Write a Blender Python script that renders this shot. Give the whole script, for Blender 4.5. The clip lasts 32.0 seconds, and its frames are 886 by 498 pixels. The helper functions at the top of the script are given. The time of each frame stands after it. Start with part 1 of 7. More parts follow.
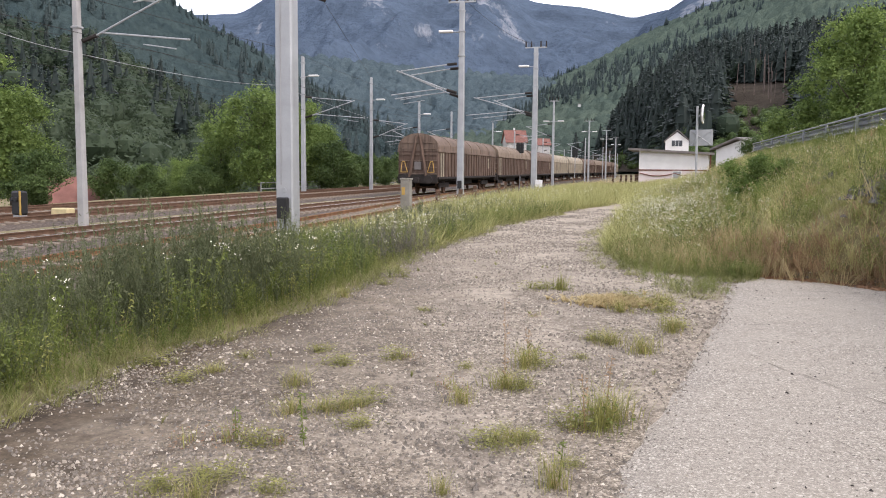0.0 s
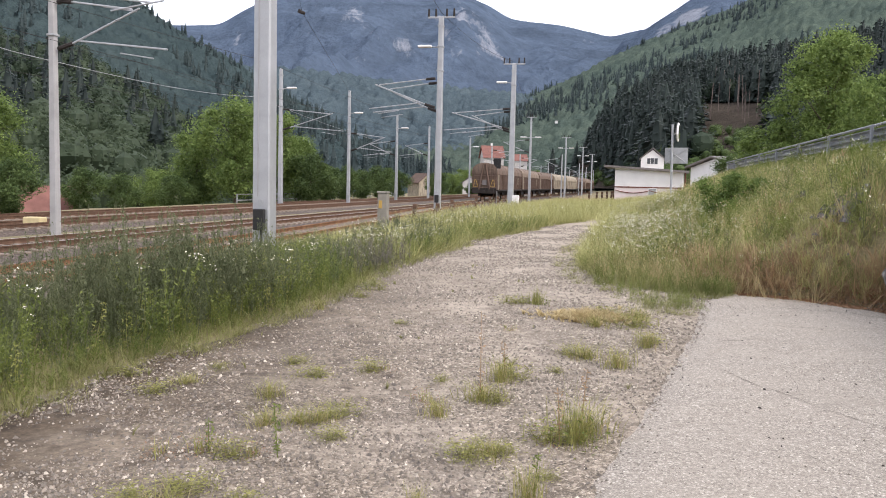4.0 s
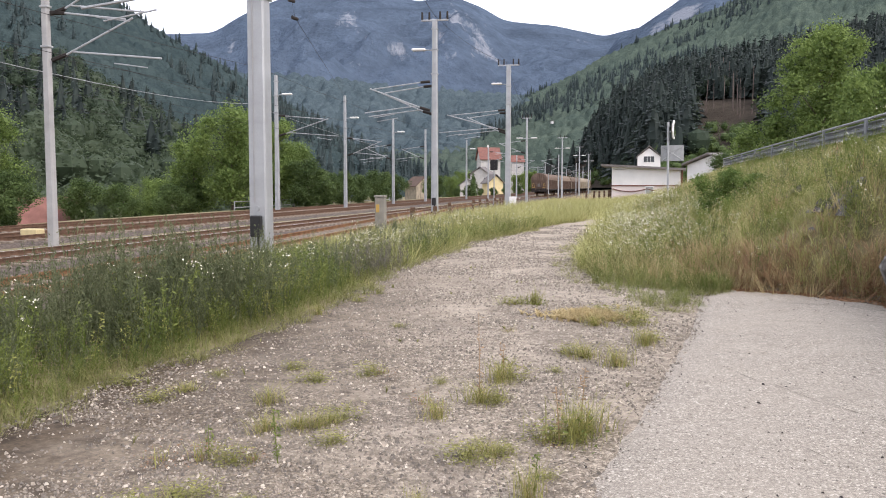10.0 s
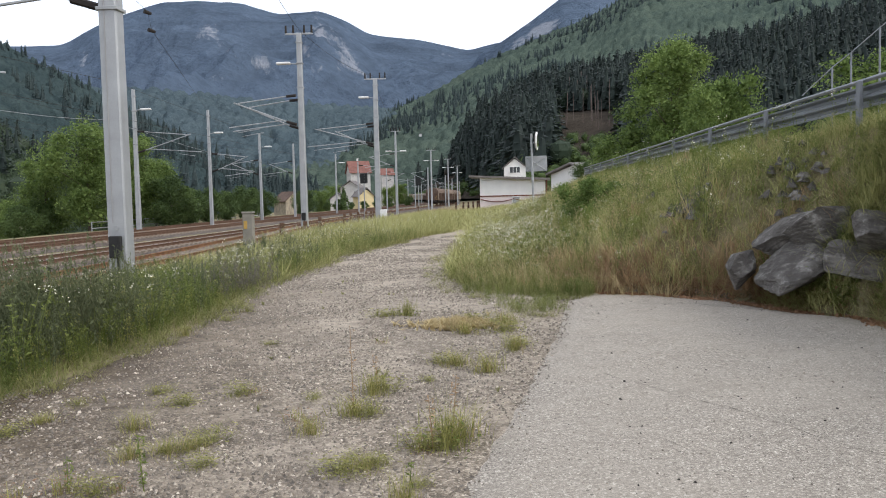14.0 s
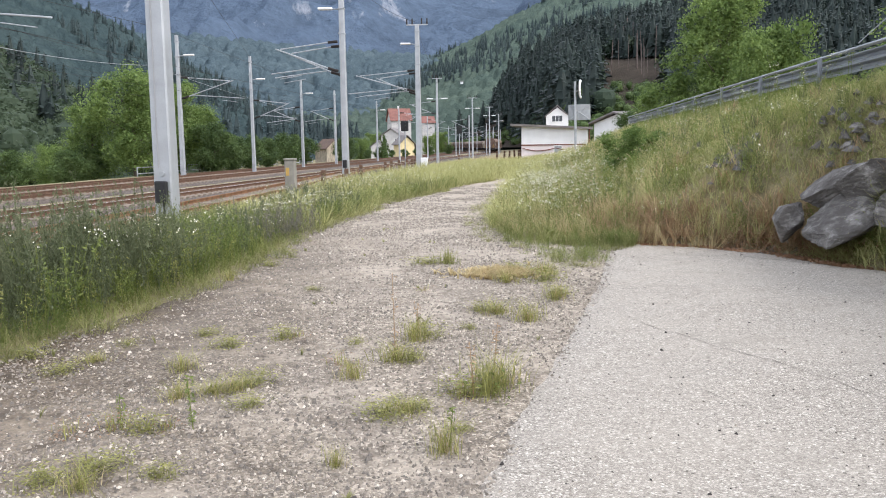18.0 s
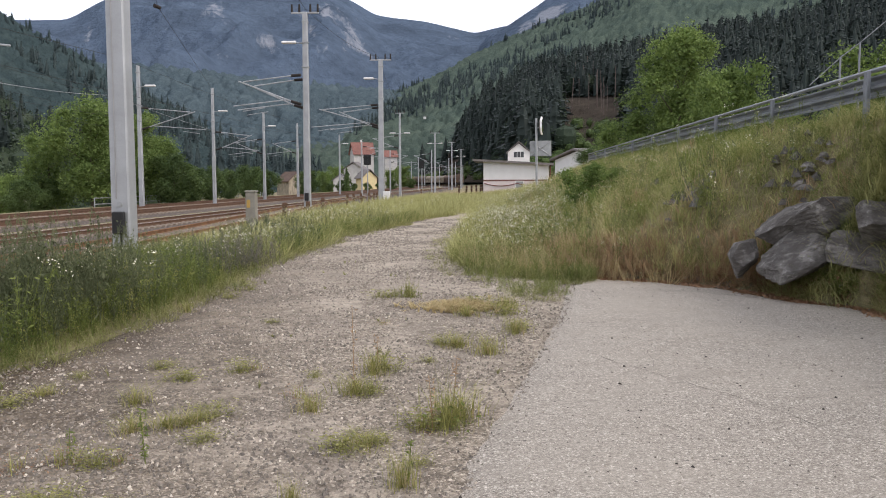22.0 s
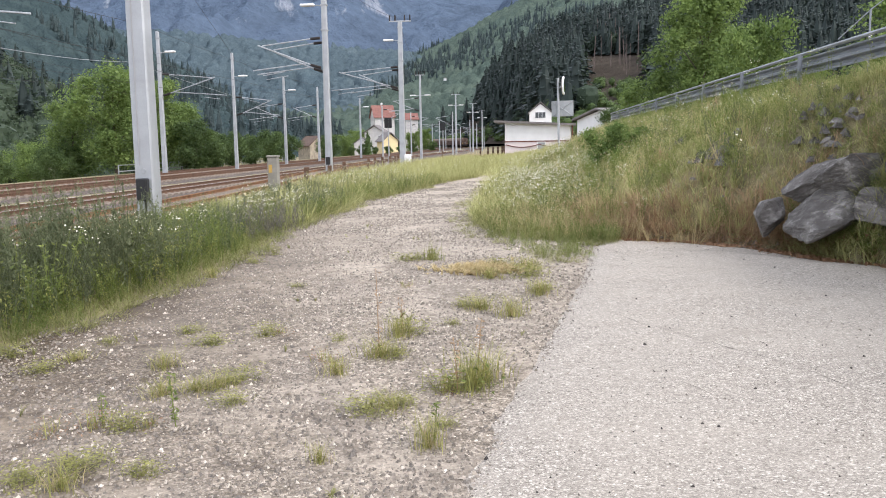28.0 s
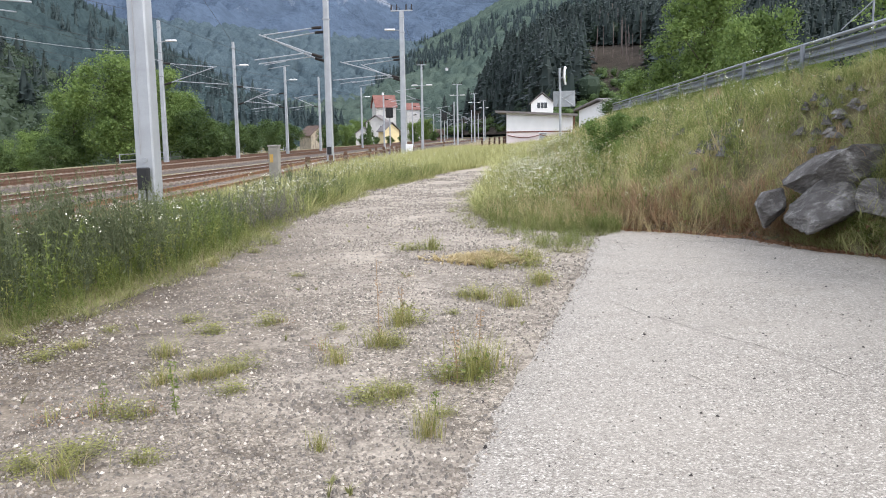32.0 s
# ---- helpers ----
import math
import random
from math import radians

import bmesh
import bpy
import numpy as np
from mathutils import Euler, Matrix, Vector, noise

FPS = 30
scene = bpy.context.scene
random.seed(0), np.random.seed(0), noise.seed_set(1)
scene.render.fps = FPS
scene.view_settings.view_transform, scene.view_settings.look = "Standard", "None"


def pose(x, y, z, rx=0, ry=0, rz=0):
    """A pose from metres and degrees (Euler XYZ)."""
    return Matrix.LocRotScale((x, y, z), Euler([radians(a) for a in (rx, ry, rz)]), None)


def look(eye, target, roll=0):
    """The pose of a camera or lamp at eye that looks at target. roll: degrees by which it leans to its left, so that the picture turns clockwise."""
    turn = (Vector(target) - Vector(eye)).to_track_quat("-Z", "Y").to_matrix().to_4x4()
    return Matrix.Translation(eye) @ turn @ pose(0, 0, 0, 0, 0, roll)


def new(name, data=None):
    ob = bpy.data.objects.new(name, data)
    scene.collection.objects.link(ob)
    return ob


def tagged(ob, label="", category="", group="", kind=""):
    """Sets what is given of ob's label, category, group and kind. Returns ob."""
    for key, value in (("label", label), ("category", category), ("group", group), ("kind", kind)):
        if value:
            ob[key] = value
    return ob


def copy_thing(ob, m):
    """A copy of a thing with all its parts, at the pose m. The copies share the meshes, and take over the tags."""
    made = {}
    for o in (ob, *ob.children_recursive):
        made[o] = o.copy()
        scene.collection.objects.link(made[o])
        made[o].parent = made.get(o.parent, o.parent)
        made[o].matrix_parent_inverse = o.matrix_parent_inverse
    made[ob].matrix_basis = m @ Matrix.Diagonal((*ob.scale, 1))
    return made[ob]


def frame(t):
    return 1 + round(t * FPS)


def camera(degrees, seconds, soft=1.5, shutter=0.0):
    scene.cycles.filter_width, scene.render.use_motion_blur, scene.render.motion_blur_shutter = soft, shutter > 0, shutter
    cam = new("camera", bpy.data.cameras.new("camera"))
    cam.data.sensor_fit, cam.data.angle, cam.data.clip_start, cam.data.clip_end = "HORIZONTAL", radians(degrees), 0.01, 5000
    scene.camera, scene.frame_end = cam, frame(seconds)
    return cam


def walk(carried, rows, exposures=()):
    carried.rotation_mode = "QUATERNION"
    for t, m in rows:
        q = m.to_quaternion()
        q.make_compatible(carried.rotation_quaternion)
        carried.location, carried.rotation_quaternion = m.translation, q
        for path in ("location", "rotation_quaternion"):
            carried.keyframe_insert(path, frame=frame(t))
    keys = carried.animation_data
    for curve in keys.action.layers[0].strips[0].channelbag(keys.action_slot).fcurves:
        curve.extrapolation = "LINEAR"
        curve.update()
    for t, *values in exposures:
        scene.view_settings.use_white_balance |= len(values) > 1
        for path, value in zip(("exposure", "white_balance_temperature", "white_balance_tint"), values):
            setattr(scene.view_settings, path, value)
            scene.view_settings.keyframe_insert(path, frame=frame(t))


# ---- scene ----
# ---- camera: a phone held in the hand, turning on the spot ----
cam = camera(56.0, 32.0, soft=1.0)
PATH = [
    (0, pose(0.000, 0.000, 1.600, 84.500, -0.500, 0.000)),
    (0.5, pose(-0.004, 0.011, 1.590, 84.481, -0.805, -0.229)),
    (1, pose(-0.003, 0.006, 1.591, 84.603, -1.003, -0.484)),
    (1.5, pose(0.000, -0.005, 1.591, 84.831, -1.136, -0.515)),
    (2, pose(0.003, -0.011, 1.590, 85.193, -1.117, -0.699)),
    (2.5, pose(0.003, -0.025, 1.594, 85.395, -1.051, -0.946)),
    (3, pose(-0.003, -0.009, 1.587, 85.350, -1.171, -1.346)),
    (3.5, pose(-0.007, 0.000, 1.587, 85.463, -1.400, -1.530)),
    (5.5, pose(0.002, -0.026, 1.591, 85.535, -0.802, -1.709)),
    (6, pose(-0.001, -0.011, 1.587, 85.446, -0.858, -1.565)),
    (6.5, pose(0.002, -0.008, 1.589, 85.499, -0.752, -1.335)),
    (7, pose(0.006, -0.014, 1.589, 85.551, -0.532, -1.277)),
    (7.5, pose(0.012, -0.019, 1.590, 85.387, -0.315, -1.322)),
    (8, pose(0.008, -0.020, 1.588, 85.302, -0.218, -1.467)),
    (8.5, pose(0.010, -0.024, 1.592, 85.463, -0.218, -1.390)),
    (9, pose(0.010, -0.025, 1.590, 85.551, -0.181, -1.520)),
    (9.5, pose(0.014, -0.020, 1.588, 85.694, -0.079, -1.631)),
    (10, pose(0.014, -0.015, 1.585, 85.697, -0.036, -1.744)),
    (10.5, pose(0.009, -0.024, 1.589, 85.568, 0.008, -1.890)),
    (11, pose(0.015, -0.034, 1.597, 85.617, 0.035, -2.041)),
    (11.5, pose(0.021, -0.076, 1.590, 85.080, 1.315, -6.230)),
    (12, pose(-0.001, -0.083, 1.583, 87.027, 1.576, -6.679)),
    (12.5, pose(0.029, -0.068, 1.593, 86.451, 2.100, -7.598)),
    (13, pose(0.044, -0.063, 1.579, 87.037, 0.660, -9.068)),
    (13.5, pose(0.051, -0.059, 1.578, 87.311, 1.825, -11.941)),
    (14, pose(0.039, -0.060, 1.580, 86.497, 1.308, -10.593)),
    (14.5, pose(0.026, -0.061, 1.570, 85.251, -0.411, -9.594)),
    (15, pose(0.006, -0.050, 1.562, 83.458, -1.244, -10.070)),
    (15.5, pose(0.003, -0.044, 1.574, 82.741, -1.165, -8.853)),
    (17.5, pose(0.019, -0.043, 1.572, 82.600, 0.682, -8.054)),
    (18, pose(0.019, -0.057, 1.575, 83.034, 0.828, -7.809)),
    (18.5, pose(0.023, -0.056, 1.571, 83.131, 1.026, -7.774)),
    (19, pose(0.021, -0.064, 1.573, 83.127, 1.101, -7.826)),
    (19.5, pose(0.020, -0.053, 1.571, 83.085, 1.189, -7.928)),
    (20, pose(0.025, -0.052, 1.570, 83.299, 1.213, -8.111)),
    (20.5, pose(0.023, -0.048, 1.572, 83.120, 1.480, -8.616)),
    (21, pose(0.026, -0.046, 1.573, 84.168, 1.445, -8.492)),
    (21.5, pose(0.022, -0.048, 1.573, 85.316, 0.764, -9.118)),
    (22, pose(0.027, -0.068, 1.567, 85.354, 0.120, -10.377)),
    (22.5, pose(0.023, -0.074, 1.566, 85.024, -0.029, -10.940)),
    (23, pose(0.026, -0.070, 1.564, 84.751, 0.328, -10.534)),
    (23.5, pose(0.027, -0.064, 1.566, 84.532, 0.681, -10.342)),
    (24, pose(0.024, -0.064, 1.565, 84.038, 0.746, -10.271)),
    (24.5, pose(0.020, -0.057, 1.562, 83.862, 0.594, -10.421)),
    (25, pose(0.027, -0.044, 1.563, 83.463, 0.670, -10.417)),
    (25.5, pose(0.028, -0.052, 1.567, 83.416, 0.787, -10.099)),
    (27.5, pose(0.022, -0.050, 1.560, 83.013, 0.955, -8.875)),
    (28, pose(0.023, -0.053, 1.565, 82.800, 0.967, -8.930)),
    (28.5, pose(0.022, -0.061, 1.569, 83.013, 0.815, -8.554)),
    (29, pose(0.024, -0.061, 1.568, 83.060, 0.533, -8.820)),
    (29.5, pose(0.019, -0.055, 1.559, 83.060, 0.474, -9.180)),
    (30, pose(0.020, -0.058, 1.564, 82.962, 0.480, -9.241)),
    (30.5, pose(0.024, -0.060, 1.564, 82.903, 0.572, -9.012)),
    (31, pose(0.020, -0.052, 1.563, 82.656, 0.609, -8.922)),
    (31.5, pose(0.027, -0.050, 1.563, 82.376, 0.636, -8.825)),
    (32, pose(0.028, -0.060, 1.561, 82.136, 0.809, -8.829)),
]
EXPOSURES = [(0, 0.15, 6090, 18.5), (3, 0.22, 6090, 18.5), (6, 0.2, 6090, 17.5), (11, 0.22, 6090, 18.5), (12, 0.15, 5990, 16.5), (13, -0.12, 5940, 12.5), (14, -0.17, 5940, 12.5),
             (15, 0.02, 6090, 16.5), (15.5, 0.1, 6090, 16.5), (17.5, 0.38, 5790, 13.5), (20, 0.42, 5840, 14.5), (21, 0.33, 5840, 13.5), (22, -0.18, 6090, 16.5), (23, -0.14, 6140, 16.5), (24, 0.38, 6090, 16.5),
             (25, 0.5, 6090, 17.5), (25.5, 0.5, 6040, 16.5), (27.5, 0.44, 5890, 15.5), (30, 0.44, 5840, 14.5), (32, 0.4, 5740, 13.5)]
walk(cam, PATH, EXPOSURES)

# ---- daylight: hazy sky, sun behind thin cloud at the camera's right ----
world = bpy.data.worlds.new("sky")
scene.world = world
world.use_nodes = True
wn, wl = world.node_tree.nodes, world.node_tree.links
wn.clear()
w_out = wn.new("ShaderNodeOutputWorld")
w_bg = wn.new("ShaderNodeBackground")
w_cloud = wn.new("ShaderNodeBackground")
w_add = wn.new("ShaderNodeAddShader")
w_sky = wn.new("ShaderNodeTexSky")
w_sky.sky_type = "NISHITA"
w_sky.sun_disc = False
w_sky.sun_elevation = radians(45)
w_sky.sun_rotation = radians(128)
w_sky.dust_density = 3.0
w_bg.inputs["Strength"].default_value = 0.07
w_cloud.inputs["Color"].default_value = (1.0, 0.985, 0.96, 1)
w_cloud.inputs["Strength"].default_value = 1.15
wl.new(w_sky.outputs["Color"], w_bg.inputs["Color"])
wl.new(w_bg.outputs[0], w_add.inputs[0])
wl.new(w_cloud.outputs[0], w_add.inputs[1])
wl.new(w_add.outputs[0], w_out.inputs["Surface"])
sun = new("sun", bpy.data.lights.new("sun", "SUN"))
sun.data.energy = 2.0
sun.data.angle = radians(14)
sun.data.color = (1.0, 0.93, 0.80)
sun.matrix_world = look((45, -35, 58), (0, 0, 0))

# ---- plan: s runs along the railway, l to its right, from the camera ----
A = radians(14.0)
SA, CA = math.sin(A), math.cos(A)


def sl(s, l, z=0.0):
    return Vector((s * SA + l * CA, s * CA - l * SA, z))


def to_sl(x, y):
    return x * SA + y * CA, x * CA - y * SA


def polar(az, d, z=0.0):
    return Vector((d * math.sin(radians(az)), d * math.cos(radians(az)), z))


def smooth(a, b, v):
    v = np.clip((np.asarray(v, float) - a) / (b - a), 0, 1)
    return v * v * (3 - 2 * v)


def wave(x, y, k, seed=0.0):
    """A cheap smooth noise of about -1..1 with waves of about 1/k metres."""
    x, y = np.asarray(x, float) * k, np.asarray(y, float) * k
    return (np.sin(2.1 * x + 1.3 * y + seed) + np.sin(-1.7 * x + 2.6 * y + 2.3 * seed + 1.0)
            + np.sin(4.3 * x + 0.7 * y + 1.7 * seed + 2.0) * 0.6 + np.sin(1.1 * x - 4.9 * y + seed + 4.0) * 0.6) / 3.2


def toe(s):
    return np.interp(s, [4, 9, 10.2, 10.5, 11.2, 11.6, 12.26, 12.8, 13.05, 13.5, 13.8, 16, 22, 45, 70], [4.7, 4.7, 4.6, 4.1, 3.88, 3.72, 3.16, 2.62, 2.0, 1.4, 1.1, 0.7, 0.6, 0.3, 0.6])


CREST = 5.0


def height(x, y):
    """The ground's height: path level 0, the railway's formation lower, the road's embankment higher, hills behind."""
    x, y = np.asarray(x, float), np.asarray(y, float)
    s, l = to_sl(x, y)
    z = -0.5 * smooth(-6.6, -9.2, l)
    top = 2.4 - 2.0 * smooth(52, 74, s) * smooth(16, 6, l)
    t = toe(s)
    bank = np.clip((l - t) / (CREST + 0.2 - t), 0, 1)
    z = z + top * (0.65 * bank + 0.35 * smooth(0, 1, bank)) + 0.12 * wave(x, y, 0.6) * smooth(0, 0.3, bank) * smooth(1.0, 0.8, bank)
    wedge = smooth(13, 15, s) * smooth(-0.9, 0.4, l) * smooth(2.5, 0.8, l)
    z = z + 0.12 * wedge
    z = z + 0.3 * smooth(45, 85, s) * smooth(-4, 2, l)
    # the slope behind the road, and the river bank falling away beyond the railway
    z = z + 0.19 * np.clip(l - 26, 0, 500) * smooth(30, 60, s) - 2.5 * smooth(-33, -45, l)
    rough = 0.015 * wave(x, y, 1.3, 1.0) + 0.008 * wave(x, y, 4.0, 2.0)
    return z + rough * smooth(-9.5, -7, l)


# ---- materials ----
def material(name, build, rough=0.8, metal=0.0, spec=0.3):
    m = bpy.data.materials.new(name)
    m.use_nodes = True
    nt = m.node_tree
    b = nt.nodes["Principled BSDF"]
    b.inputs["Roughness"].default_value = rough
    b.inputs["Metallic"].default_value = metal
    b.inputs["Specular IOR Level"].default_value = spec
    build(nt, b)
    return m


def coords(nt, scale=(1, 1, 1), space="Object"):
    tc = nt.nodes.new("ShaderNodeTexCoord")
    mp = nt.nodes.new("ShaderNodeMapping")
    mp.inputs["Scale"].default_value = scale
    nt.links.new(tc.outputs[space], mp.inputs["Vector"])
    return mp.outputs["Vector"]


def noise_tex(nt, vec, scale, detail=4.0, rough=0.55):
    n = nt.nodes.new("ShaderNodeTexNoise")
    n.inputs["Scale"].default_value = scale
    n.inputs["Detail"].default_value = detail
    n.inputs["Roughness"].default_value = rough
    nt.links.new(vec, n.inputs["Vector"])
    return n.outputs["Fac"]


def ramp(nt, fac, stops):
    r = nt.nodes.new("ShaderNodeValToRGB")
    e = r.color_ramp.elements
    while len(e) < len(stops):
        e.new(0.5)
    for el, (p, c) in zip(e, stops):
        el.position = p
        el.color = (*c, 1)
    nt.links.new(fac, r.inputs["Fac"])
    return r.outputs["Color"]


def mix(nt, fac, a, b, mode="MIX"):
    m = nt.nodes.new("ShaderNodeMix")
    m.data_type = "RGBA"
    m.blend_type = mode
    for sock, v in ((m.inputs["Factor"], fac), (m.inputs["A"], a), (m.inputs["B"], b)):
        if isinstance(v, (int, float)):
            sock.default_value = v
        elif isinstance(v, tuple):
            sock.default_value = (*v, 1)
        else:
            nt.links.new(v, sock)
    return m.outputs["Result"]


def bump(nt, b, fac, strength, dist):
    n = nt.nodes.new("ShaderNodeBump")
    n.inputs["Strength"].default_value = strength
    n.inputs["Distance"].default_value = dist
    nt.links.new(fac, n.inputs["Height"])
    nt.links.new(n.outputs["Normal"], b.inputs["Normal"])


def rand_island(nt):
    return nt.nodes.new("ShaderNodeNewGeometry").outputs["Random Per Island"]


def plain(name, c, var=0.25, scale=6.0, rough=0.7, metal=0.0, spec=0.3, fine=60.0, bumps=0.15, deep=0.01):
    """A colour with stains, grain and fine relief."""
    def build(nt, b):
        v = coords(nt)
        d = tuple(x * (1 - var) for x in c)
        e = tuple(min(1, x * (1 + var * 0.7)) for x in c)
        base = ramp(nt, noise_tex(nt, v, scale, 5), [(0.3, d), (0.7, e)])
        grain = noise_tex(nt, v, fine, 3)
        col = mix(nt, 0.25, base, ramp(nt, grain, [(0.3, d), (0.7, e)]))
        nt.links.new(col, b.inputs["Base Color"])
        bump(nt, b, grain, bumps, deep)
    return material(name, build, rough, metal, spec)


def leafy(name, dark, light, scale=0.8, rough=0.6, trans=0.38, island=0.5):
    """Leaves: colour drifts from clump to clump and from leaf to leaf, with light coming through."""
    def build(nt, b):
        v = coords(nt)
        a = ramp(nt, noise_tex(nt, v, scale, 3), [(0.35, dark), (0.68, light)])
        r = ramp(nt, rand_island(nt), [(0.0, dark), (1.0, light)])
        col = mix(nt, island, a, r)
        nt.links.new(col, b.inputs["Base Color"])
        t = nt.nodes.new("ShaderNodeBsdfTranslucent")
        nt.links.new(col, t.inputs["Color"])
        ms = nt.nodes.new("ShaderNodeMixShader")
        ms.inputs["Fac"].default_value = trans
        out = nt.nodes["Material Output"]
        nt.links.new(b.outputs[0], ms.inputs[1])
        nt.links.new(t.outputs[0], ms.inputs[2])
        nt.links.new(ms.outputs[0], out.inputs["Surface"])
    return material(name, build, rough, 0, 0.2)


def ground_build(nt, b):
    v = coords(nt)
    big = noise_tex(nt, v, 0.35, 4)
    a = ramp(nt, big, [(0.3, (0.16, 0.15, 0.07)), (0.55, (0.245, 0.2, 0.108)), (0.75, (0.32, 0.245, 0.15))])
    f = noise_tex(nt, v, 14, 5)
    col = mix(nt, 0.5, a, ramp(nt, f, [(0.3, (0.085, 0.078, 0.04)), (0.7, (0.26, 0.22, 0.12))]))
    nt.links.new(col, b.inputs["Base Color"])
    bump(nt, b, f, 0.6, 0.05)


def cells(nt, v, scale, jitter=1.0):
    """A tone of 0..1 from stone to stone, and the distance from each one's middle."""
    vo = nt.nodes.new("ShaderNodeTexVoronoi")
    vo.inputs["Scale"].default_value = scale
    vo.inputs["Randomness"].default_value = jitter
    nt.links.new(v, vo.inputs["Vector"])
    sep = nt.nodes.new("ShaderNodeSeparateColor")
    nt.links.new(vo.outputs["Color"], sep.inputs[0])
    return sep.outputs[0], vo.outputs["Distance"]


def math_node(nt, op, a, b):
    m = nt.nodes.new("ShaderNodeMath")
    m.operation = op
    for sock, v in zip(m.inputs, (a, b)):
        if isinstance(v, (int, float)):
            sock.default_value = v
        else:
            nt.links.new(v, sock)
    return m.outputs[0]


def gravel_build(nt, b):
    """Crushed limestone in a brown binder: chips of three sizes, sandy worn patches, darker damp soil towards the weeds."""
    v = coords(nt)
    c1, d1 = cells(nt, v, 55)
    c2, d2 = cells(nt, v, 110)
    c3, d3 = cells(nt, v, 28)
    stops = [(0.0, (0.048, 0.039, 0.028)), (0.4, (0.155, 0.129, 0.096)), (0.74, (0.275, 0.232, 0.176)), (0.9, (0.42, 0.362, 0.284)), (1.0, (0.7, 0.63, 0.52))]
    col = mix(nt, 0.5, ramp(nt, c1, stops), ramp(nt, c2, stops))
    col = mix(nt, 0.1, col, ramp(nt, c3, stops))
    # sandy places where wheels and rain have sorted the gravel
    sand = noise_tex(nt, v, 0.75, 5, 0.6)
    col = mix(nt, ramp(nt, sand, [(0.45, (0, 0, 0)), (0.6, (0.7, 0.7, 0.7))]), col, (0.35, 0.303, 0.238))
    # purple-grey bands of finer chippings
    band = noise_tex(nt, coords(nt, (1.0, 0.35, 1.0)), 0.9, 4, 0.6)
    col = mix(nt, ramp(nt, band, [(0.48, (0, 0, 0)), (0.62, (0.45, 0.45, 0.45))]), col, (0.16, 0.136, 0.112))
    soil = noise_tex(nt, v, 3.4, 8, 0.7)
    col = mix(nt, ramp(nt, soil, [(0.52, (0, 0, 0)), (0.65, (0.75, 0.75, 0.75))]), col, (0.085, 0.067, 0.048))
    fine = noise_tex(nt, v, 16, 6, 0.75)
    col = mix(nt, 0.75, col, ramp(nt, fine, [(0.3, (0.45, 0.43, 0.41)), (0.5, (1.05, 1.05, 1.05)), (0.7, (1.5, 1.5, 1.5))]), "MULTIPLY")
    xyz = nt.nodes.new("ShaderNodeSeparateXYZ")
    nt.links.new(v, xyz.inputs[0])
    across = math_node(nt, "ADD", math_node(nt, "MULTIPLY", xyz.outputs[1], 0.12 - SA / CA), xyz.outputs[0])
    edge = math_node(nt, "ADD", across, math_node(nt, "MULTIPLY", noise_tex(nt, v, 1.3, 6, 0.65), 3.0))
    span = nt.nodes.new("ShaderNodeMapRange")
    span.inputs["From Min"].default_value, span.inputs["From Max"].default_value = -1.6, 0.9
    span.inputs["To Min"].default_value, span.inputs["To Max"].default_value = 1.0, 0.0
    nt.links.new(edge, span.inputs["Value"])
    col = mix(nt, span.outputs[0], col, (0.34, 0.295, 0.24), "MULTIPLY")
    dry = nt.nodes.new("ShaderNodeMapRange")
    dry.inputs["From Min"].default_value, dry.inputs["From Max"].default_value = 9.0, 20.0
    dry.inputs["To Min"].default_value, dry.inputs["To Max"].default_value = 0.0, 0.5
    nt.links.new(xyz.outputs[1], dry.inputs["Value"])
    col = mix(nt, dry.outputs[0], col, (0.39, 0.335, 0.262))
    nt.links.new(col, b.inputs["Base Color"])
    bump(nt, b, math_node(nt, "ADD", math_node(nt, "ADD", d1, d2), math_node(nt, "MULTIPLY", fine, -1.2)), -1.0, 0.02)


def asphalt_build(nt, b):
    """Old pale asphalt: worn bare to its coarse aggregate, with dark pits, stains and drifts of dust."""
    v = coords(nt)
    c1, d1 = cells(nt, v, 95)
    c2, d2 = cells(nt, v, 190)
    stops = [(0.0, (0.09, 0.078, 0.062)), (0.25, (0.195, 0.174, 0.143)), (0.78, (0.33, 0.298, 0.25)), (0.92, (0.47, 0.43, 0.365)), (1.0, (0.76, 0.71, 0.62))]
    col = mix(nt, 0.42, ramp(nt, c1, stops), ramp(nt, c2, stops))
    dust = noise_tex(nt, v, 0.8, 5)
    col = mix(nt, ramp(nt, dust, [(0.4, (0.0, 0.0, 0.0)), (0.68, (0.42, 0.42, 0.42))]), col, (0.34, 0.306, 0.252))
    stain = noise_tex(nt, coords(nt, (0.5, 1.6, 1.0)), 1.5, 7, 0.7)
    col = mix(nt, ramp(nt, stain, [(0.55, (0, 0, 0)), (0.72, (0.5, 0.5, 0.5))]), col, (0.18, 0.16, 0.133))
    mott = noise_tex(nt, v, 24, 6, 0.78)
    col = mix(nt, 0.7, col, ramp(nt, mott, [(0.3, (0.62, 0.6, 0.58)), (0.5, (1.0, 1.0, 1.0)), (0.7, (1.26, 1.26, 1.25))]), "MULTIPLY")
    c4, d4 = cells(nt, v, 13)
    pit = math_node(nt, "MULTIPLY", math_node(nt, "LESS_THAN", d4, 0.13), math_node(nt, "GREATER_THAN", c4, 0.62))
    col = mix(nt, math_node(nt, "MULTIPLY", pit, 0.75), col, (0.06, 0.052, 0.045))
    nt.links.new(col, b.inputs["Base Color"])
    bump(nt, b, math_node(nt, "ADD", d1, math_node(nt, "ADD", d2, math_node(nt, "MULTIPLY", mott, -0.8))), -0.7, 0.008)


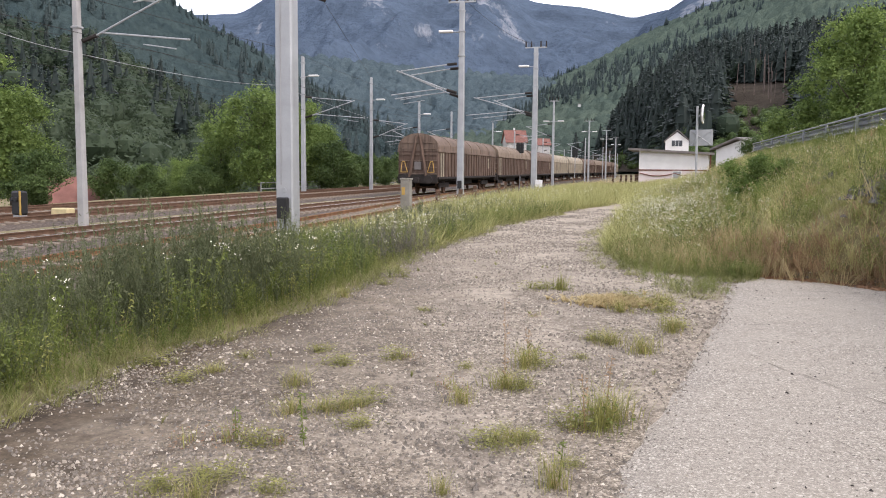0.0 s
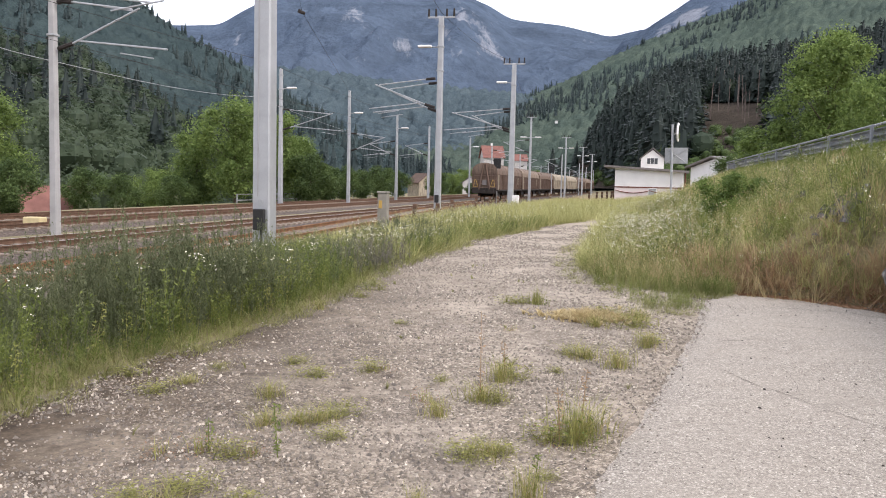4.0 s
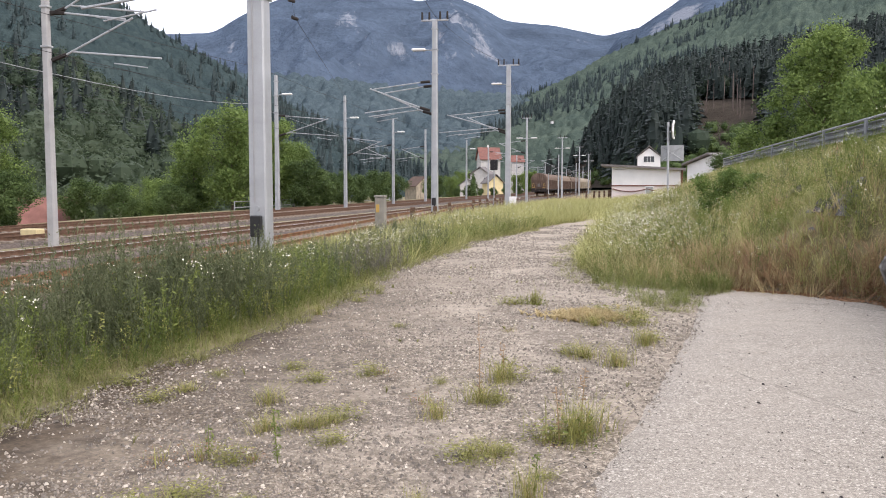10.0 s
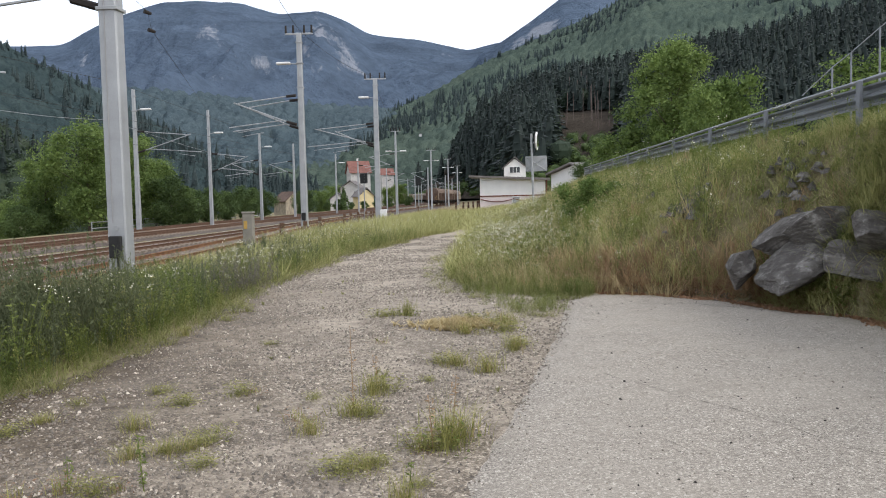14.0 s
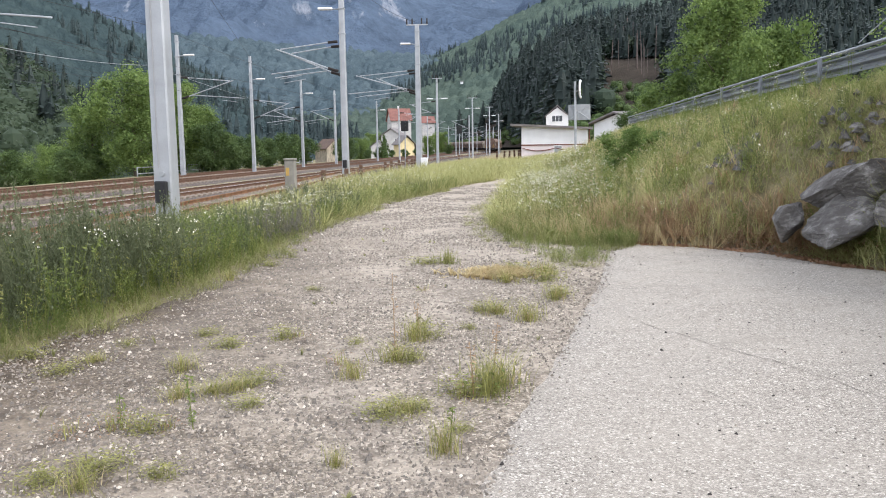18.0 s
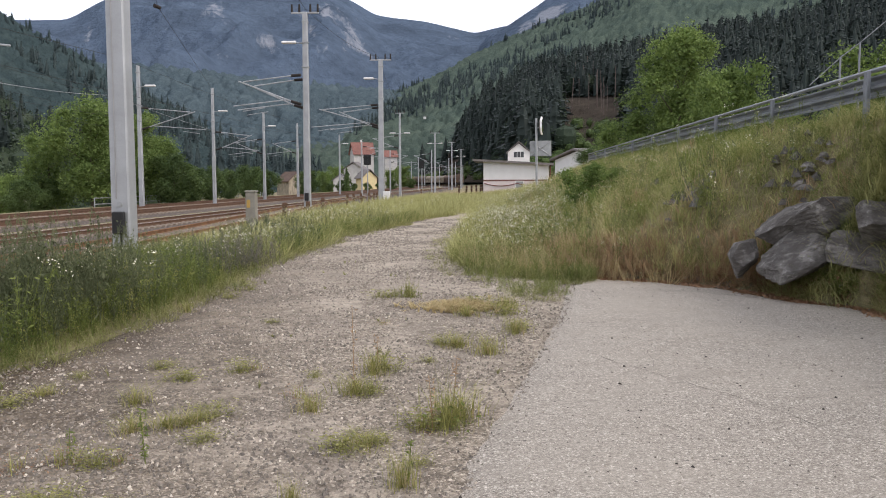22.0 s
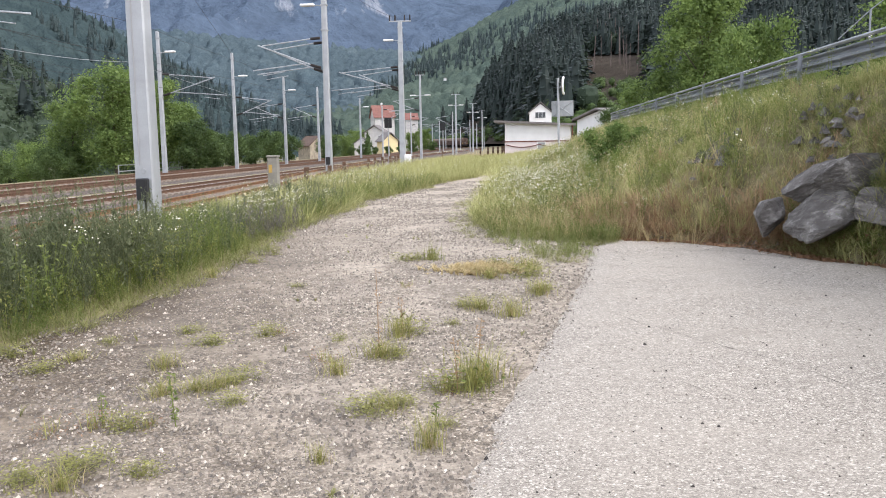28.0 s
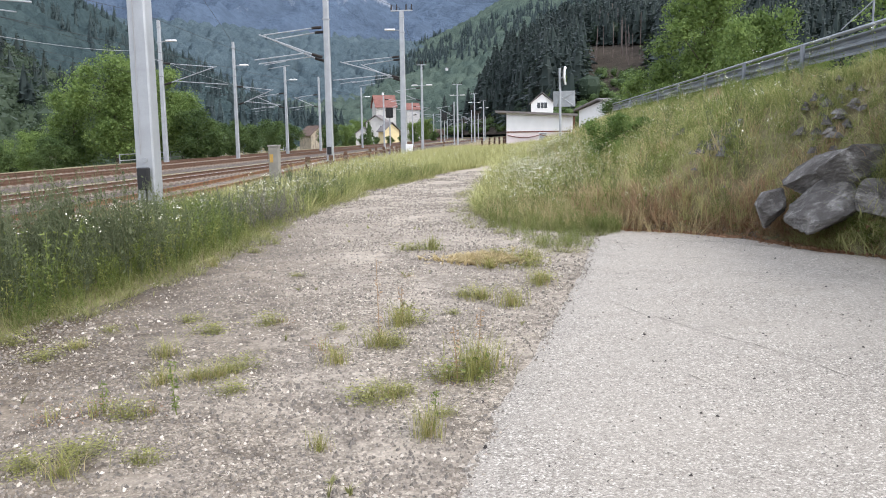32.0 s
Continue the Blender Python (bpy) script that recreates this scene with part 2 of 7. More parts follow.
def ballast_build(nt, b):
    v = coords(nt)
    vo = nt.nodes.new("ShaderNodeTexVoronoi")
    vo.inputs["Scale"].default_value = 17
    nt.links.new(v, vo.inputs["Vector"])
    sep = nt.nodes.new("ShaderNodeSeparateColor")
    nt.links.new(vo.outputs["Color"], sep.inputs[0])
    col = ramp(nt, sep.outputs[0], [(0.0, (0.026, 0.02, 0.015)), (0.5, (0.078, 0.06, 0.046)), (1.0, (0.19, 0.155, 0.124))])
    pat = noise_tex(nt, v, 0.3, 4)
    col = mix(nt, ramp(nt, pat, [(0.4, (0, 0, 0)), (0.7, (0.5, 0.5, 0.5))]), col, (0.085, 0.06, 0.044))
    nt.links.new(col, b.inputs["Base Color"])
    bump(nt, b, vo.outputs["Distance"], -1.0, 0.05)


def wagon_paint(name, c):
    """Old wagon paint: faded patches, rust and grime run down in streaks."""
    def build(nt, b):
        v = coords(nt)
        fade = ramp(nt, noise_tex(nt, v, 0.7, 5), [(0.3, tuple(k * 0.75 for k in c)), (0.7, tuple(k * 1.2 for k in c))])
        run = noise_tex(nt, coords(nt, (5.0, 5.0, 0.45)), 1.0, 6, 0.65)
        col = mix(nt, ramp(nt, run, [(0.48, (0, 0, 0)), (0.68, (0.7, 0.7, 0.7))]), fade, (0.05, 0.034, 0.026))
        dust = noise_tex(nt, coords(nt, (3.0, 3.0, 0.8)), 1.3, 5)
        col = mix(nt, ramp(nt, dust, [(0.55, (0, 0, 0)), (0.75, (0.4, 0.4, 0.4))]), col, (0.24, 0.19, 0.15))
        nt.links.new(col, b.inputs["Base Color"])
        bump(nt, b, run, 0.2, 0.01)
    return material(name, build, 0.8)


M_GROUND = material("soil", ground_build, 0.95)
M_GRAVEL = material("gravel", gravel_build, 0.9)
M_ASPHALT = material("asphalt", asphalt_build, 0.85)
M_BALLAST = material("ballast", ballast_build, 0.95)
M_CONCRETE = plain("concrete", (0.34, 0.335, 0.325), 0.22, 1.6, 0.85, fine=90)
M_STEEL = plain("galvanised_steel", (0.37, 0.38, 0.385), 0.2, 2.0, 0.5, 0.35, 0.5)
M_BARRIER = plain("weathered_zinc", (0.23, 0.244, 0.262), 0.3, 2.0, 0.5, 0.4, 0.5)
M_STEEL_DULL = plain("dull_steel", (0.33, 0.34, 0.34), 0.25, 3.0, 0.6, 0.3, 0.4)
M_RAIL_TOP = plain("polished_rail", (0.55, 0.52, 0.5), 0.1, 3.0, 0.3, 0.9, 0.5)
M_RUST = plain("rust", (0.14, 0.085, 0.056), 0.4, 5.0, 0.9, 0.1, 0.2)
M_FRESH_RUST = plain("fresh_rust", (0.2, 0.105, 0.05), 0.5, 3.0, 0.9)
M_SLEEPER = plain("weathered_sleeper", (0.23, 0.188, 0.146), 0.4, 4.0, 0.9)
M_BLACK = plain("black_plastic", (0.02, 0.02, 0.02), 0.3, 8.0, 0.5)
M_BROWN = wagon_paint("weathered_brown_paint", (0.115, 0.076, 0.056))
M_BROWN_ROOF = wagon_paint("dusty_brown_roof", (0.16, 0.115, 0.086))
M_PALE_ROOF = wagon_paint("pale_dusty_roof", (0.22, 0.17, 0.125))
M_DULL_YELLOW = plain("dull_yellow_paint", (0.42, 0.27, 0.07), 0.3, 8.0, 0.7)
M_BEIGE = wagon_paint("beige_wagon_paint", (0.34, 0.295, 0.22))
M_UNDER = plain("sooty_underframe", (0.03, 0.025, 0.022), 0.4, 3.0, 0.9)
M_WHITE = plain("white_paint", (0.74, 0.73, 0.71), 0.1, 1.5, 0.75)
M_WHITE_WALL = plain("white_render", (0.72, 0.71, 0.69), 0.1, 0.9, 0.9)
# white walls of the distant village, dulled in colour to stand for haze
M_HAZY_WALL = plain("haze_greyed_render", (0.5, 0.485, 0.46), 0.18, 0.9, 0.9)
M_PINK_WALL = plain("pale_pink_render", (0.66, 0.58, 0.56), 0.1, 0.9, 0.9)
M_YELLOW_WALL = plain("yellow_render", (0.62, 0.52, 0.29), 0.1, 0.9, 0.9)
M_RED_TILE = plain("red_roof_tile", (0.21, 0.1, 0.08), 0.35, 1.2, 0.85)
M_GREY_ROOF = plain("grey_roofing", (0.17, 0.155, 0.145), 0.25, 1.2, 0.8)
M_BROWN_TRIM = plain("brown_trim", (0.16, 0.06, 0.045), 0.3, 4.0, 0.8)
M_GLASS = plain("dark_window_glass", (0.03, 0.035, 0.04), 0.2, 2.0, 0.08, 0.0, 0.6)


def rock_build(nt, b):
    """Quarried limestone: grey with pale fresh breaks, dark seams and lichen."""
    v = coords(nt)
    big = noise_tex(nt, v, 2.2, 6, 0.6)
    col = ramp(nt, big, [(0.3, (0.08, 0.074, 0.067)), (0.5, (0.15, 0.139, 0.126)), (0.72, (0.25, 0.235, 0.213))])
    white = noise_tex(nt, v, 5.5, 8, 0.75)
    col = mix(nt, ramp(nt, white, [(0.53, (0, 0, 0)), (0.64, (0.7, 0.7, 0.7))]), col, (0.4, 0.385, 0.36))
    seam = noise_tex(nt, coords(nt, (1.0, 1.0, 3.5)), 2.6, 8, 0.7)
    col = mix(nt, ramp(nt, seam, [(0.44, (0.8, 0.8, 0.8)), (0.52, (0, 0, 0))]), col, (0.075, 0.068, 0.06))
    nt.links.new(col, b.inputs["Base Color"])
    bump(nt, b, math_node(nt, "ADD", seam, white), 0.8, 0.05)


M_ROCK = material("limestone_block", rock_build, 0.9)
M_BARK = plain("bark", (0.10, 0.08, 0.06), 0.35, 5.0, 0.95)
M_LEAF = leafy("broad_leaves", (0.065, 0.108, 0.026), (0.26, 0.345, 0.1), 0.35, trans=0.38, island=0.6)
M_LEAF_DARK = leafy("shaded_leaves", (0.04, 0.07, 0.024), (0.14, 0.195, 0.06), 0.35, trans=0.3)
M_CONIFER = leafy("spruce_needles", (0.017, 0.026, 0.024), (0.044, 0.06, 0.05), 0.05, trans=0.12, island=0.3)
M_FOREST = leafy("mixed_forest_leaves", (0.032, 0.052, 0.034), (0.068, 0.092, 0.047), 0.02, trans=0.3, island=0.2)
M_GRASS = leafy("grass_blades", (0.22, 0.235, 0.078), (0.57, 0.545, 0.25), 0.9, island=0.6)
M_VERGE = leafy("green_grass", (0.115, 0.13, 0.04), (0.38, 0.365, 0.15), 0.7, island=0.6)
M_STRAW = leafy("dry_grass", (0.36, 0.29, 0.14), (0.62, 0.51, 0.29), 0.6, island=0.6)
M_WEED = leafy("grey_green_weed_leaves", (0.055, 0.075, 0.034), (0.215, 0.23, 0.122), 0.6, island=0.6)
M_WEED_LUSH = leafy("fresh_weed_leaves", (0.08, 0.12, 0.028), (0.27, 0.31, 0.085), 0.7)
M_MUGWORT = leafy("purple_grey_weed_leaves", (0.11, 0.105, 0.085), (0.27, 0.25, 0.2), 0.8, island=0.6)
M_STALK = leafy("yellow_green_stalks", (0.16, 0.18, 0.045), (0.42, 0.42, 0.13), 0.8, island=0.6)
M_PETAL = plain("white_petals", (0.84, 0.81, 0.66), 0.08, 20.0, 0.7)


# ---- mesh helpers ----
def finish(name, bm, mat, parent=None, label="", smooth_faces=False):
    me = bpy.data.meshes.new(name)
    bm.to_mesh(me)
    bm.free()
    mats = mat if isinstance(mat, (list, tuple)) else [mat]
    for m in mats:
        me.materials.append(m)
    if smooth_faces:
        me.polygons.foreach_set("use_smooth", [True] * len(me.polygons))
    ob = new(name, me)
    if parent is not None:
        ob.parent = parent
    if label:
        tagged(ob, label)
    return ob


def part(name, bm, mat, parent, label="", smooth_faces=False):
    return finish(name, bm, mat, parent, label, smooth_faces)


def box(bm, sx, sy, sz, x=0, y=0, z=0, bevel=0.0, rot=None, mat=0, top=1.0):
    """A box with its centre at x, y, z; top narrows its upper end."""
    r = bmesh.ops.create_cube(bm, size=1)
    vs = r["verts"]
    for v in vs:
        k = top if v.co.z > 0 else 1.0
        v.co = Vector((v.co.x * sx * k, v.co.y * sy * k, v.co.z * sz))
    if bevel:
        es = list({e for v in vs for e in v.link_edges})
        rb = bmesh.ops.bevel(bm, geom=es, offset=bevel, segments=1, affect="EDGES")
        vs = list({v for f in rb["faces"] for v in f.verts})
        vs = list({v for f in {f for v in vs for f in v.link_faces} for v in f.verts})
    m = Matrix.Translation((x, y, z))
    if rot is not None:
        m = m @ rot
    for v in vs:
        v.co = m @ v.co
    for f in {f for v in vs for f in v.link_faces}:
        f.material_index = mat
    return vs


def rod(bm, a, b, r0, r1=None, seg=8, mat=0):
    """A round rod from a to b."""
    a, b = Vector(a), Vector(b)
    r1 = r0 if r1 is None else r1
    d = b - a
    r = bmesh.ops.create_cone(bm, cap_ends=True, segments=seg, radius1=r0, radius2=r1, depth=d.length)
    m = Matrix.Translation((a + b) / 2) @ d.to_track_quat("Z", "Y").to_matrix().to_4x4()
    for v in r["verts"]:
        v.co = m @ v.co
    for f in {f for v in r["verts"] for f in v.link_faces}:
        f.material_index = mat
    return r["verts"]


def prism(bm, profile, y0, y1, mat=0):
    """A profile of (x, z) points drawn out along y."""
    a = [bm.verts.new((x, y0, z)) for x, z in profile]
    b = [bm.verts.new((x, y1, z)) for x, z in profile]
    n = len(profile)
    fs = [bm.faces.new((a[i], a[(i + 1) % n], b[(i + 1) % n], b[i])) for i in range(n)]
    fs += [bm.faces.new(a[::-1]), bm.faces.new(b)]
    for f in fs:
        f.material_index = mat
    bmesh.ops.recalc_face_normals(bm, faces=fs)


def empty(name, m):
    ob = new(name)
    ob.matrix_world = m
    return ob


def copy_to(ob, m):
    """A copy of a thing at exactly the pose and size m."""
    k = ob.scale
    return copy_thing(ob, m @ Matrix.Diagonal((1 / k.x, 1 / k.y, 1 / k.z, 1)))


def place(v, rz=0.0, rx=0.0, ry=0.0):
    return pose(v[0], v[1], v[2], rx, ry, rz)


HEAD = -14.0  # turn of things that lie along the railway


def mesh_from(name, verts, faces, mats, index=None, smooth_faces=False):
    """A mesh object from numpy arrays: verts (n, 3), faces (m, 3 or 4)."""
    me = bpy.data.meshes.new(name)
    verts, faces = np.asarray(verts, np.float32), np.asarray(faces, np.int32)
    k = faces.shape[1]
    me.vertices.add(len(verts))
    me.vertices.foreach_set("co", verts.ravel())
    me.loops.add(faces.size)
    me.loops.foreach_set("vertex_index", faces.ravel())
    me.polygons.add(len(faces))
    me.polygons.foreach_set("loop_start", np.arange(0, faces.size, k, dtype=np.int32))
    me.polygons.foreach_set("loop_total", np.full(len(faces), k, np.int32))
    for m in (mats if isinstance(mats, (list, tuple)) else [mats]):
        me.materials.append(m)
    if index is not None:
        me.polygons.foreach_set("material_index", np.asarray(index, np.int32))
    me.polygons.foreach_set("use_smooth", np.full(len(faces), smooth_faces))
    me.update(calc_edges=True)
    return new(name, me)


def scatter(templates, spots, turns, sizes, rng, lean=0.0, wide=None):
    """Copies of templates (verts, faces, index) at spots as one set of arrays."""
    vs, fs, ids, base = [], [], [], 0
    pick = rng.integers(0, len(templates), len(spots))
    for k, (tv, tf, ti) in enumerate(templates):
        sel = np.nonzero(pick == k)[0]
        if not len(sel):
            continue
        c, s = np.cos(turns[sel]), np.sin(turns[sel])
        z = sizes[sel][:, None]
        w = z if wide is None else wide[sel][:, None]
        x = (tv[None, :, 0] * c[:, None] - tv[None, :, 1] * s[:, None]) * w
        y = (tv[None, :, 0] * s[:, None] + tv[None, :, 1] * c[:, None]) * w
        h = tv[None, :, 2] * z
        if lean:
            a = rng.normal(0, lean, (2, len(sel), 1))
            x, y = x + h * a[0], y + h * a[1]
        v = np.stack([x + spots[sel, 0, None], y + spots[sel, 1, None], h + spots[sel, 2, None]], -1)
        n = len(tv)
        f = tf[None] + (np.arange(len(sel)) * n)[:, None, None] + base
        vs.append(v.reshape(-1, 3))
        fs.append(f.reshape(-1, tf.shape[1]))
        ids.append(np.tile(ti, len(sel)))
        base += n * len(sel)
    return np.concatenate(vs), np.concatenate(fs), np.concatenate(ids)


# ---- templates of plants: arrays of quads ----
def blades(rng, n, spread, h, w, droop=0.45, mat=0, bent=True):
    """A tuft: n blades, each of one quad or of two for a bend."""
    v, f = [], []
    for _ in range(n):
        a, b = rng.uniform(0, 6.283), rng.uniform(0, 6.283)
        r = spread * abs(rng.normal(0, 0.75))
        hh, ww = h * rng.uniform(0.45, 1.1), w * rng.uniform(0.6, 1.2)
        d = droop * hh * rng.uniform(0.2, 1.2)
        px, py = r * math.cos(a), r * math.sin(a)
        dx, dy = math.cos(b), math.sin(b)
        tx, ty = -dy * ww / 2, dx * ww / 2
        i = len(v)
        v += [(px - tx, py - ty, 0), (px + tx, py + ty, 0)]
        if bent:
            v += [(px + dx * d * 0.3 + tx * 0.8, py + dy * d * 0.3 + ty * 0.8, hh * 0.6), (px + dx * d * 0.3 - tx * 0.8, py + dy * d * 0.3 - ty * 0.8, hh * 0.6)]
            f += [(i, i + 1, i + 2, i + 3), (i + 3, i + 2, i + 4, i + 5)]
        else:
            f += [(i, i + 1, i + 2, i + 3)]
        v += [(px + dx * d + tx * 0.15, py + dy * d + ty * 0.15, hh), (px + dx * d - tx * 0.15, py + dy * d - ty * 0.15, hh)]
    return np.array(v), np.array(f), np.full(len(f), mat)


def leaf_quads(rng, centres, size, up=0.3, mat=0, long=1.6):
    """Small leaves as tilted quads about the centres."""
    n = len(centres)
    d = rng.normal(size=(n, 3))
    d[:, 2] = d[:, 2] * 0.6 + up
    d /= np.linalg.norm(d, axis=1)[:, None]
    e = np.cross(d, rng.normal(size=(n, 3)))
    e /= np.linalg.norm(e, axis=1)[:, None]
    g = size * rng.uniform(0.6, 1.3, (n, 1))
    a, b = d * g * long / 2, e * g / 2
    c = np.asarray(centres)
    v = np.stack([c - a, c + b * 0.9, c + a, c - b * 0.9], 1).reshape(-1, 3)
    return v, np.arange(4 * n).reshape(n, 4), np.full(n, mat)


def joined(*ts):
    vs, fs, ids, k = [], [], [], 0
    for v, f, i in ts:
        vs.append(v), fs.append(f + k), ids.append(i)
        k += len(v)
    return np.concatenate(vs), np.concatenate(fs), np.concatenate(ids)


def stem(x0, y0, x1, y1, h, w, mat=0):
    v = np.array([(x0 - w, y0, 0), (x0 + w, y0, 0), (x1 + w * 0.4, y1, h), (x1 - w * 0.4, y1, h),
                  (x0, y0 - w, 0), (x0, y0 + w, 0), (x1, y1 + w * 0.4, h), (x1, y1 - w * 0.4, h)])
    return v, np.array([(0, 1, 2, 3), (4, 5, 6, 7)]), np.full(2, mat)


def weed(rng, h=1.0, leaves=46, size=0.07, stems=3, mat=0, flower=None, heads=0, head=0.013):
    """A tall weed of several leafy stems, some with flower heads."""
    ts = []
    for _ in range(stems):
        x0, y0 = rng.normal(0, 0.05, 2)
        x1, y1 = rng.normal(0, 0.16, 2) * h
        hh = h * rng.uniform(0.75, 1.05)
        ts.append(stem(x0, y0, x1, y1, hh, 0.006, mat))
        n = leaves // stems
        k = rng.uniform(0.06, 1.0, n) ** 0.8
        r = 0.13 * (1.15 - k) + 0.02
        a = rng.uniform(0, 6.283, n)
        c = np.stack([x0 + (x1 - x0) * k + r * np.cos(a), y0 + (y1 - y0) * k + r * np.sin(a), hh * k], 1)
        ts.append(leaf_quads(rng, c, size, 0.5, mat, 2.4))
        if heads:
            c = np.stack([x1 + rng.normal(0, 0.045, heads), y1 + rng.normal(0, 0.045, heads), hh + rng.uniform(-0.05, 0.05, heads)], 1)
            ts.append(disc_quads(rng, c, head, flower))
    return joined(*ts)


def feathery(rng, stems=4, branches=9, leaves=4, size=0.014):
    """A tall mugwort of height 1: upright plumes with many short steep branches and narrow leaves."""
    ts = []
    for _ in range(stems):
        x0, y0 = rng.normal(0, 0.07, 2)
        x1, y1 = x0 + rng.normal(0, 0.08), y0 + rng.normal(0, 0.08)
        hh = rng.uniform(0.6, 1.08)
        ts.append(stem(x0, y0, x1, y1, hh, 0.0035))
        for k in range(branches):
            t = 0.1 + 0.9 * (k + rng.uniform()) / branches
            a = rng.uniform(0, 6.283)
            n = 0.16 * (1.08 - t) + 0.035
            b0 = np.array([x0 + (x1 - x0) * t, y0 + (y1 - y0) * t, hh * t])
            b1 = b0 + np.array([n * math.cos(a) * 0.6, n * math.sin(a) * 0.6, n * 1.25])
            e = np.array([-math.sin(a), math.cos(a), 0]) * 0.0028
            ts.append((np.array([b0 - e, b0 + e, b1 + e * 0.4, b1 - e * 0.4]), np.array([(0, 1, 2, 3)]), np.zeros(1, int)))
            u = rng.uniform(0.1, 1.05, (leaves, 1))
            ts.append(leaf_quads(rng, b0 + (b1 - b0) * u + rng.normal(0, 0.01, (leaves, 3)), size * (1.5 - 0.75 * t), 0.9, 0, 3.6))
    return joined(*ts)


def disc_quads(rng, c, r, mat):
    """Flower heads, each of two crossed quads that face up and out."""
    n = len(c)
    up = rng.normal(0, 0.5, (n, 3)) + np.array([0, -0.35, 0.8])
    up /= np.linalg.norm(up, axis=1)[:, None]
    e = np.cross(up, rng.normal(size=(n, 3)))
    e /= np.linalg.norm(e, axis=1)[:, None]
    g = np.cross(up, e)
    k = r * rng.uniform(0.7, 1.3, (n, 1))
    v1 = np.stack([c - e * k, c - g * k, c + e * k, c + g * k], 1).reshape(-1, 3)
    return v1, np.arange(4 * n).reshape(n, 4), np.full(n, mat)


def conifer(rng, clumps=54, sides=6):
    """A spruce of height 1: an uneven tapering body hung with drooping sprays of needles."""
    zs = (0.04, 0.3, 0.62, 1.0)
    lean = rng.normal(0, 0.02, 2)
    v = []
    for z in zs:
        for k in range(sides):
            a = math.tau * (k + 0.5 * (z > 0.2)) / sides
            r = (0.125 * (1 - z) ** 0.85 + 0.004) * rng.uniform(0.7, 1.1)
            v.append((r * math.cos(a) + lean[0] * z, r * math.sin(a) + lean[1] * z, z))
    q = [(i * sides + k, i * sides + (k + 1) % sides, (i + 1) * sides + (k + 1) % sides, (i + 1) * sides + k) for i in range(len(zs) - 1) for k in range(sides)]
    body = (np.array(v), np.array(q), np.zeros(len(q), int))
    z = rng.uniform(0.03, 0.97, clumps)
    a = rng.uniform(0, 6.283, clumps)
    r = (0.15 * (1 - z) ** 0.8 + 0.008) * rng.uniform(0.75, 1.3, clumps)
    c = np.stack([r * np.cos(a) + lean[0] * z, r * np.sin(a) + lean[1] * z, z], 1)
    out = np.stack([np.cos(a), np.sin(a), np.full(clumps, -0.55)], 1) * (0.022 + 0.032 * (1 - z[:, None]))
    side = np.stack([-np.sin(a), np.cos(a), rng.normal(0, 0.5, clumps)], 1) * (0.014 + 0.026 * (1 - z[:, None]))
    w = np.stack([c - out, c + side, c + out, c - side], 1).reshape(-1, 3)
    return joined(body, (w, np.arange(4 * clumps).reshape(clumps, 4), np.zeros(clumps, int)))


def far_crown(rng, n=38, size=0.1, m=8, k=5):
    """A broad-leaved crown of height 1 for the far woods: a lumpy core set with leaf clumps."""
    ph = rng.uniform(0, 6, 3)

    def lump(d):
        return 1 + 0.16 * np.sin(5 * d[:, 0] + ph[0]) * np.cos(4 * d[:, 1] + ph[1]) + 0.1 * np.sin(6 * d[:, 2] + ph[2])
    a, b = np.meshgrid(np.arange(m) * math.tau / m, np.linspace(-1.3, 1.5, k))
    d = np.stack([np.cos(a) * np.cos(b), np.sin(a) * np.cos(b), np.sin(b)], -1).reshape(-1, 3)
    c = d * lump(d)[:, None] * np.array([0.28, 0.28, 0.36]) * rng.uniform(0.9, 1.08, (m * k, 1)) + np.array([0, 0, 0.52])
    q = [(r * m + j, r * m + (j + 1) % m, (r + 1) * m + (j + 1) % m, (r + 1) * m + j) for r in range(k - 1) for j in range(m)]
    core = (c, np.array(q), np.zeros(len(q), int))
    d = rng.normal(size=(n, 3))
    d /= np.linalg.norm(d, axis=1)[:, None]
    c = d * lump(d)[:, None] * np.array([0.36, 0.36, 0.45]) + np.array([0, 0, 0.53])
    return joined(core, leaf_quads(rng, c, size, 0.2, 0, 1.3))


# ---- the ground ----
def sheet(name, mat, xs, ys, zf, kind_label, category):
    """A ground sheet on a grid of (u, v) -> world points."""
    X, Y = np.meshgrid(xs, ys)
    P = zf(X, Y)
    n, m = X.shape
    idx = np.arange(n * m).reshape(n, m)
    q = np.stack([idx[:-1, :-1], idx[:-1, 1:], idx[1:, 1:], idx[1:, :-1]], -1).reshape(-1, 4)
    ob = mesh_from(name, P.reshape(-1, 3), q, mat, None, True)
    return tagged(ob, kind_label, category, kind="structure")


def grid_xyz(X, Y):
    return np.stack([X, Y, height(X, Y)], -1)


GX = np.concatenate([-14 - 900 * np.linspace(1, 0, 46)[:-1] ** 2.2, np.arange(-14, 16, 0.28), 16 + 900 * np.linspace(0, 1, 46) ** 2.2])
GY = np.concatenate([np.linspace(-60, 0, 16)[:-1], np.arange(0, 40, 0.3), 40 + 880 * np.linspace(0, 1, 70) ** 1.8])
sheet("ground", M_GROUND, GX, GY, grid_xyz, "rough grassy ground of the valley floor", "ground")


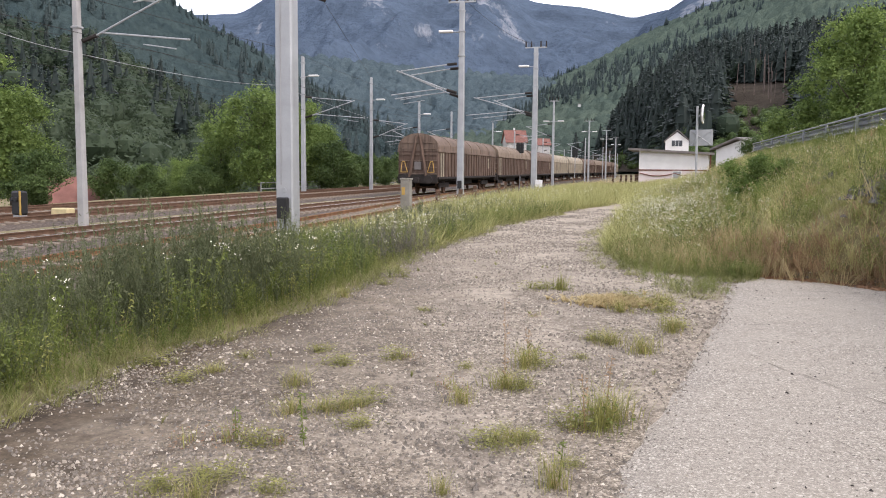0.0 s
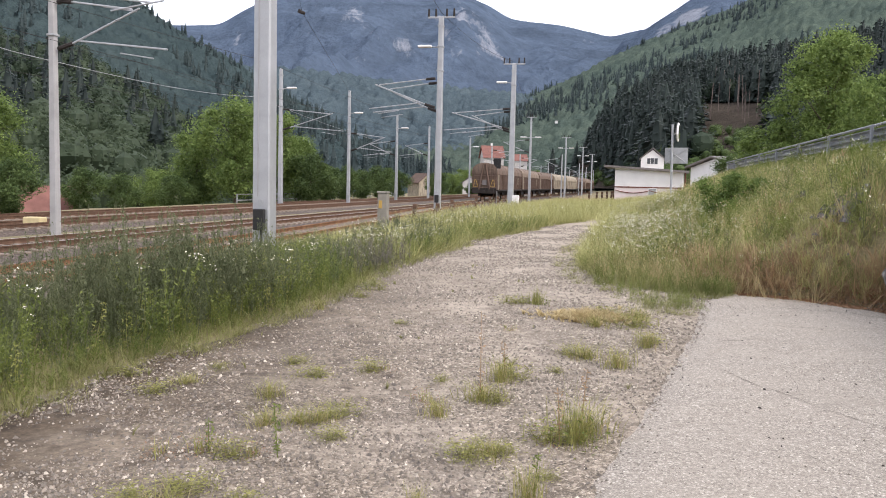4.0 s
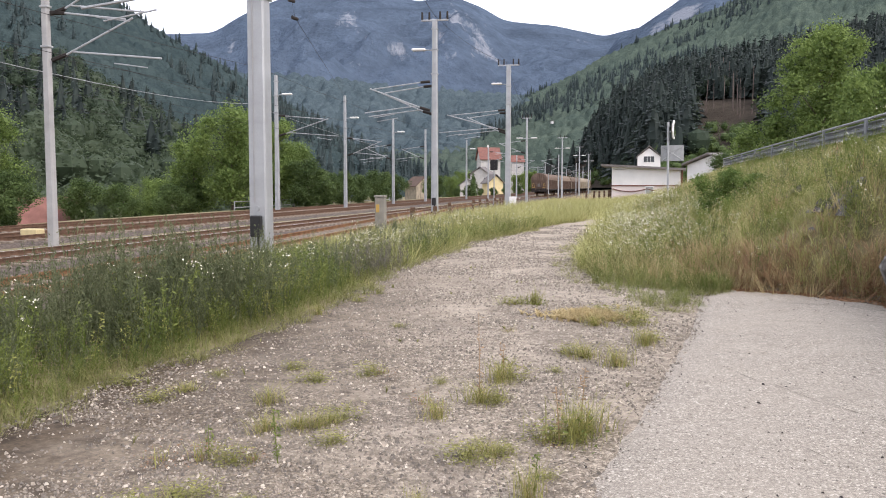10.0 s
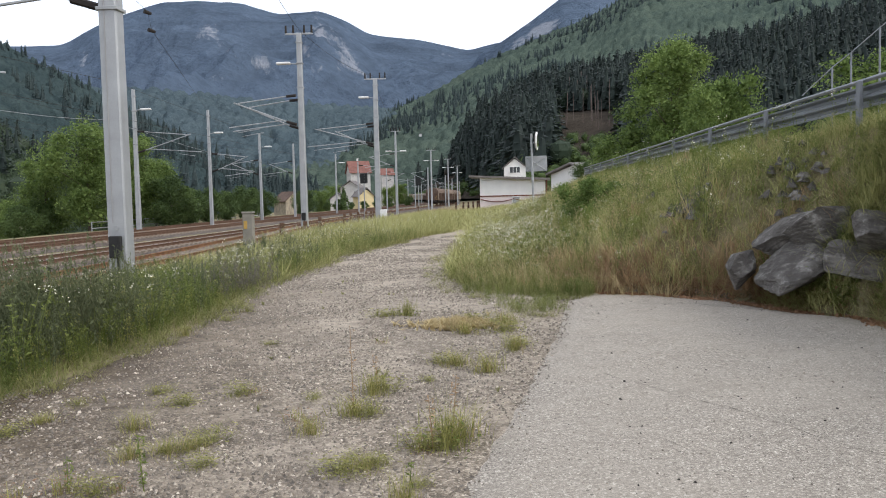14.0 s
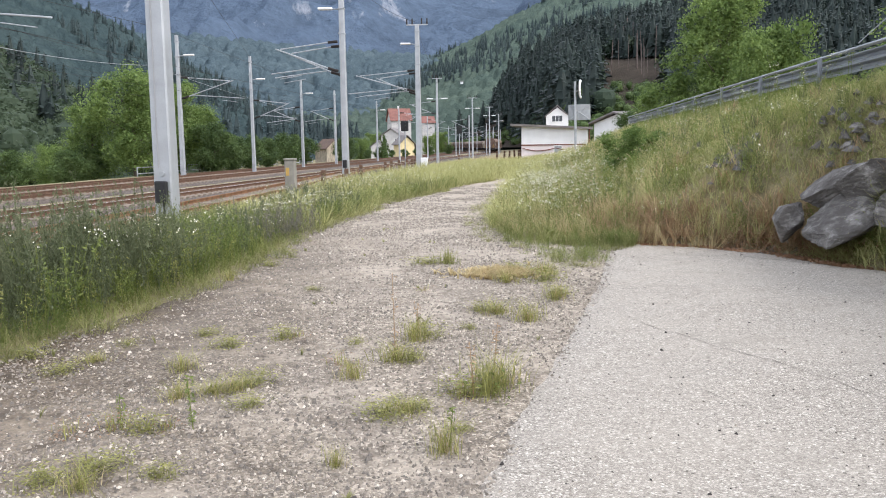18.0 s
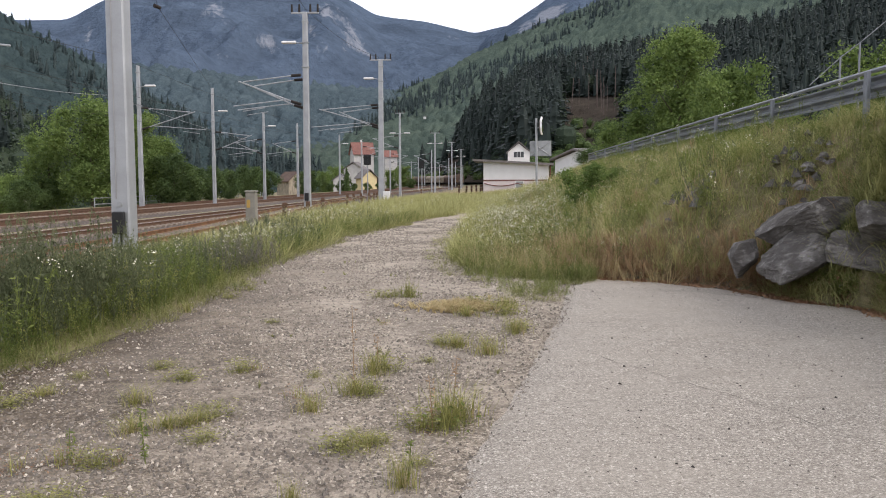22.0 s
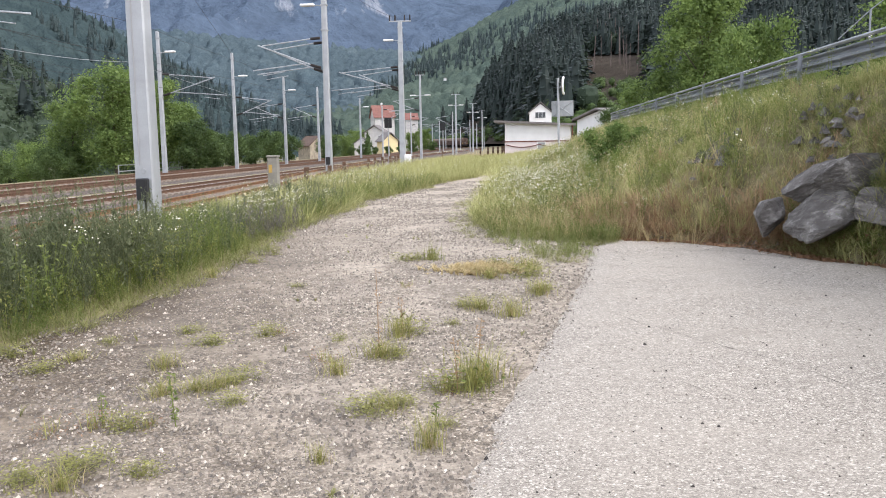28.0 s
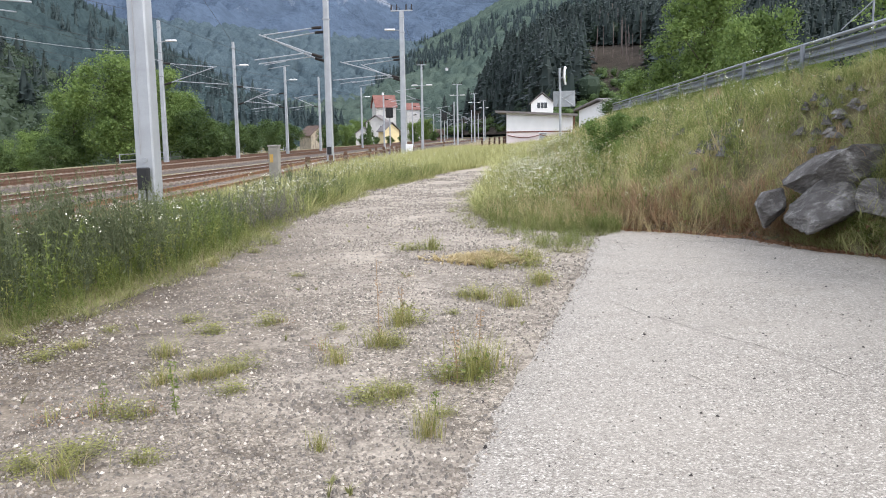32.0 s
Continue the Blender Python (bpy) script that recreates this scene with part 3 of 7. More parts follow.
def slab(name, mat, s0, s1, ns, left, right, nl, lift, label, category):
    """A strip of surface along the railway, a little above the ground."""
    S, U = np.meshgrid(np.linspace(s0, s1, ns), np.linspace(0, 1, nl))
    L = left(S) + (right(S) - left(S)) * U
    X, Y = S * SA + L * CA, S * CA - L * SA
    edge = np.minimum(U, 1 - U) * np.abs(right(S) - left(S))
    Z = height(X, Y) + lift * np.clip(edge / 0.25, -0.5, 1) - 0.02 * (edge <= 0)
    n, m = S.shape
    idx = np.arange(n * m).reshape(n, m)
    q = np.stack([idx[:-1, :-1], idx[1:, :-1], idx[1:, 1:], idx[:-1, 1:]], -1).reshape(-1, 4)
    ob = mesh_from(name, np.stack([X, Y, Z], -1).reshape(-1, 3), q, mat, None, True)
    return tagged(ob, label, category, kind="structure")


def path_left(s):
    return np.interp(s, [-3, 12, 22, 28, 34, 40, 44], [-3.75, -4.05, -4.2, -3.5, -2.7, -1.5, -0.6]) + 0.2 * wave(s, 0 * s, 0.35)


def path_right(s):
    return np.interp(s, [-3, 4, 12.8, 13.6, 18, 40, 80], [0.2, 0.2, 1.3, -0.3, -0.9, -0.7, 2.0]) + 0.1 * wave(s, 0 * s, 0.6, 3.0)


def asphalt_edge(s):
    return np.interp(s, [-3, 3.9, 5.3, 7.8, 10.2, 12.8, 13.35], [-1.45, -0.30, -0.06, 0.40, 0.79, 1.14, 1.5]) + 0.035 * wave(s, 0 * s, 1.1) + 0.03 * wave(s, 0 * s, 4.3, 2.0)


def asphalt_far(s):
    return np.interp(s, [-3, 9, 10.2, 10.5, 11.2, 11.6, 12.26, 12.8, 13.05, 13.35], [4.62, 4.62, 4.52, 4.06, 3.82, 3.66, 3.08, 2.54, 1.92, 1.6]) + 0.035 * wave(s, 0 * s, 2.3, 4.0)


slab("path", M_GRAVEL, -3, 43, 240, path_left, path_right, 46, 0.02, "worn gravel track with patches of grass", "path")
slab("road", M_ASPHALT, -3, 13.35, 120, asphalt_edge, asphalt_far, 40, 0.035, "pale worn asphalt forecourt with fine cracks", "road")
slab("upper_road", M_ASPHALT, -10, 60, 60, lambda s: 5.9 + 0 * s, lambda s: 11.5 + 0 * s, 4, 0.03, "asphalt road on the embankment behind the crash barrier", "road")


M_CRACK = plain("dirt_in_joint", (0.12, 0.105, 0.087), 0.4, 8.0, 0.95)


def crack(points, width):
    """A dark open joint in the asphalt."""
    bm = bmesh.new()
    row = []
    for i in range(len(points) - 1):
        a, b = Vector(points[i]), Vector(points[i + 1])
        for k in range(10):
            q = a.lerp(b, k / 10)
            n = Vector((-(b - a).y, (b - a).x)).normalized()
            q = q + n * 0.035 * float(wave(q.x * 3, q.y * 3, 1.0, 2.0))
            w = width * 0.55 * (0.35 + 1.1 * float(wave(q.x, q.y, 5.0)) ** 2)
            row.append((q, n, w))
    L = []
    for q, n, w in row:
        z = float(height(q.x, q.y)) + 0.039
        L.append((bm.verts.new((q.x + n.x * w, q.y + n.y * w, z)), bm.verts.new((q.x - n.x * w, q.y - n.y * w, z))))
    for a, b in zip(L[:-1], L[1:]):
        bm.faces.new((a[0], a[1], b[1], b[0]))
    ob = finish("crack", bm, M_CRACK)
    ob.parent = bpy.data.objects["road"]
    return ob


crack([(2.55, 7.05), (2.8, 6.26), (2.93, 5.87), (3.08, 5.42), (3.2, 4.96), (3.27, 4.57), (3.35, 4.1), (3.5, 3.2)], 0.008)
crack([(4.9, 10.9), (5.6, 10.4), (6.3, 9.4)], 0.03)
crack([(3.3, 9.9), (4.0, 9.4), (4.8, 9.3)], 0.012)
crack([(2.92, 7.34), (3.11, 7.24), (3.2, 6.88), (2.9, 6.2)], 0.006)
crack([(2.6, 8.6), (3.0, 8.5), (3.7, 8.55)], 0.009)
crack([(4.4, 8.0), (5.2, 7.7), (6.1, 7.7)], 0.01)
crack([(3.2, 6.88), (3.82, 7.3), (4.99, 7.85)], 0.006)
crack([(1.9, 5.0), (2.3, 4.7), (2.4, 4.3)], 0.006)

# ---- the railway ----
BEND, RADIUS, MAIN = 270.0, 450.0, -15.8


def track_pose(s, l, z=0.0):
    """Where a track that runs l metres off the camera's line is after s metres, and its turn in degrees."""
    if s <= BEND:
        return sl(s, l, z), HEAD
    r = RADIUS + l - MAIN
    a = (s - BEND) / RADIUS
    return sl(BEND + r * math.sin(a), l - r * (1 - math.cos(a)), z), HEAD + math.degrees(a)


def main_line(s):
    """The main line draws over towards the sidings beyond the station throat."""
    x = min(1.0, max(0.0, (s - 130.0) / 140.0))
    return MAIN + 3.6 * x * x * (3 - 2 * x)


def ballast():
    S = np.concatenate([np.linspace(-30, BEND, 200), np.linspace(BEND + 5, 620, 50)])
    prof = [(-34, -0.9), (-30.5, -0.46), (-28.0, -0.41), (-24.8, -0.41), (-24.25, -0.46), (-23.7, -0.41), (-20.5, -0.41), (-19.4, -0.58),
            (-18.2, -0.54), (-17.2, -0.41), (-14.4, -0.41), (-13.4, -0.5), (-12.4, -0.42), (-9.6, -0.42), (-8.6, -0.6)]
    fine = np.linspace(0, len(prof) - 1, 70)
    pl = np.interp(fine, range(len(prof)), [p[0] for p in prof])
    pz = np.interp(fine, range(len(prof)), [p[1] for p in prof])
    P = np.zeros((len(S), len(pl), 3))
    for i, s in enumerate(S):
        for j, (l, z) in enumerate(zip(pl, pz)):
            v, _ = track_pose(s, l)
            P[i, j] = (v[0], v[1], z + 0.02 * float(wave(v[0], v[1], 2.0)) * (abs(l + 30) < 40))
    n, m = P.shape[:2]
    idx = np.arange(n * m).reshape(n, m)
    q = np.stack([idx[:-1, :-1], idx[:-1, 1:], idx[1:, 1:], idx[1:, :-1]], -1).reshape(-1, 4)
    tagged(mesh_from("ballast_bed", P.reshape(-1, 3), q, M_BALLAST, None, True), "grey-brown ballast bed under the railway tracks", "ballast", kind="structure")


ballast()

RAIL_PROFILE = [(-0.062, 0), (0.062, 0), (0.062, 0.015), (0.012, 0.035), (0.012, 0.115), (0.036, 0.125), (0.036, 0.16), (-0.036, 0.16), (-0.036, 0.125), (-0.012, 0.115), (-0.012, 0.035), (-0.062, 0.015)]


def rail(parent, lf, s0, s1, shiny, z=-0.36, body=None):
    """One rail along a line l = lf(s)."""
    ss = list(np.arange(s0, min(s1, BEND), 6.0)) + ([min(s1, BEND)] if s1 <= BEND else list(np.arange(BEND, s1, 8.0)))
    n = len(RAIL_PROFILE)
    v, f, ids = [], [], []
    for s in ss:
        p, turn = track_pose(s, lf(s), z)
        c, k = math.cos(radians(turn)), math.sin(radians(turn))
        v += [(p[0] + x * c, p[1] + x * k, z + h) for x, h in RAIL_PROFILE]
    for i in range(len(ss) - 1):
        for j in range(n):
            f.append((i * n + j, i * n + (j + 1) % n, (i + 1) * n + (j + 1) % n, (i + 1) * n + j))
            ids.append(1 if shiny and j == 6 else 0)
    ob = mesh_from("rail", v, f, [body or M_RUST, M_RAIL_TOP], ids)
    ob.parent = parent
    return ob


def sleeper_mesh():
    bm = bmesh.new()
    box(bm, 2.5, 0.24, 0.12, 0, 0, -0.06, 0.02)
    for x in (-0.72, 0.72):
        box(bm, 0.32, 0.14, 0.025, x, 0, 0.012, 0)
    me = bpy.data.meshes.new("sleeper")
    bm.to_mesh(me)
    bm.free()
    me.materials.append(M_SLEEPER)
    return me


SLEEPER = sleeper_mesh()


def track(lf, s0, s1, shiny, label, sleepers=(10, 70), body=None):
    t = empty("railway_track", Matrix())
    tagged(t, label, "railway track", group="railway tracks", kind="structure")
    for d in (-0.7525, 0.7525):
        rail(t, lambda s: lf(s) + d, s0, s1, shiny, body=body)
    s = sleepers[0]
    while s < sleepers[1]:
        p, turn = track_pose(s, lf(s), -0.35 + random.uniform(-0.008, 0.008))
        ob = new("sleeper", SLEEPER)
        ob.parent = t
        ob.matrix_basis = place(p, turn + random.uniform(-0.6, 0.6))
        s += 0.62
    return t


def siding(s):
    return float(np.interp(s, [-20, 14, 30, 44, 60, 90], [-11.0, -11.0, -11.6, -12.7, -14.2, -15.8]))


track(main_line, -20, 620, True, "main railway track with bright worn rail heads")
track(lambda s: -22.1, -20, 620, False, "rusty brown railway track on ballast", (14, 80))
track(lambda s: -26.4, -20, 620, False, "rusty brown railway track on ballast", (18, 80))
track(siding, -20, 88, False, "siding track with orange-rusty rails that joins the main line", (8, 60), M_FRESH_RUST)


# ---- masts and overhead line ----
def cantilever(parent, side, z, reach=3.4, y=0.0, long=3.9):
    """A hinged bracket of tubes with insulators; side is -1 (left) or 1."""
    c = empty("cantilever", Matrix())
    c.parent = parent
    c.location = (0, y, 0)
    k = side

    def tube(name, a, b, r, mat=M_STEEL):
        bm = bmesh.new()
        rod(bm, (k * a[0], a[1] if len(a) > 2 else 0, a[-1]), (k * b[0], b[1] if len(b) > 2 else 0, b[-1]), r, seg=6)
        part(name, bm, mat, c)
    tube("insulator", (0.2, z), (0.72, z - 0.03), 0.075, M_UNDER)
    tube("upper_tube", (0.7, z - 0.03), (reach - 0.25, z - 0.33), 0.032)
    tube("insulator", (0.2, z - 1.55), (0.75, z - 1.38), 0.075, M_UNDER)
    tube("bracket_tube", (0.75, z - 1.38), (reach, z - 0.3), 0.036)
    tube("registration_tube", (0.95, z - 1.3), (long, z - 1.62), 0.03)
    tube("steady_arm", (long - 1.7, z - 1.72), (long - 0.5, z - 1.9), 0.018)
    return c


def lamp_arm(parent, side, z, reach=0.9):
    a = empty("lamp_bracket", Matrix())
    a.parent = parent
    bm = bmesh.new()
    rod(bm, (0, 0, z - 0.05), (side * reach * 0.6, 0, z), 0.03, seg=6)
    part("arm", bm, M_STEEL, a)
    bm = bmesh.new()
    box(bm, 0.78, 0.3, 0.13, side * (reach * 0.6 + 0.35), 0, z + 0.02, 0.04)
    part("lamp_head", bm, M_WHITE, a)


def mast(at, h, w0, w1, label, arms=(), top=None, lamps=(), turn=HEAD, lean=(0, 0), mat=None, name="catenary_mast", box_on=False, bands=True, collar=False):
    m = empty(name, place(at, turn, *lean))
    tagged(m, label, "mast", group="railway masts")
    bm = bmesh.new()
    box(bm, w0, w0, h, 0, 0, h / 2, min(0.03, w0 * 0.1), top=w1 / w0)
    part("pole", bm, mat or M_STEEL, m)
    if bands:
        for z in ([h - 0.5, h - 1.6, h - 2.9] if h > 6 else []):
            w = w0 + (w1 - w0) * z / h + 0.07
            bm = bmesh.new()
            box(bm, w, w, 0.07, 0, 0, z, 0.01)
            part("clamp_band", bm, M_STEEL_DULL, m)
    bm = bmesh.new()
    box(bm, w0 * 2.0, w0 * 2.0, 0.5, 0, 0, -0.26, 0.05)
    part("foundation", bm, M_CONCRETE, m)
    for a in arms:
        cantilever(m, *a)
    if top:
        bm = bmesh.new()
        box(bm, top, 0.09, 0.09, 0, 0, h - 0.03, 0.01)
        part("crossbar", bm, M_STEEL, m)
        for x in (-top / 2 + 0.05, -top / 2 + 0.45, top / 2 - 0.45, top / 2 - 0.05):
            bm = bmesh.new()
            rod(bm, (x, 0, h), (x, 0, h + 0.42), 0.065, 0.05, 6)
            part("insulator", bm, M_UNDER, m)
    for side, z in lamps:
        lamp_arm(m, side, z)
    if box_on:
        bm = bmesh.new()
        box(bm, 0.22, 0.14, 0.42, 0.0, -w0 / 2 - 0.07, 1.25, 0.02)
        part("switch_box", bm, M_BLACK, m, "black junction box")
        bm = bmesh.new()
        rod(bm, (0.02, -w0 / 2 - 0.03, 0.1), (0.02, -w0 / 2 - 0.03, 1.1), 0.022, seg=6)
        part("cable", bm, M_BLACK, m)
        bm = bmesh.new()
        rod(bm, (-0.06, -w0 / 2 - 0.01, 1.7), (-0.05, -w0 / 2 + 0.012, h * 0.98), 0.009, seg=5)
        part("cable", bm, M_CONCRETE, m)
        bm = bmesh.new()
        rod(bm, (0, -w0 / 2 - 0.02, 1.6), (0, -w0 / 2 + 0.02, 1.6), 0.05, seg=10)
        part("number_disc", bm, M_STEEL_DULL, m)
    if collar:
        for z, c in ((0.45, M_RUST), (0.62, M_RUST)):
            bm = bmesh.new()
            box(bm, w0 * 1.05, w0 * 1.05, 0.17, 0, 0, z)
            part("warning_band", bm, c, m)
    return m


GREY = "tall grey galvanised steel catenary mast beside the tracks"
MASTS = {}
MASTS["near"] = mast(polar(-10.5, 17.0, -0.45), 8.6, 0.37, 0.33, "broad grey steel mast with a black junction box, standing in weeds", arms=[(-1, 7.3)], box_on=True)
MASTS["second"] = mast(polar(1.2, 46, -0.5), 11.1, 0.36, 0.26, "tall grey steel mast with lamp, double brackets and insulators on top", arms=[(-1, 7.75, 3.6, -0.3), (-1, 7.6, 3.2, 0.4)], top=1.5, lamps=[(-1, 9.5)], box_on=True, collar=True)
MASTS["third"] = mast(polar(6.2, 63, -0.5), 11.1, 0.44, 0.3, "tall grey steel mast with lamp, double brackets and insulators on top", arms=[(-1, 7.75, 4.6, -0.3, 5.2), (-1, 7.6, 3.2, 0.4)], top=1.6, lamps=[(-1, 9.7)])
bm = bmesh.new()
box(bm, 0.5, 0.3, 0.95, 0.42, -0.3, 0.85, 0.02)
part("equipment_box", bm, M_WHITE, MASTS["third"], "white equipment box at the mast's foot")
MASTS["left"] = mast(polar(-23.35, 31, -0.5), 9.6, 0.27, 0.2, "slim pale concrete catenary mast between the tracks", arms=[(1, 7.8, 3.2, 0, 4.2), (1, 9.3, 2.9, 0, 3.6)], mat=M_CONCRETE)
MASTS["behind"] = mast(polar(-9.45, 66, -0.5), 10.6, 0.34, 0.22, GREY, arms=[(1, 7.5, 4.2, 0, 5.0)], lamps=[(1, 9.1)])
MASTS["m3"] = mast(polar(-4.9, 76, -0.5), 10.2, 0.3, 0.2, GREY, arms=[(1, 6.4, 3.4, 0, 4.0)], lamps=[(1, 8.2)])
mast(polar(-1.65, 92, -0.5), 9.4, 0.3, 0.2, GREY, arms=[(-1, 6.6, 3.2)], lamps=[(1, 8.0)])
mast(polar(0.55, 108, -0.5), 9.4, 0.3, 0.2, GREY, arms=[(-1, 7.2, 3.2)])
mast(polar(3.36, 122, -0.5), 8.8, 0.26, 0.18, GREY, lamps=[(1, 7.5)])
mast(polar(7.46, 104, -0.4), 10.4, 0.32, 0.2, GREY, arms=[(-1, 7.6, 3.4)], lamps=[(1, 7.9), (-1, 7.9)], top=1.2)
mast(polar(9.85, 143, -0.4), 10.2, 0.32, 0.2, "grey platform lamp mast with two lamp heads", lamps=[(1, 8.4), (-1, 8.4)], top=1.6)
mast(polar(11.0, 177, -0.4), 10.2, 0.32, 0.2, "grey platform lamp mast with two lamp heads", lamps=[(1, 8.4), (-1, 8.4)], top=1.6)
mast(polar(11.62, 216, -0.4), 10.2, 0.36, 0.22, "grey platform lamp mast with two lamp heads", lamps=[(1, 8.4), (-1, 8.4)], top=1.6)
for s, l, h in ((118, -19, 7.4), (150, -19, 7.6), (150, -11.5, 7.6), (176, -24.3, 7.2), (205, -19, 7.6), (205, -11.5, 7.6), (240, -24.3, 7.8), (250, -12, 7.8), (285, -19, 7.6), (285, -11, 7.6), (330, -24, 7.8), (330, -12, 7.8), (380, -19, 7.8), (380, -12, 7.8)):
    p, turn = track_pose(s, l, -0.4)
    mast(p, h, 0.24, 0.18, "slim grey catenary mast in the station yard", arms=[(-1 if l > -15 else 1, 6.9, 3.2)], turn=turn, bands=False)


def wire(name, pts, r, label, mat=M_UNDER, sag=0.0):
    """One hanging wire through the points, a square tube."""
    line = []
    for a, b in zip(pts[:-1], pts[1:]):
        a, b = Vector(a), Vector(b)
        n = 8 if sag else 2
        line += [a.lerp(b, i / n) - Vector((0, 0, sag * 4 * (i / n) * (1 - i / n))) for i in range(n)]
    line.append(Vector(pts[-1]))
    v, f = [], []
    for k, q in enumerate(line):
        d = (line[min(k + 1, len(line) - 1)] - line[max(k - 1, 0)]).normalized()
        e = d.cross(Vector((0, 0, 1))).normalized() * r
        g = Vector((0, 0, r))
        v += [tuple(q + e), tuple(q + g), tuple(q - e), tuple(q - g)]
    for k in range(len(line) - 1):
        f += [(4 * k + j, 4 * k + (j + 1) % 4, 4 * k + 4 + (j + 1) % 4, 4 * k + 4 + j) for j in range(4)]
    return tagged(mesh_from(name, v, f, mat), label, "wire", group="overhead wires")


for l, z in ((MAIN, 5.35), (-22.1, 5.35), (-26.4, 5.35)):
    p0 = [track_pose(s, l + 0.2 * (-1) ** i, z)[0] for i, s in enumerate(range(-20, 420, 55))]
    wire("contact_wire", p0, 0.008, "thin dark contact wire above the track")
    p1 = [v + Vector((0, 0, 1.5)) for v in p0]
    wire("catenary_wire", p1, 0.008, "thin dark catenary wire above the contact wire", sag=0.6)
wire("feeder_cable", [polar(-33, 31, 7.0), polar(-23.35, 31, 5.35), polar(-11.2, 60, 7.3), polar(-2, 120, 7.0)], 0.013, "grey cable slung between masts", M_STEEL_DULL, 0.25)
wire("feeder_cable", [polar(-10.3, 17, 11.5), polar(1.2, 46, 10.8), polar(6.05, 63, 10.8), polar(7.46, 104, 10.2)], 0.012, "thin dark feeder line along the mast tops", sag=0.4)
for az, z in ((-8.35, 10.2), (-8.15, 9.4)):
    bm = bmesh.new()
    rod(bm, (-0.16, 0, 0), (0.16, 0, -0.06), 0.1, 0.07, 8)
    ob = finish("line_insulator", bm, M_UNDER)
    ob.matrix_world = place(polar(az, 40, z), 40)
    tagged(ob, "dark ribbed insulator hung on an overhead wire", "insulator")
wire("insulator_wire", [polar(-9.6, 38, 10.6), polar(-8.35, 40, 10.2), polar(-8.15, 40, 9.4), polar(-4.9, 76, 9.6)], 0.012, "thin dark wire with two insulators")


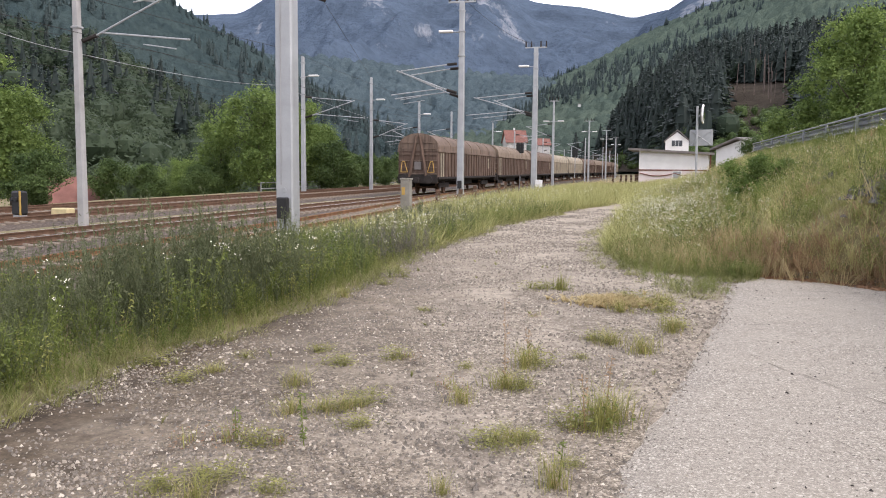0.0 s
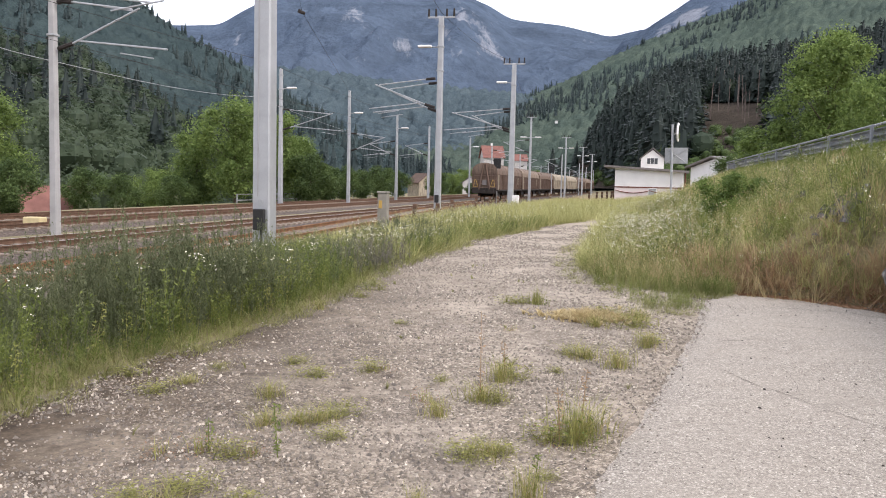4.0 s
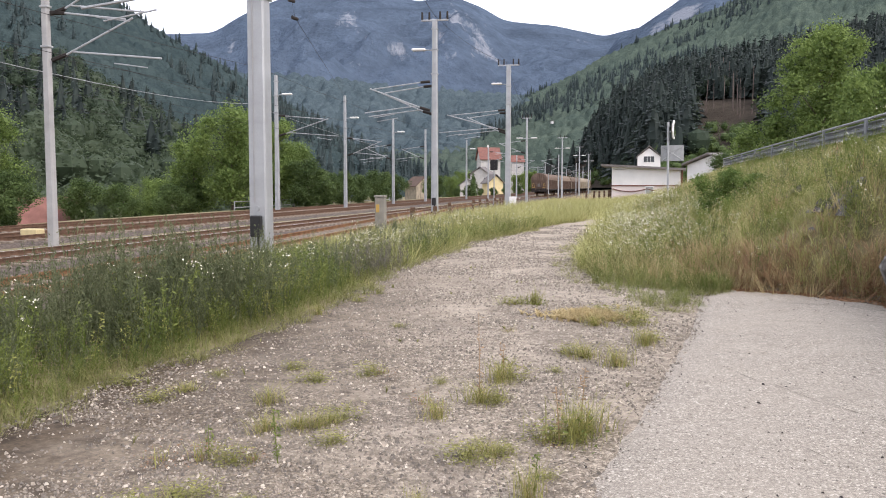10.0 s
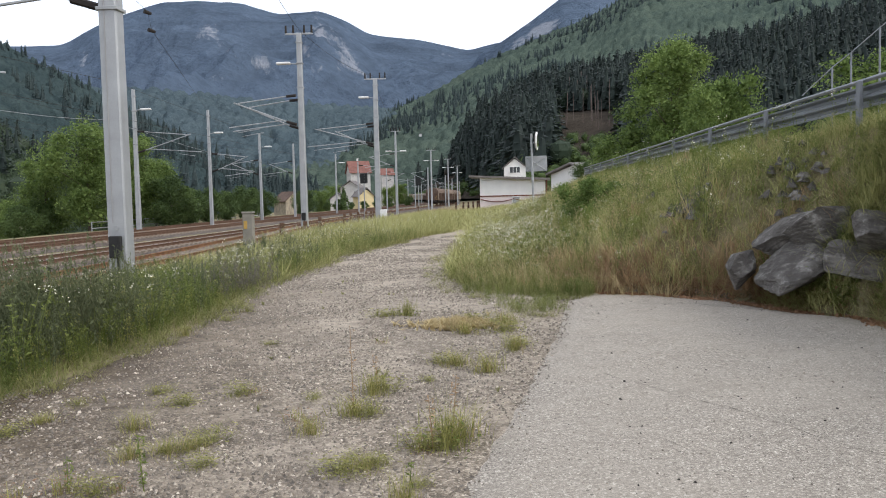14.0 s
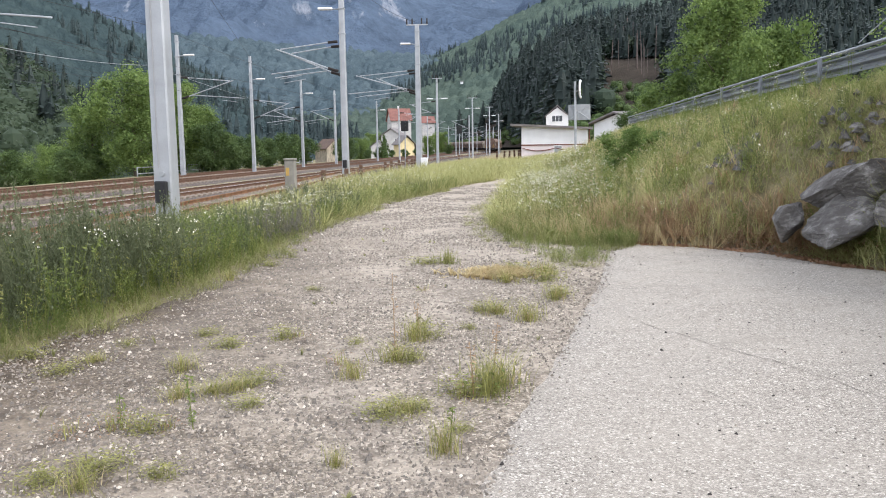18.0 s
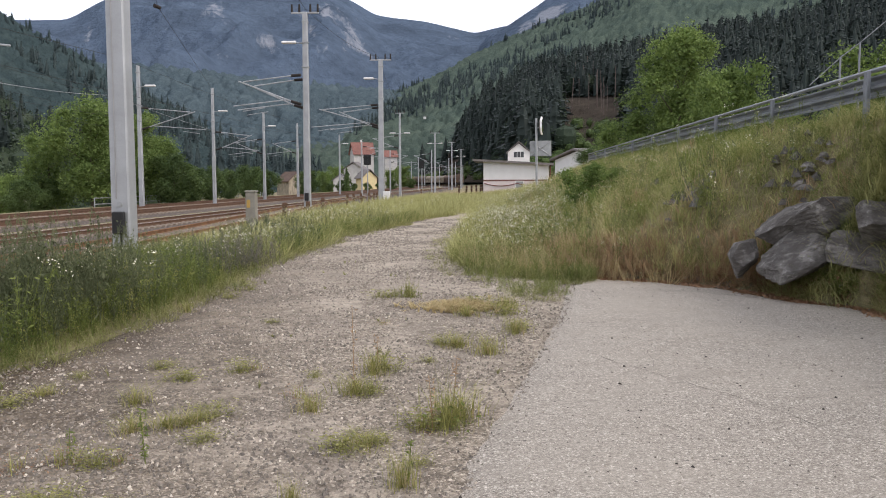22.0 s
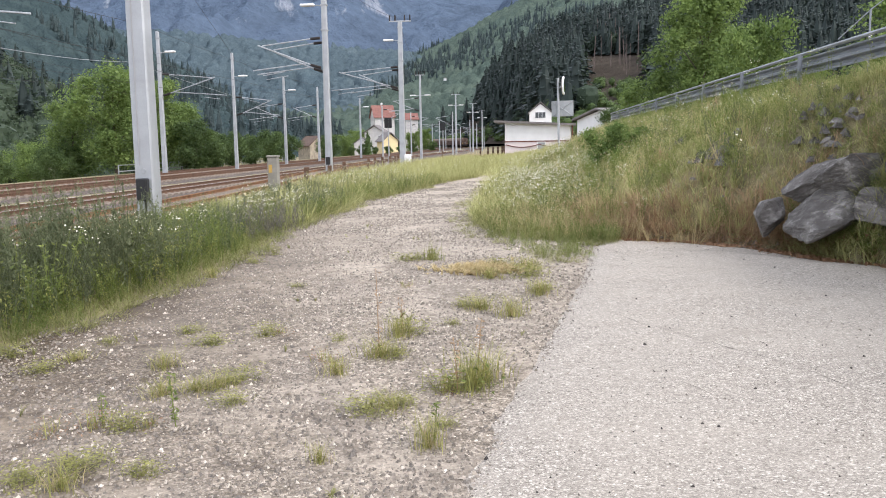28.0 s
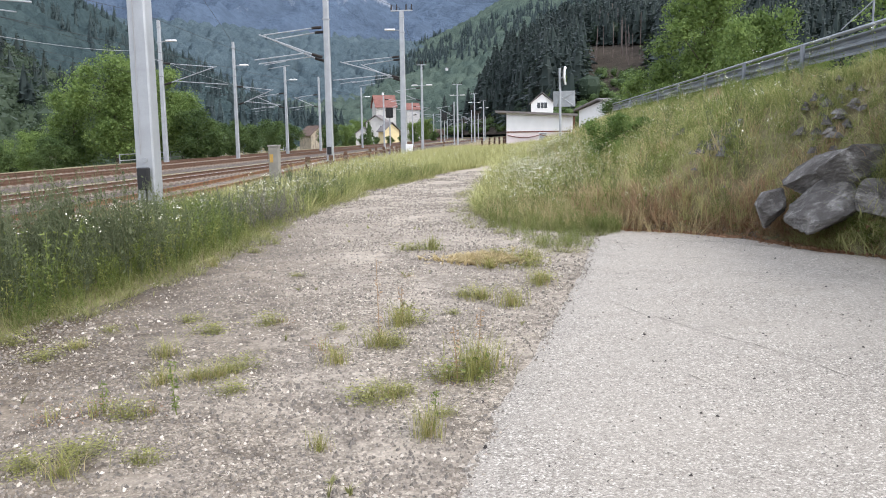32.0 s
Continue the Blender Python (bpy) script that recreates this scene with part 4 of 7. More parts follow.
# ---- the goods train ----
def wagon(body_mat, roof_mat, label):
    """A covered bogie wagon, 23 m over buffers; its origin lies on the rails under its middle, y along the track."""
    g = empty("goods_wagon", Matrix())
    tagged(g, label, "goods wagon", group="wagons of the goods train")
    half = 11.0
    bm = bmesh.new()
    prism(bm, [(-1.42, 1.15), (1.42, 1.15), (1.42, 3.0), (-1.42, 3.0)], -half, half)
    part("body", bm, body_mat, g)
    n = 12
    arc = [(1.46 * math.cos(math.pi * i / n), 3.0 + 1.22 * math.sin(math.pi * i / n) ** 0.75) for i in range(n + 1)]
    bm = bmesh.new()
    prism(bm, arc, -half - 0.03, half + 0.03)
    roof = part("roof", bm, roof_mat, g)
    for k in range(7):
        bm = bmesh.new()
        y = -half + 0.04 + k * (2 * half - 0.08) / 6
        prism(bm, [(x * 1.018, 3.0 + (z - 3.0) * 1.025) for x, z in arc], y - 0.03, y + 0.03)
        part("roof_rib", bm, roof_mat, roof)
    for x in (-1.46, 1.46):
        bm = bmesh.new()
        for k in range(20):
            box(bm, 0.07, 0.09, 1.85, x, -half + 2.0 + k * 1.0, 2.08)
        part("side_ribs", bm, body_mat, g)
        bm = bmesh.new()
        box(bm, 0.1, 2 * half, 0.16, x, 0, 1.15, 0.01)
        part("sole_bar", bm, M_UNDER, g)
        bm = bmesh.new()
        box(bm, 0.08, 2 * half, 0.1, x, 0, 3.0, 0.01)
        part("eave_rail", bm, roof_mat, g)
    for y in (-half + 0.75, -half + 1.35):
        bm = bmesh.new()
        box(bm, 0.03, 0.34, 1.7, 1.47, y, 2.05)
        part("panel", bm, M_BEIGE, g, "pale side panel near the wagon end")
    bm = bmesh.new()
    box(bm, 0.03, 0.5, 0.9, 1.475, 7.2, 2.3)
    part("data_plate", bm, M_BEIGE, g)
    for e in (-1, 1):
        y = e * (half + 0.05)
        bm = bmesh.new()
        for k, z in enumerate((1.45, 1.9, 2.35, 2.8, 3.2, 3.6)):
            w = 2.7 if z < 3.1 else 2.7 * math.sqrt(max(0, 1 - ((z - 3.0) / 1.25) ** 2))
            box(bm, w, 0.07, 0.07, 0, y, z)
        part("end_ribs", bm, roof_mat, g)
        for k in (-1, 1):
            bm = bmesh.new()
            rod(bm, (k * 0.12, y + e * 0.06, 4.1), (k * 0.62, y + e * 0.08, 1.2), 0.1, 0.13, 4)
            part("end_brace", bm, body_mat, g)
            bm = bmesh.new()
            for a, b in (((0.72, 1.55), (0.95, 2.3)), ((0.95, 2.3), (1.1, 2.3)), ((1.1, 2.3), (1.2, 1.55)), ((0.72, 1.55), (1.2, 1.55))):
                rod(bm, (k * a[0], y + e * 0.14, a[1]), (k * b[0], y + e * 0.14, b[1]), 0.028, seg=5)
            part("handrail", bm, M_DULL_YELLOW, g, "dull yellow handrail")
            bm = bmesh.new()
            rod(bm, (k * 0.87, y, 1.06), (k * 0.87, y + e * 0.5, 1.06), 0.13, seg=8)
            rod(bm, (k * 0.87, y + e * 0.5, 1.06), (k * 0.87, y + e * 0.58, 1.06), 0.3, seg=12)
            part("buffer", bm, M_UNDER, g)
        bm = bmesh.new()
        box(bm, 2.8, 0.22, 0.62, 0, y, 1.08, 0.02)
        box(bm, 0.3, 0.5, 0.34, 0, y + e * 0.25, 1.0, 0.03)
        part("headstock", bm, M_UNDER, g)
        bm = bmesh.new()
        box(bm, 0.5, 0.1, 0.55, 0, y + e * 0.02, 2.0, 0.02)
        part("plate", bm, M_GREY_ROOF, g)
        yb = e * 7.6
        bogie = empty("bogie", Matrix())
        bogie.parent = g
        bogie.location = (0, yb, 0)
        bm = bmesh.new()
        for x in (-1.0, 1.0):
            box(bm, 0.14, 2.9, 0.34, x, 0, 0.62, 0.03)
        box(bm, 2.0, 0.4, 0.3, 0, 0, 0.7, 0.02)
        part("bogie_frame", bm, M_UNDER, bogie)
        for yy in (-0.9, 0.9):
            bm = bmesh.new()
            for x in (-0.75, 0.75):
                rod(bm, (x - 0.06, yy, 0.46), (x + 0.06, yy, 0.46), 0.46, seg=16)
            rod(bm, (-0.8, yy, 0.46), (0.8, yy, 0.46), 0.08, seg=8)
            part("wheelset", bm, M_RUST, bogie)
    bm = bmesh.new()
    box(bm, 1.9, 2 * half - 0.4, 0.28, 0, 0, 1.0, 0.02)
    box(bm, 1.7, 6.0, 0.35, 0, 0, 0.75, 0.03)
    part("underframe", bm, M_UNDER, g)
    return g


BROWN_LABEL = "weathered brown covered goods wagon with ribbed sides"
W_BROWN = wagon(M_BROWN, M_BROWN_ROOF, BROWN_LABEL)
W_PALE = wagon(M_BROWN, M_PALE_ROOF, "brown covered goods wagon with a pale dusty roof")
W_BEIGE = wagon(M_BEIGE, M_BEIGE, "beige covered goods wagon with rounded roof")
WAGONS = [W_BROWN, W_PALE]
WAGONS.append(copy_thing(W_BROWN, Matrix()))
WAGONS.append(W_BEIGE)
for k in range(7):
    WAGONS.append(copy_thing({0: W_BEIGE, 2: W_PALE, 5: W_BEIGE}.get(k, W_BROWN), Matrix()))
PITCH = 23.4
TAIL = ((0, 55.5), (1, 64.5), (2, 74), (3, 83.5), (6, 111), (9, 144.5), (11, 165), (13, 185), (15, 205), (17, 228), (19, 252), (24, 315), (28, 368), (32, 424))


# ---- buildings and things beside the line ----
def gable_house(at, turn, w, d, wall_h, roof_h, wall_mat, roof_mat, label, windows=(), eave=0.4, chimney=False, name="house"):
    """A house with a gable facing its local -y; windows are (x, z, width, height) on that gable."""
    g = empty(name, place(at, turn))
    tagged(g, label, name.replace("_", " "), group="houses by the station")
    bm = bmesh.new()
    low = -3 if wall_h > 2 else -0.2
    prism(bm, [(-w / 2, low), (w / 2, low), (w / 2, wall_h), (0, wall_h + roof_h * (w / (w + 2 * eave))), (-w / 2, wall_h)], -d / 2, d / 2)
    part("wall", bm, wall_mat, g)
    k = roof_h / (w / 2)
    e = w / 2 + eave
    bm = bmesh.new()
    for s in (-1, 1):
        prism(bm, [(0, wall_h + roof_h + 0.05), (0, wall_h + roof_h + 0.25), (s * e, wall_h - eave * k + 0.25), (s * e, wall_h - eave * k + 0.05)], -d / 2 - eave, d / 2 + eave)
    part("roof", bm, roof_mat, g)
    for x, z, ww, wh in windows:
        win = empty("window", Matrix())
        win.parent = g
        bm = bmesh.new()
        box(bm, ww, 0.06, wh, x, -d / 2 - 0.02, z)
        part("pane", bm, M_GLASS, win)
        bm = bmesh.new()
        for sx in (-1, 1):
            box(bm, 0.1, 0.1, wh + 0.2, x + sx * (ww / 2 + 0.03), -d / 2 - 0.03, z)
            box(bm, ww + 0.2, 0.1, 0.1, x, -d / 2 - 0.03, z + sx * (wh / 2 + 0.05))
        n = max(1, round(ww / 0.6))
        for i in range(1, n):
            box(bm, 0.07, 0.09, wh, x - ww / 2 + ww * i / n, -d / 2 - 0.03, z)
        part("frame", bm, M_WHITE, win)
    if chimney:
        bm = bmesh.new()
        box(bm, 0.7, 0.7, 1.6, w * 0.12, 0, wall_h + roof_h + 0.5, 0.02)
        part("chimney", bm, M_WHITE_WALL, g)
    return g


def signal_shed():
    """The low white shed beside the path."""
    g = empty("shed", place(polar(15.4, 86, 0.3), -15.4))
    tagged(g, "low white rendered shed with a flat dark roof and brown band", "shed")
    w, d, h = 6.7, 7.0, 3.0
    bm = bmesh.new()
    box(bm, w, d, h - 1.35, 0, d / 2, 1.35 + (h - 1.35) / 2, 0.02)
    part("upper_wall", bm, M_WHITE_WALL, g)
    bm = bmesh.new()
    box(bm, w + 0.01, d + 0.01, 1.85, 0, d / 2, 0.425, 0.02)
    part("lower_wall", bm, M_PINK_WALL, g)
    bm = bmesh.new()
    prism(bm, [(-w / 2 - 1.1, h + 0.34), (w / 2 + 0.45, h - 0.14), (w / 2 + 0.45, h + 0.08), (-w / 2 - 1.1, h + 0.54)], -0.5, d + 0.5)
    part("roof", bm, M_GREY_ROOF, g)
    bm = bmesh.new()
    prism(bm, [(-w / 2, h - 0.02), (w / 2, h - 0.02), (-w / 2, h + 0.3)], 0.05, d - 0.05)
    part("gable_strip", bm, M_WHITE_WALL, g)
    bm = bmesh.new()
    box(bm, w + 0.06, 0.07, 0.12, 0, -0.02, 1.36)
    part("band", bm, M_BROWN_TRIM, g, "dark brown band along the wall")
    pts = []
    for x0, x1 in ((-w / 2 + 0.1, 0.1), (0.1, w / 2 - 0.1)):
        pts += [(x0 + (x1 - x0) * i / 8, -0.06, 1.05 - 1.1 * (i / 8) * (1 - i / 8)) for i in range(9)]
    bm = bmesh.new()
    for a, b in zip(pts[:-1], pts[1:]):
        rod(bm, a, b, 0.045, seg=5)
    part("cable", bm, M_BROWN_TRIM, g, "brown cable hanging in two loops")
    win = empty("window", Matrix())
    win.parent = g
    bm = bmesh.new()
    box(bm, 0.72, 0.06, 0.7, 0.35, -0.02, 0.88)
    part("pane", bm, M_STEEL_DULL, win)
    bm = bmesh.new()
    for sx in (-1, 1):
        box(bm, 0.08, 0.1, 0.85, 0.35 + sx * 0.4, -0.03, 0.88)
        box(bm, 0.88, 0.1, 0.08, 0.35, -0.03, 0.88 + sx * 0.39)
    part("frame", bm, M_WHITE, win)
    bm = bmesh.new()
    rod(bm, (w / 2 - 0.15, -0.1, -0.4), (w / 2 - 0.15, -0.1, h - 0.1), 0.06, seg=6)
    part("downpipe", bm, M_WHITE, g)
    bm = bmesh.new()
    box(bm, 0.14, 0.1, h, w / 2 + 0.12, -0.05, h / 2 - 0.1)
    part("corner_board", bm, M_BROWN_TRIM, g)


signal_shed()
# the white house on the slope behind the shed
gable_house(polar(15.55, 170, 5.2), -15, 4.3, 8, 2.1, 1.9, M_WHITE_WALL, M_GREY_ROOF, "small white gabled house with a four-pane window on the slope", [(0, 1.6, 2.0, 1.1)], 0.3, name="house")
gable_house(polar(21.0, 100, 1.2), -75, 9, 6.5, 2.9, 1.0, M_WHITE_WALL, M_GREY_ROOF, "white outbuilding with low dark roof behind the embankment", (), 0.5)
# village by the station
gable_house(polar(4.85, 350, 1.5), 98, 8.4, 8.2, 11.6, 4.4, M_HAZY_WALL, M_RED_TILE, "large white village house with a red tiled roof", [(-2.8, 9.8, 1.1, 1.5), (0, 9.8, 1.1, 1.5), (2.8, 9.8, 1.1, 1.5), (-2.8, 6.6, 1.1, 1.5), (0, 6.6, 1.1, 1.5), (2.8, 6.6, 1.1, 1.5), (0, 12.6, 0.9, 1.2)], 0.6, True)
gable_house(polar(4.45, 300, 0.5), -20, 7.0, 7, 5.4, 2.4, M_HAZY_WALL, M_GREY_ROOF, "white village house with grey roof", [(-2, 3.5, 1.0, 1.4), (2, 3.5, 1.0, 1.4)], 0.5)
gable_house(polar(5.15, 250, -0.5), 18, 4.6, 5, 3.3, 2.2, M_YELLOW_WALL, M_GREY_ROOF, "yellow rendered house with a grey gabled roof", [], 0.5)
gable_house(polar(3.45, 270, -0.5), -8, 4.6, 6, 2.6, 1.8, M_HAZY_WALL, M_GREY_ROOF, "small white house with grey roof and door", [(0, 1.4, 0.9, 1.6)], 0.4)
gable_house(polar(0.1, 260, -2.4), 30, 6, 7, 4.2, 2.6, M_BEIGE, M_BROWN, "ochre house with brown tiled roof among trees", [], 0.5)
gable_house(polar(6.75, 380, 1.5), 95, 6.4, 5.6, 11.2, 2.6, M_HAZY_WALL, M_RED_TILE, "pale house with reddish roof behind the station", [(-1.6, 9.5, 1.0, 1.4), (1.6, 9.5, 1.0, 1.4), (-1.6, 6.5, 1.0, 1.4), (1.6, 6.5, 1.0, 1.4)], 0.5)
gable_house(polar(-24.0, 62, -4.7), 112, 6, 4.5, 2.4, 2.9, M_WHITE_WALL, M_RED_TILE, "house with a bright red roof below the railway", [], 0.5)
gable_house(polar(9.14, 540, 41.6), 0, 1.7, 1.7, 1.3, 0.4, M_WHITE_WALL, M_GREY_ROOF, "lone white house high on the wooded slope", [], 0.4)


def mirror_post():
    """A leaning post with a traffic mirror and the back of a sign."""
    g = empty("traffic_mirror", place(polar(16.85, 45, 0.35), -14, 0, -0.8))
    tagged(g, "grey post with a traffic mirror and the back of a sign", "traffic mirror")
    bm = bmesh.new()
    rod(bm, (0, 0, -0.3), (0, 0, 4.55), 0.065, seg=10)
    part("post", bm, M_STEEL, g)
    m = empty("mirror", Matrix())
    m.parent = g
    m.matrix_basis = pose(0.3, 0.0, 4.15, 0, 12, 79)
    ring = [(0.4 * math.cos(math.tau * (i + 0.5) / 8), 0.5 * math.sin(math.tau * (i + 0.5) / 8)) for i in range(8)]
    bm = bmesh.new()
    prism(bm, ring, -0.02, 0.05)
    part("rim", bm, M_WHITE, m, "pale octagonal mirror rim")
    bm = bmesh.new()
    prism(bm, [(x * 0.8, z * 0.82) for x, z in ring], -0.035, -0.021)
    part("mirror_glass", bm, material("mirror_face", lambda nt, b: None, 0.05, 1.0), m)
    bm = bmesh.new()
    prism(bm, [(x * 0.7, z * 0.72) for x, z in ring], 0.05, 0.12)
    part("backing", bm, M_GREY_ROOF, m)
    bm = bmesh.new()
    rod(bm, (0, 0, 4.0), (0.28, 0, 4.15), 0.03, seg=6)
    part("bracket", bm, M_STEEL, g)
    p = empty("sign", Matrix())
    p.parent = g
    p.matrix_basis = pose(0.22, 0.1, 2.95, 0, 0, -4)
    bm = bmesh.new()
    box(bm, 1.15, 0.03, 0.82, 0, 0, 0, 0.008)
    part("panel", bm, M_STEEL_DULL, p, "grey back of a rectangular sign")
    for a, b in (((-0.5, -0.36), (0.5, 0.36)), ((-0.5, 0.36), (0.5, -0.36))):
        bm = bmesh.new()
        rod(bm, (a[0], -0.03, a[1]), (b[0], -0.03, b[1]), 0.018, seg=4)
        part("brace", bm, M_STEEL, p)


mirror_post()


def crash_barrier():
    """The galvanised barrier along the upper road."""
    g = empty("crash_barrier", Matrix())
    tagged(g, "galvanised steel crash barrier along the embankment road", "crash barrier")
    L, z0 = 5.28, 2.38
    wave_profile = [(-0.03, 0.0), (-0.03, 0.025), (0.05, 0.055), (0.05, 0.105), (-0.03, 0.135), (-0.03, 0.175), (0.05, 0.205), (0.05, 0.255), (-0.03, 0.285), (-0.03, 0.31)]
    s = 4.0
    n = 0
    while s < 48:
        p = sl(s, L - 0.1, z0)
        bm = bmesh.new()
        box(bm, 0.055, 0.12, 1.15, 0, 0, 0.12, 0.008)
        ob = part("post", bm, M_BARRIER, g)
        ob.matrix_basis = place(p, HEAD)
        if n % 1 == 0:
            bm = bmesh.new()
            vs = []
            for y in (0, 4.02):
                vs.append([bm.verts.new((x, y, z)) for x, z in wave_profile])
                vs.append([bm.verts.new((x + 0.008, y, z)) for x, z in wave_profile])
            for i in range(len(wave_profile) - 1):
                bm.faces.new((vs[0][i], vs[0][i + 1], vs[2][i + 1], vs[2][i]))
                bm.faces.new((vs[1][i + 1], vs[1][i], vs[3][i], vs[3][i + 1]))
            for i in (0, len(wave_profile) - 1):
                bm.faces.new((vs[0][i], vs[1][i], vs[3][i], vs[2][i]))
            ob = part("rail", bm, M_BARRIER, g)
            ob.matrix_basis = place(sl(s, L + 0.02, z0 + 0.32), HEAD)
        s += 4.0
        n += 1
    bm = bmesh.new()
    rod(bm, sl(4, L - 0.02, z0 + 0.7), sl(48, L - 0.02, z0 + 0.7), 0.032, seg=8)
    part("top_tube", bm, M_BARRIER, g)


crash_barrier()


def hand_rail():
    """A thin railing that climbs behind the road, beside a pale wall."""
    g = empty("railing", Matrix())
    tagged(g, "thin grey steel railing climbing beside the road", "railing")
    ends = [polar(a, 24, 1.56 + 24 * math.tan(radians(e))) for a, e in ((34.0, 5.9), (35.7, 7.5), (36.75, 8.3), (38.3, 9.6), (41.0, 11.6))]
    for a, b in zip(ends[:-1], ends[1:]):
        bm = bmesh.new()
        rod(bm, a, b, 0.014, seg=6)
        part("rail", bm, M_BARRIER, g)
    for q in ends[1:]:
        bm = bmesh.new()
        rod(bm, (q.x, q.y, 2.2), q, 0.025, seg=6)
        part("post", bm, M_BARRIER, g)


hand_rail()


def low_fence():
    """A low guard rail of two tubes along the far side of the tracks."""
    g = empty("guard_rail", Matrix())
    tagged(g, "low grey tubular guard rail beyond the tracks", "guard rail")
    for s in range(66, 122, 7):
        for z in (0.25, 0.75):
            bm = bmesh.new()
            rod(bm, sl(s, -32.6, z - 0.5), sl(s + 6.2, -32.6, z - 0.5), 0.045, seg=6)
            part("tube", bm, M_STEEL_DULL, g)
        for d in (0.0, 3.1, 6.2):
            bm = bmesh.new()
            rod(bm, sl(s + d, -32.6, -1.0), sl(s + d, -32.6, 0.3), 0.05, seg=6)
            part("post", bm, M_STEEL_DULL, g)


low_fence()


def boulder(at, size, seed, turn=(0, 0, 0)):
    """A quarried block: a few flat broken faces with rough, slightly worn edges."""
    rng = np.random.default_rng(seed)
    bm = bmesh.new()
    bmesh.ops.create_icosphere(bm, subdivisions=5, radius=1)
    planes = [Vector(v).normalized() for v in rng.normal(size=(18, 3))]
    cuts = rng.uniform(0.4, 0.62, 18)
    for v in bm.verts:
        d0 = v.co.normalized()
        k = min([1.0] + [c / d0.dot(n) for n, c in zip(planes, cuts) if d0.dot(n) > 0.05])
        p = d0 * k
        q = d0 * 2.2 + Vector((seed, 0, 0))
        p += d0 * (0.02 * noise.noise(q) + 0.022 * noise.noise(p * 7) + 0.014 * noise.noise(p * 17) + 0.009 * noise.noise(p * 40))
        v.co = Vector((p.x * size[0], p.y * size[1], p.z * size[2])) * 1.42
    ob = finish("boulder", bm, M_ROCK)
    ob.matrix_world = place(at, turn[2], turn[0], turn[1])
    return tagged(ob, "large grey quarried limestone boulder set in the bank", "boulder", group="boulders at the foot of the bank")


M_DULL_CONCRETE = plain("mossy_concrete", (0.24, 0.225, 0.19), 0.3, 3.0, 0.9)


def cabinet():
    g = empty("lineside_cabinet", place(polar(-2.5, 28, -0.35), HEAD))
    tagged(g, "narrow grey concrete lineside cabinet with a yellow mark", "cabinet")
    bm = bmesh.new()
    box(bm, 0.33, 0.3, 1.7, 0, 0, 0.72, 0.02)
    part("body", bm, M_DULL_CONCRETE, g)
    bm = bmesh.new()
    box(bm, 0.37, 0.34, 0.06, 0, 0, 1.6, 0.01)
    part("cap", bm, M_DULL_CONCRETE, g)
    bm = bmesh.new()
    box(bm, 0.11, 0.02, 0.26, -0.06, -0.16, 1.2)
    part("mark", bm, M_DULL_YELLOW, g, "small yellow mark")


cabinet()


def signal(at, h, label):
    g = empty("railway_signal", place(at, HEAD))
    tagged(g, label, "signal")
    bm = bmesh.new()
    rod(bm, (0, 0, -0.3), (0, 0, h), 0.07, seg=8)
    part("post", bm, M_STEEL_DULL, g)
    bm = bmesh.new()
    box(bm, 0.85, 0.15, 1.15, 0, -0.12, h - 0.2, 0.05)
    part("screen", bm, M_BLACK, g)
    for z in (-0.5, -0.1, 0.2):
        bm = bmesh.new()
        rod(bm, (0.0, -0.19, h + z), (0.0, -0.34, h + z), 0.11, seg=10)
        part("lens_hood", bm, M_BLACK, g)


signal(polar(5.25, 95, -0.4), 4.6, "dark railway light signal on a grey post")
signal(polar(8.95, 130, -0.4), 4.8, "dark railway light signal on a slim post")


def dwarf_signal():
    g = empty("dwarf_signal", place(polar(-26.9, 33, -0.35), -27))
    tagged(g, "small black dwarf signal with a yellow edge beside the tracks", "signal")
    bm = bmesh.new()
    box(bm, 0.5, 0.35, 0.85, 0, 0, 0.62, 0.06)
    part("housing", bm, M_BLACK, g)
    bm = bmesh.new()
    box(bm, 0.05, 0.05, 0.85, 0.26, -0.18, 0.62)
    part("edge", bm, M_DULL_YELLOW, g, "yellow edge strip")
    bm = bmesh.new()
    box(bm, 0.4, 0.3, 0.3, 0, 0, 0.05, 0.02)
    part("base", bm, M_CONCRETE, g)
    for x in (-0.1, 0.1):
        bm = bmesh.new()
        rod(bm, (x, -0.18, 0.75), (x, -0.27, 0.75), 0.07, seg=8)
        part("lens_hood", bm, M_BLACK, g)


dwarf_signal()


def point_machine(at, turn):
    g = empty("point_machine", place(at, turn))
    tagged(g, "low pale yellow point machine box between the tracks", "point machine")
    bm = bmesh.new()
    box(bm, 0.75, 0.45, 0.32, 0, 0, 0.18, 0.04)
    part("cover", bm, plain("faded_yellow", (0.55, 0.46, 0.25), 0.2, 4.0, 0.7), g)
    bm = bmesh.new()
    box(bm, 1.3, 0.25, 0.1, 0, 0, 0.03, 0.01)
    part("base", bm, M_RUST, g)


point_machine(polar(-24.5, 35, -0.36), -14)

# ---- woods, hills and mountains ----
EYE = 1.6


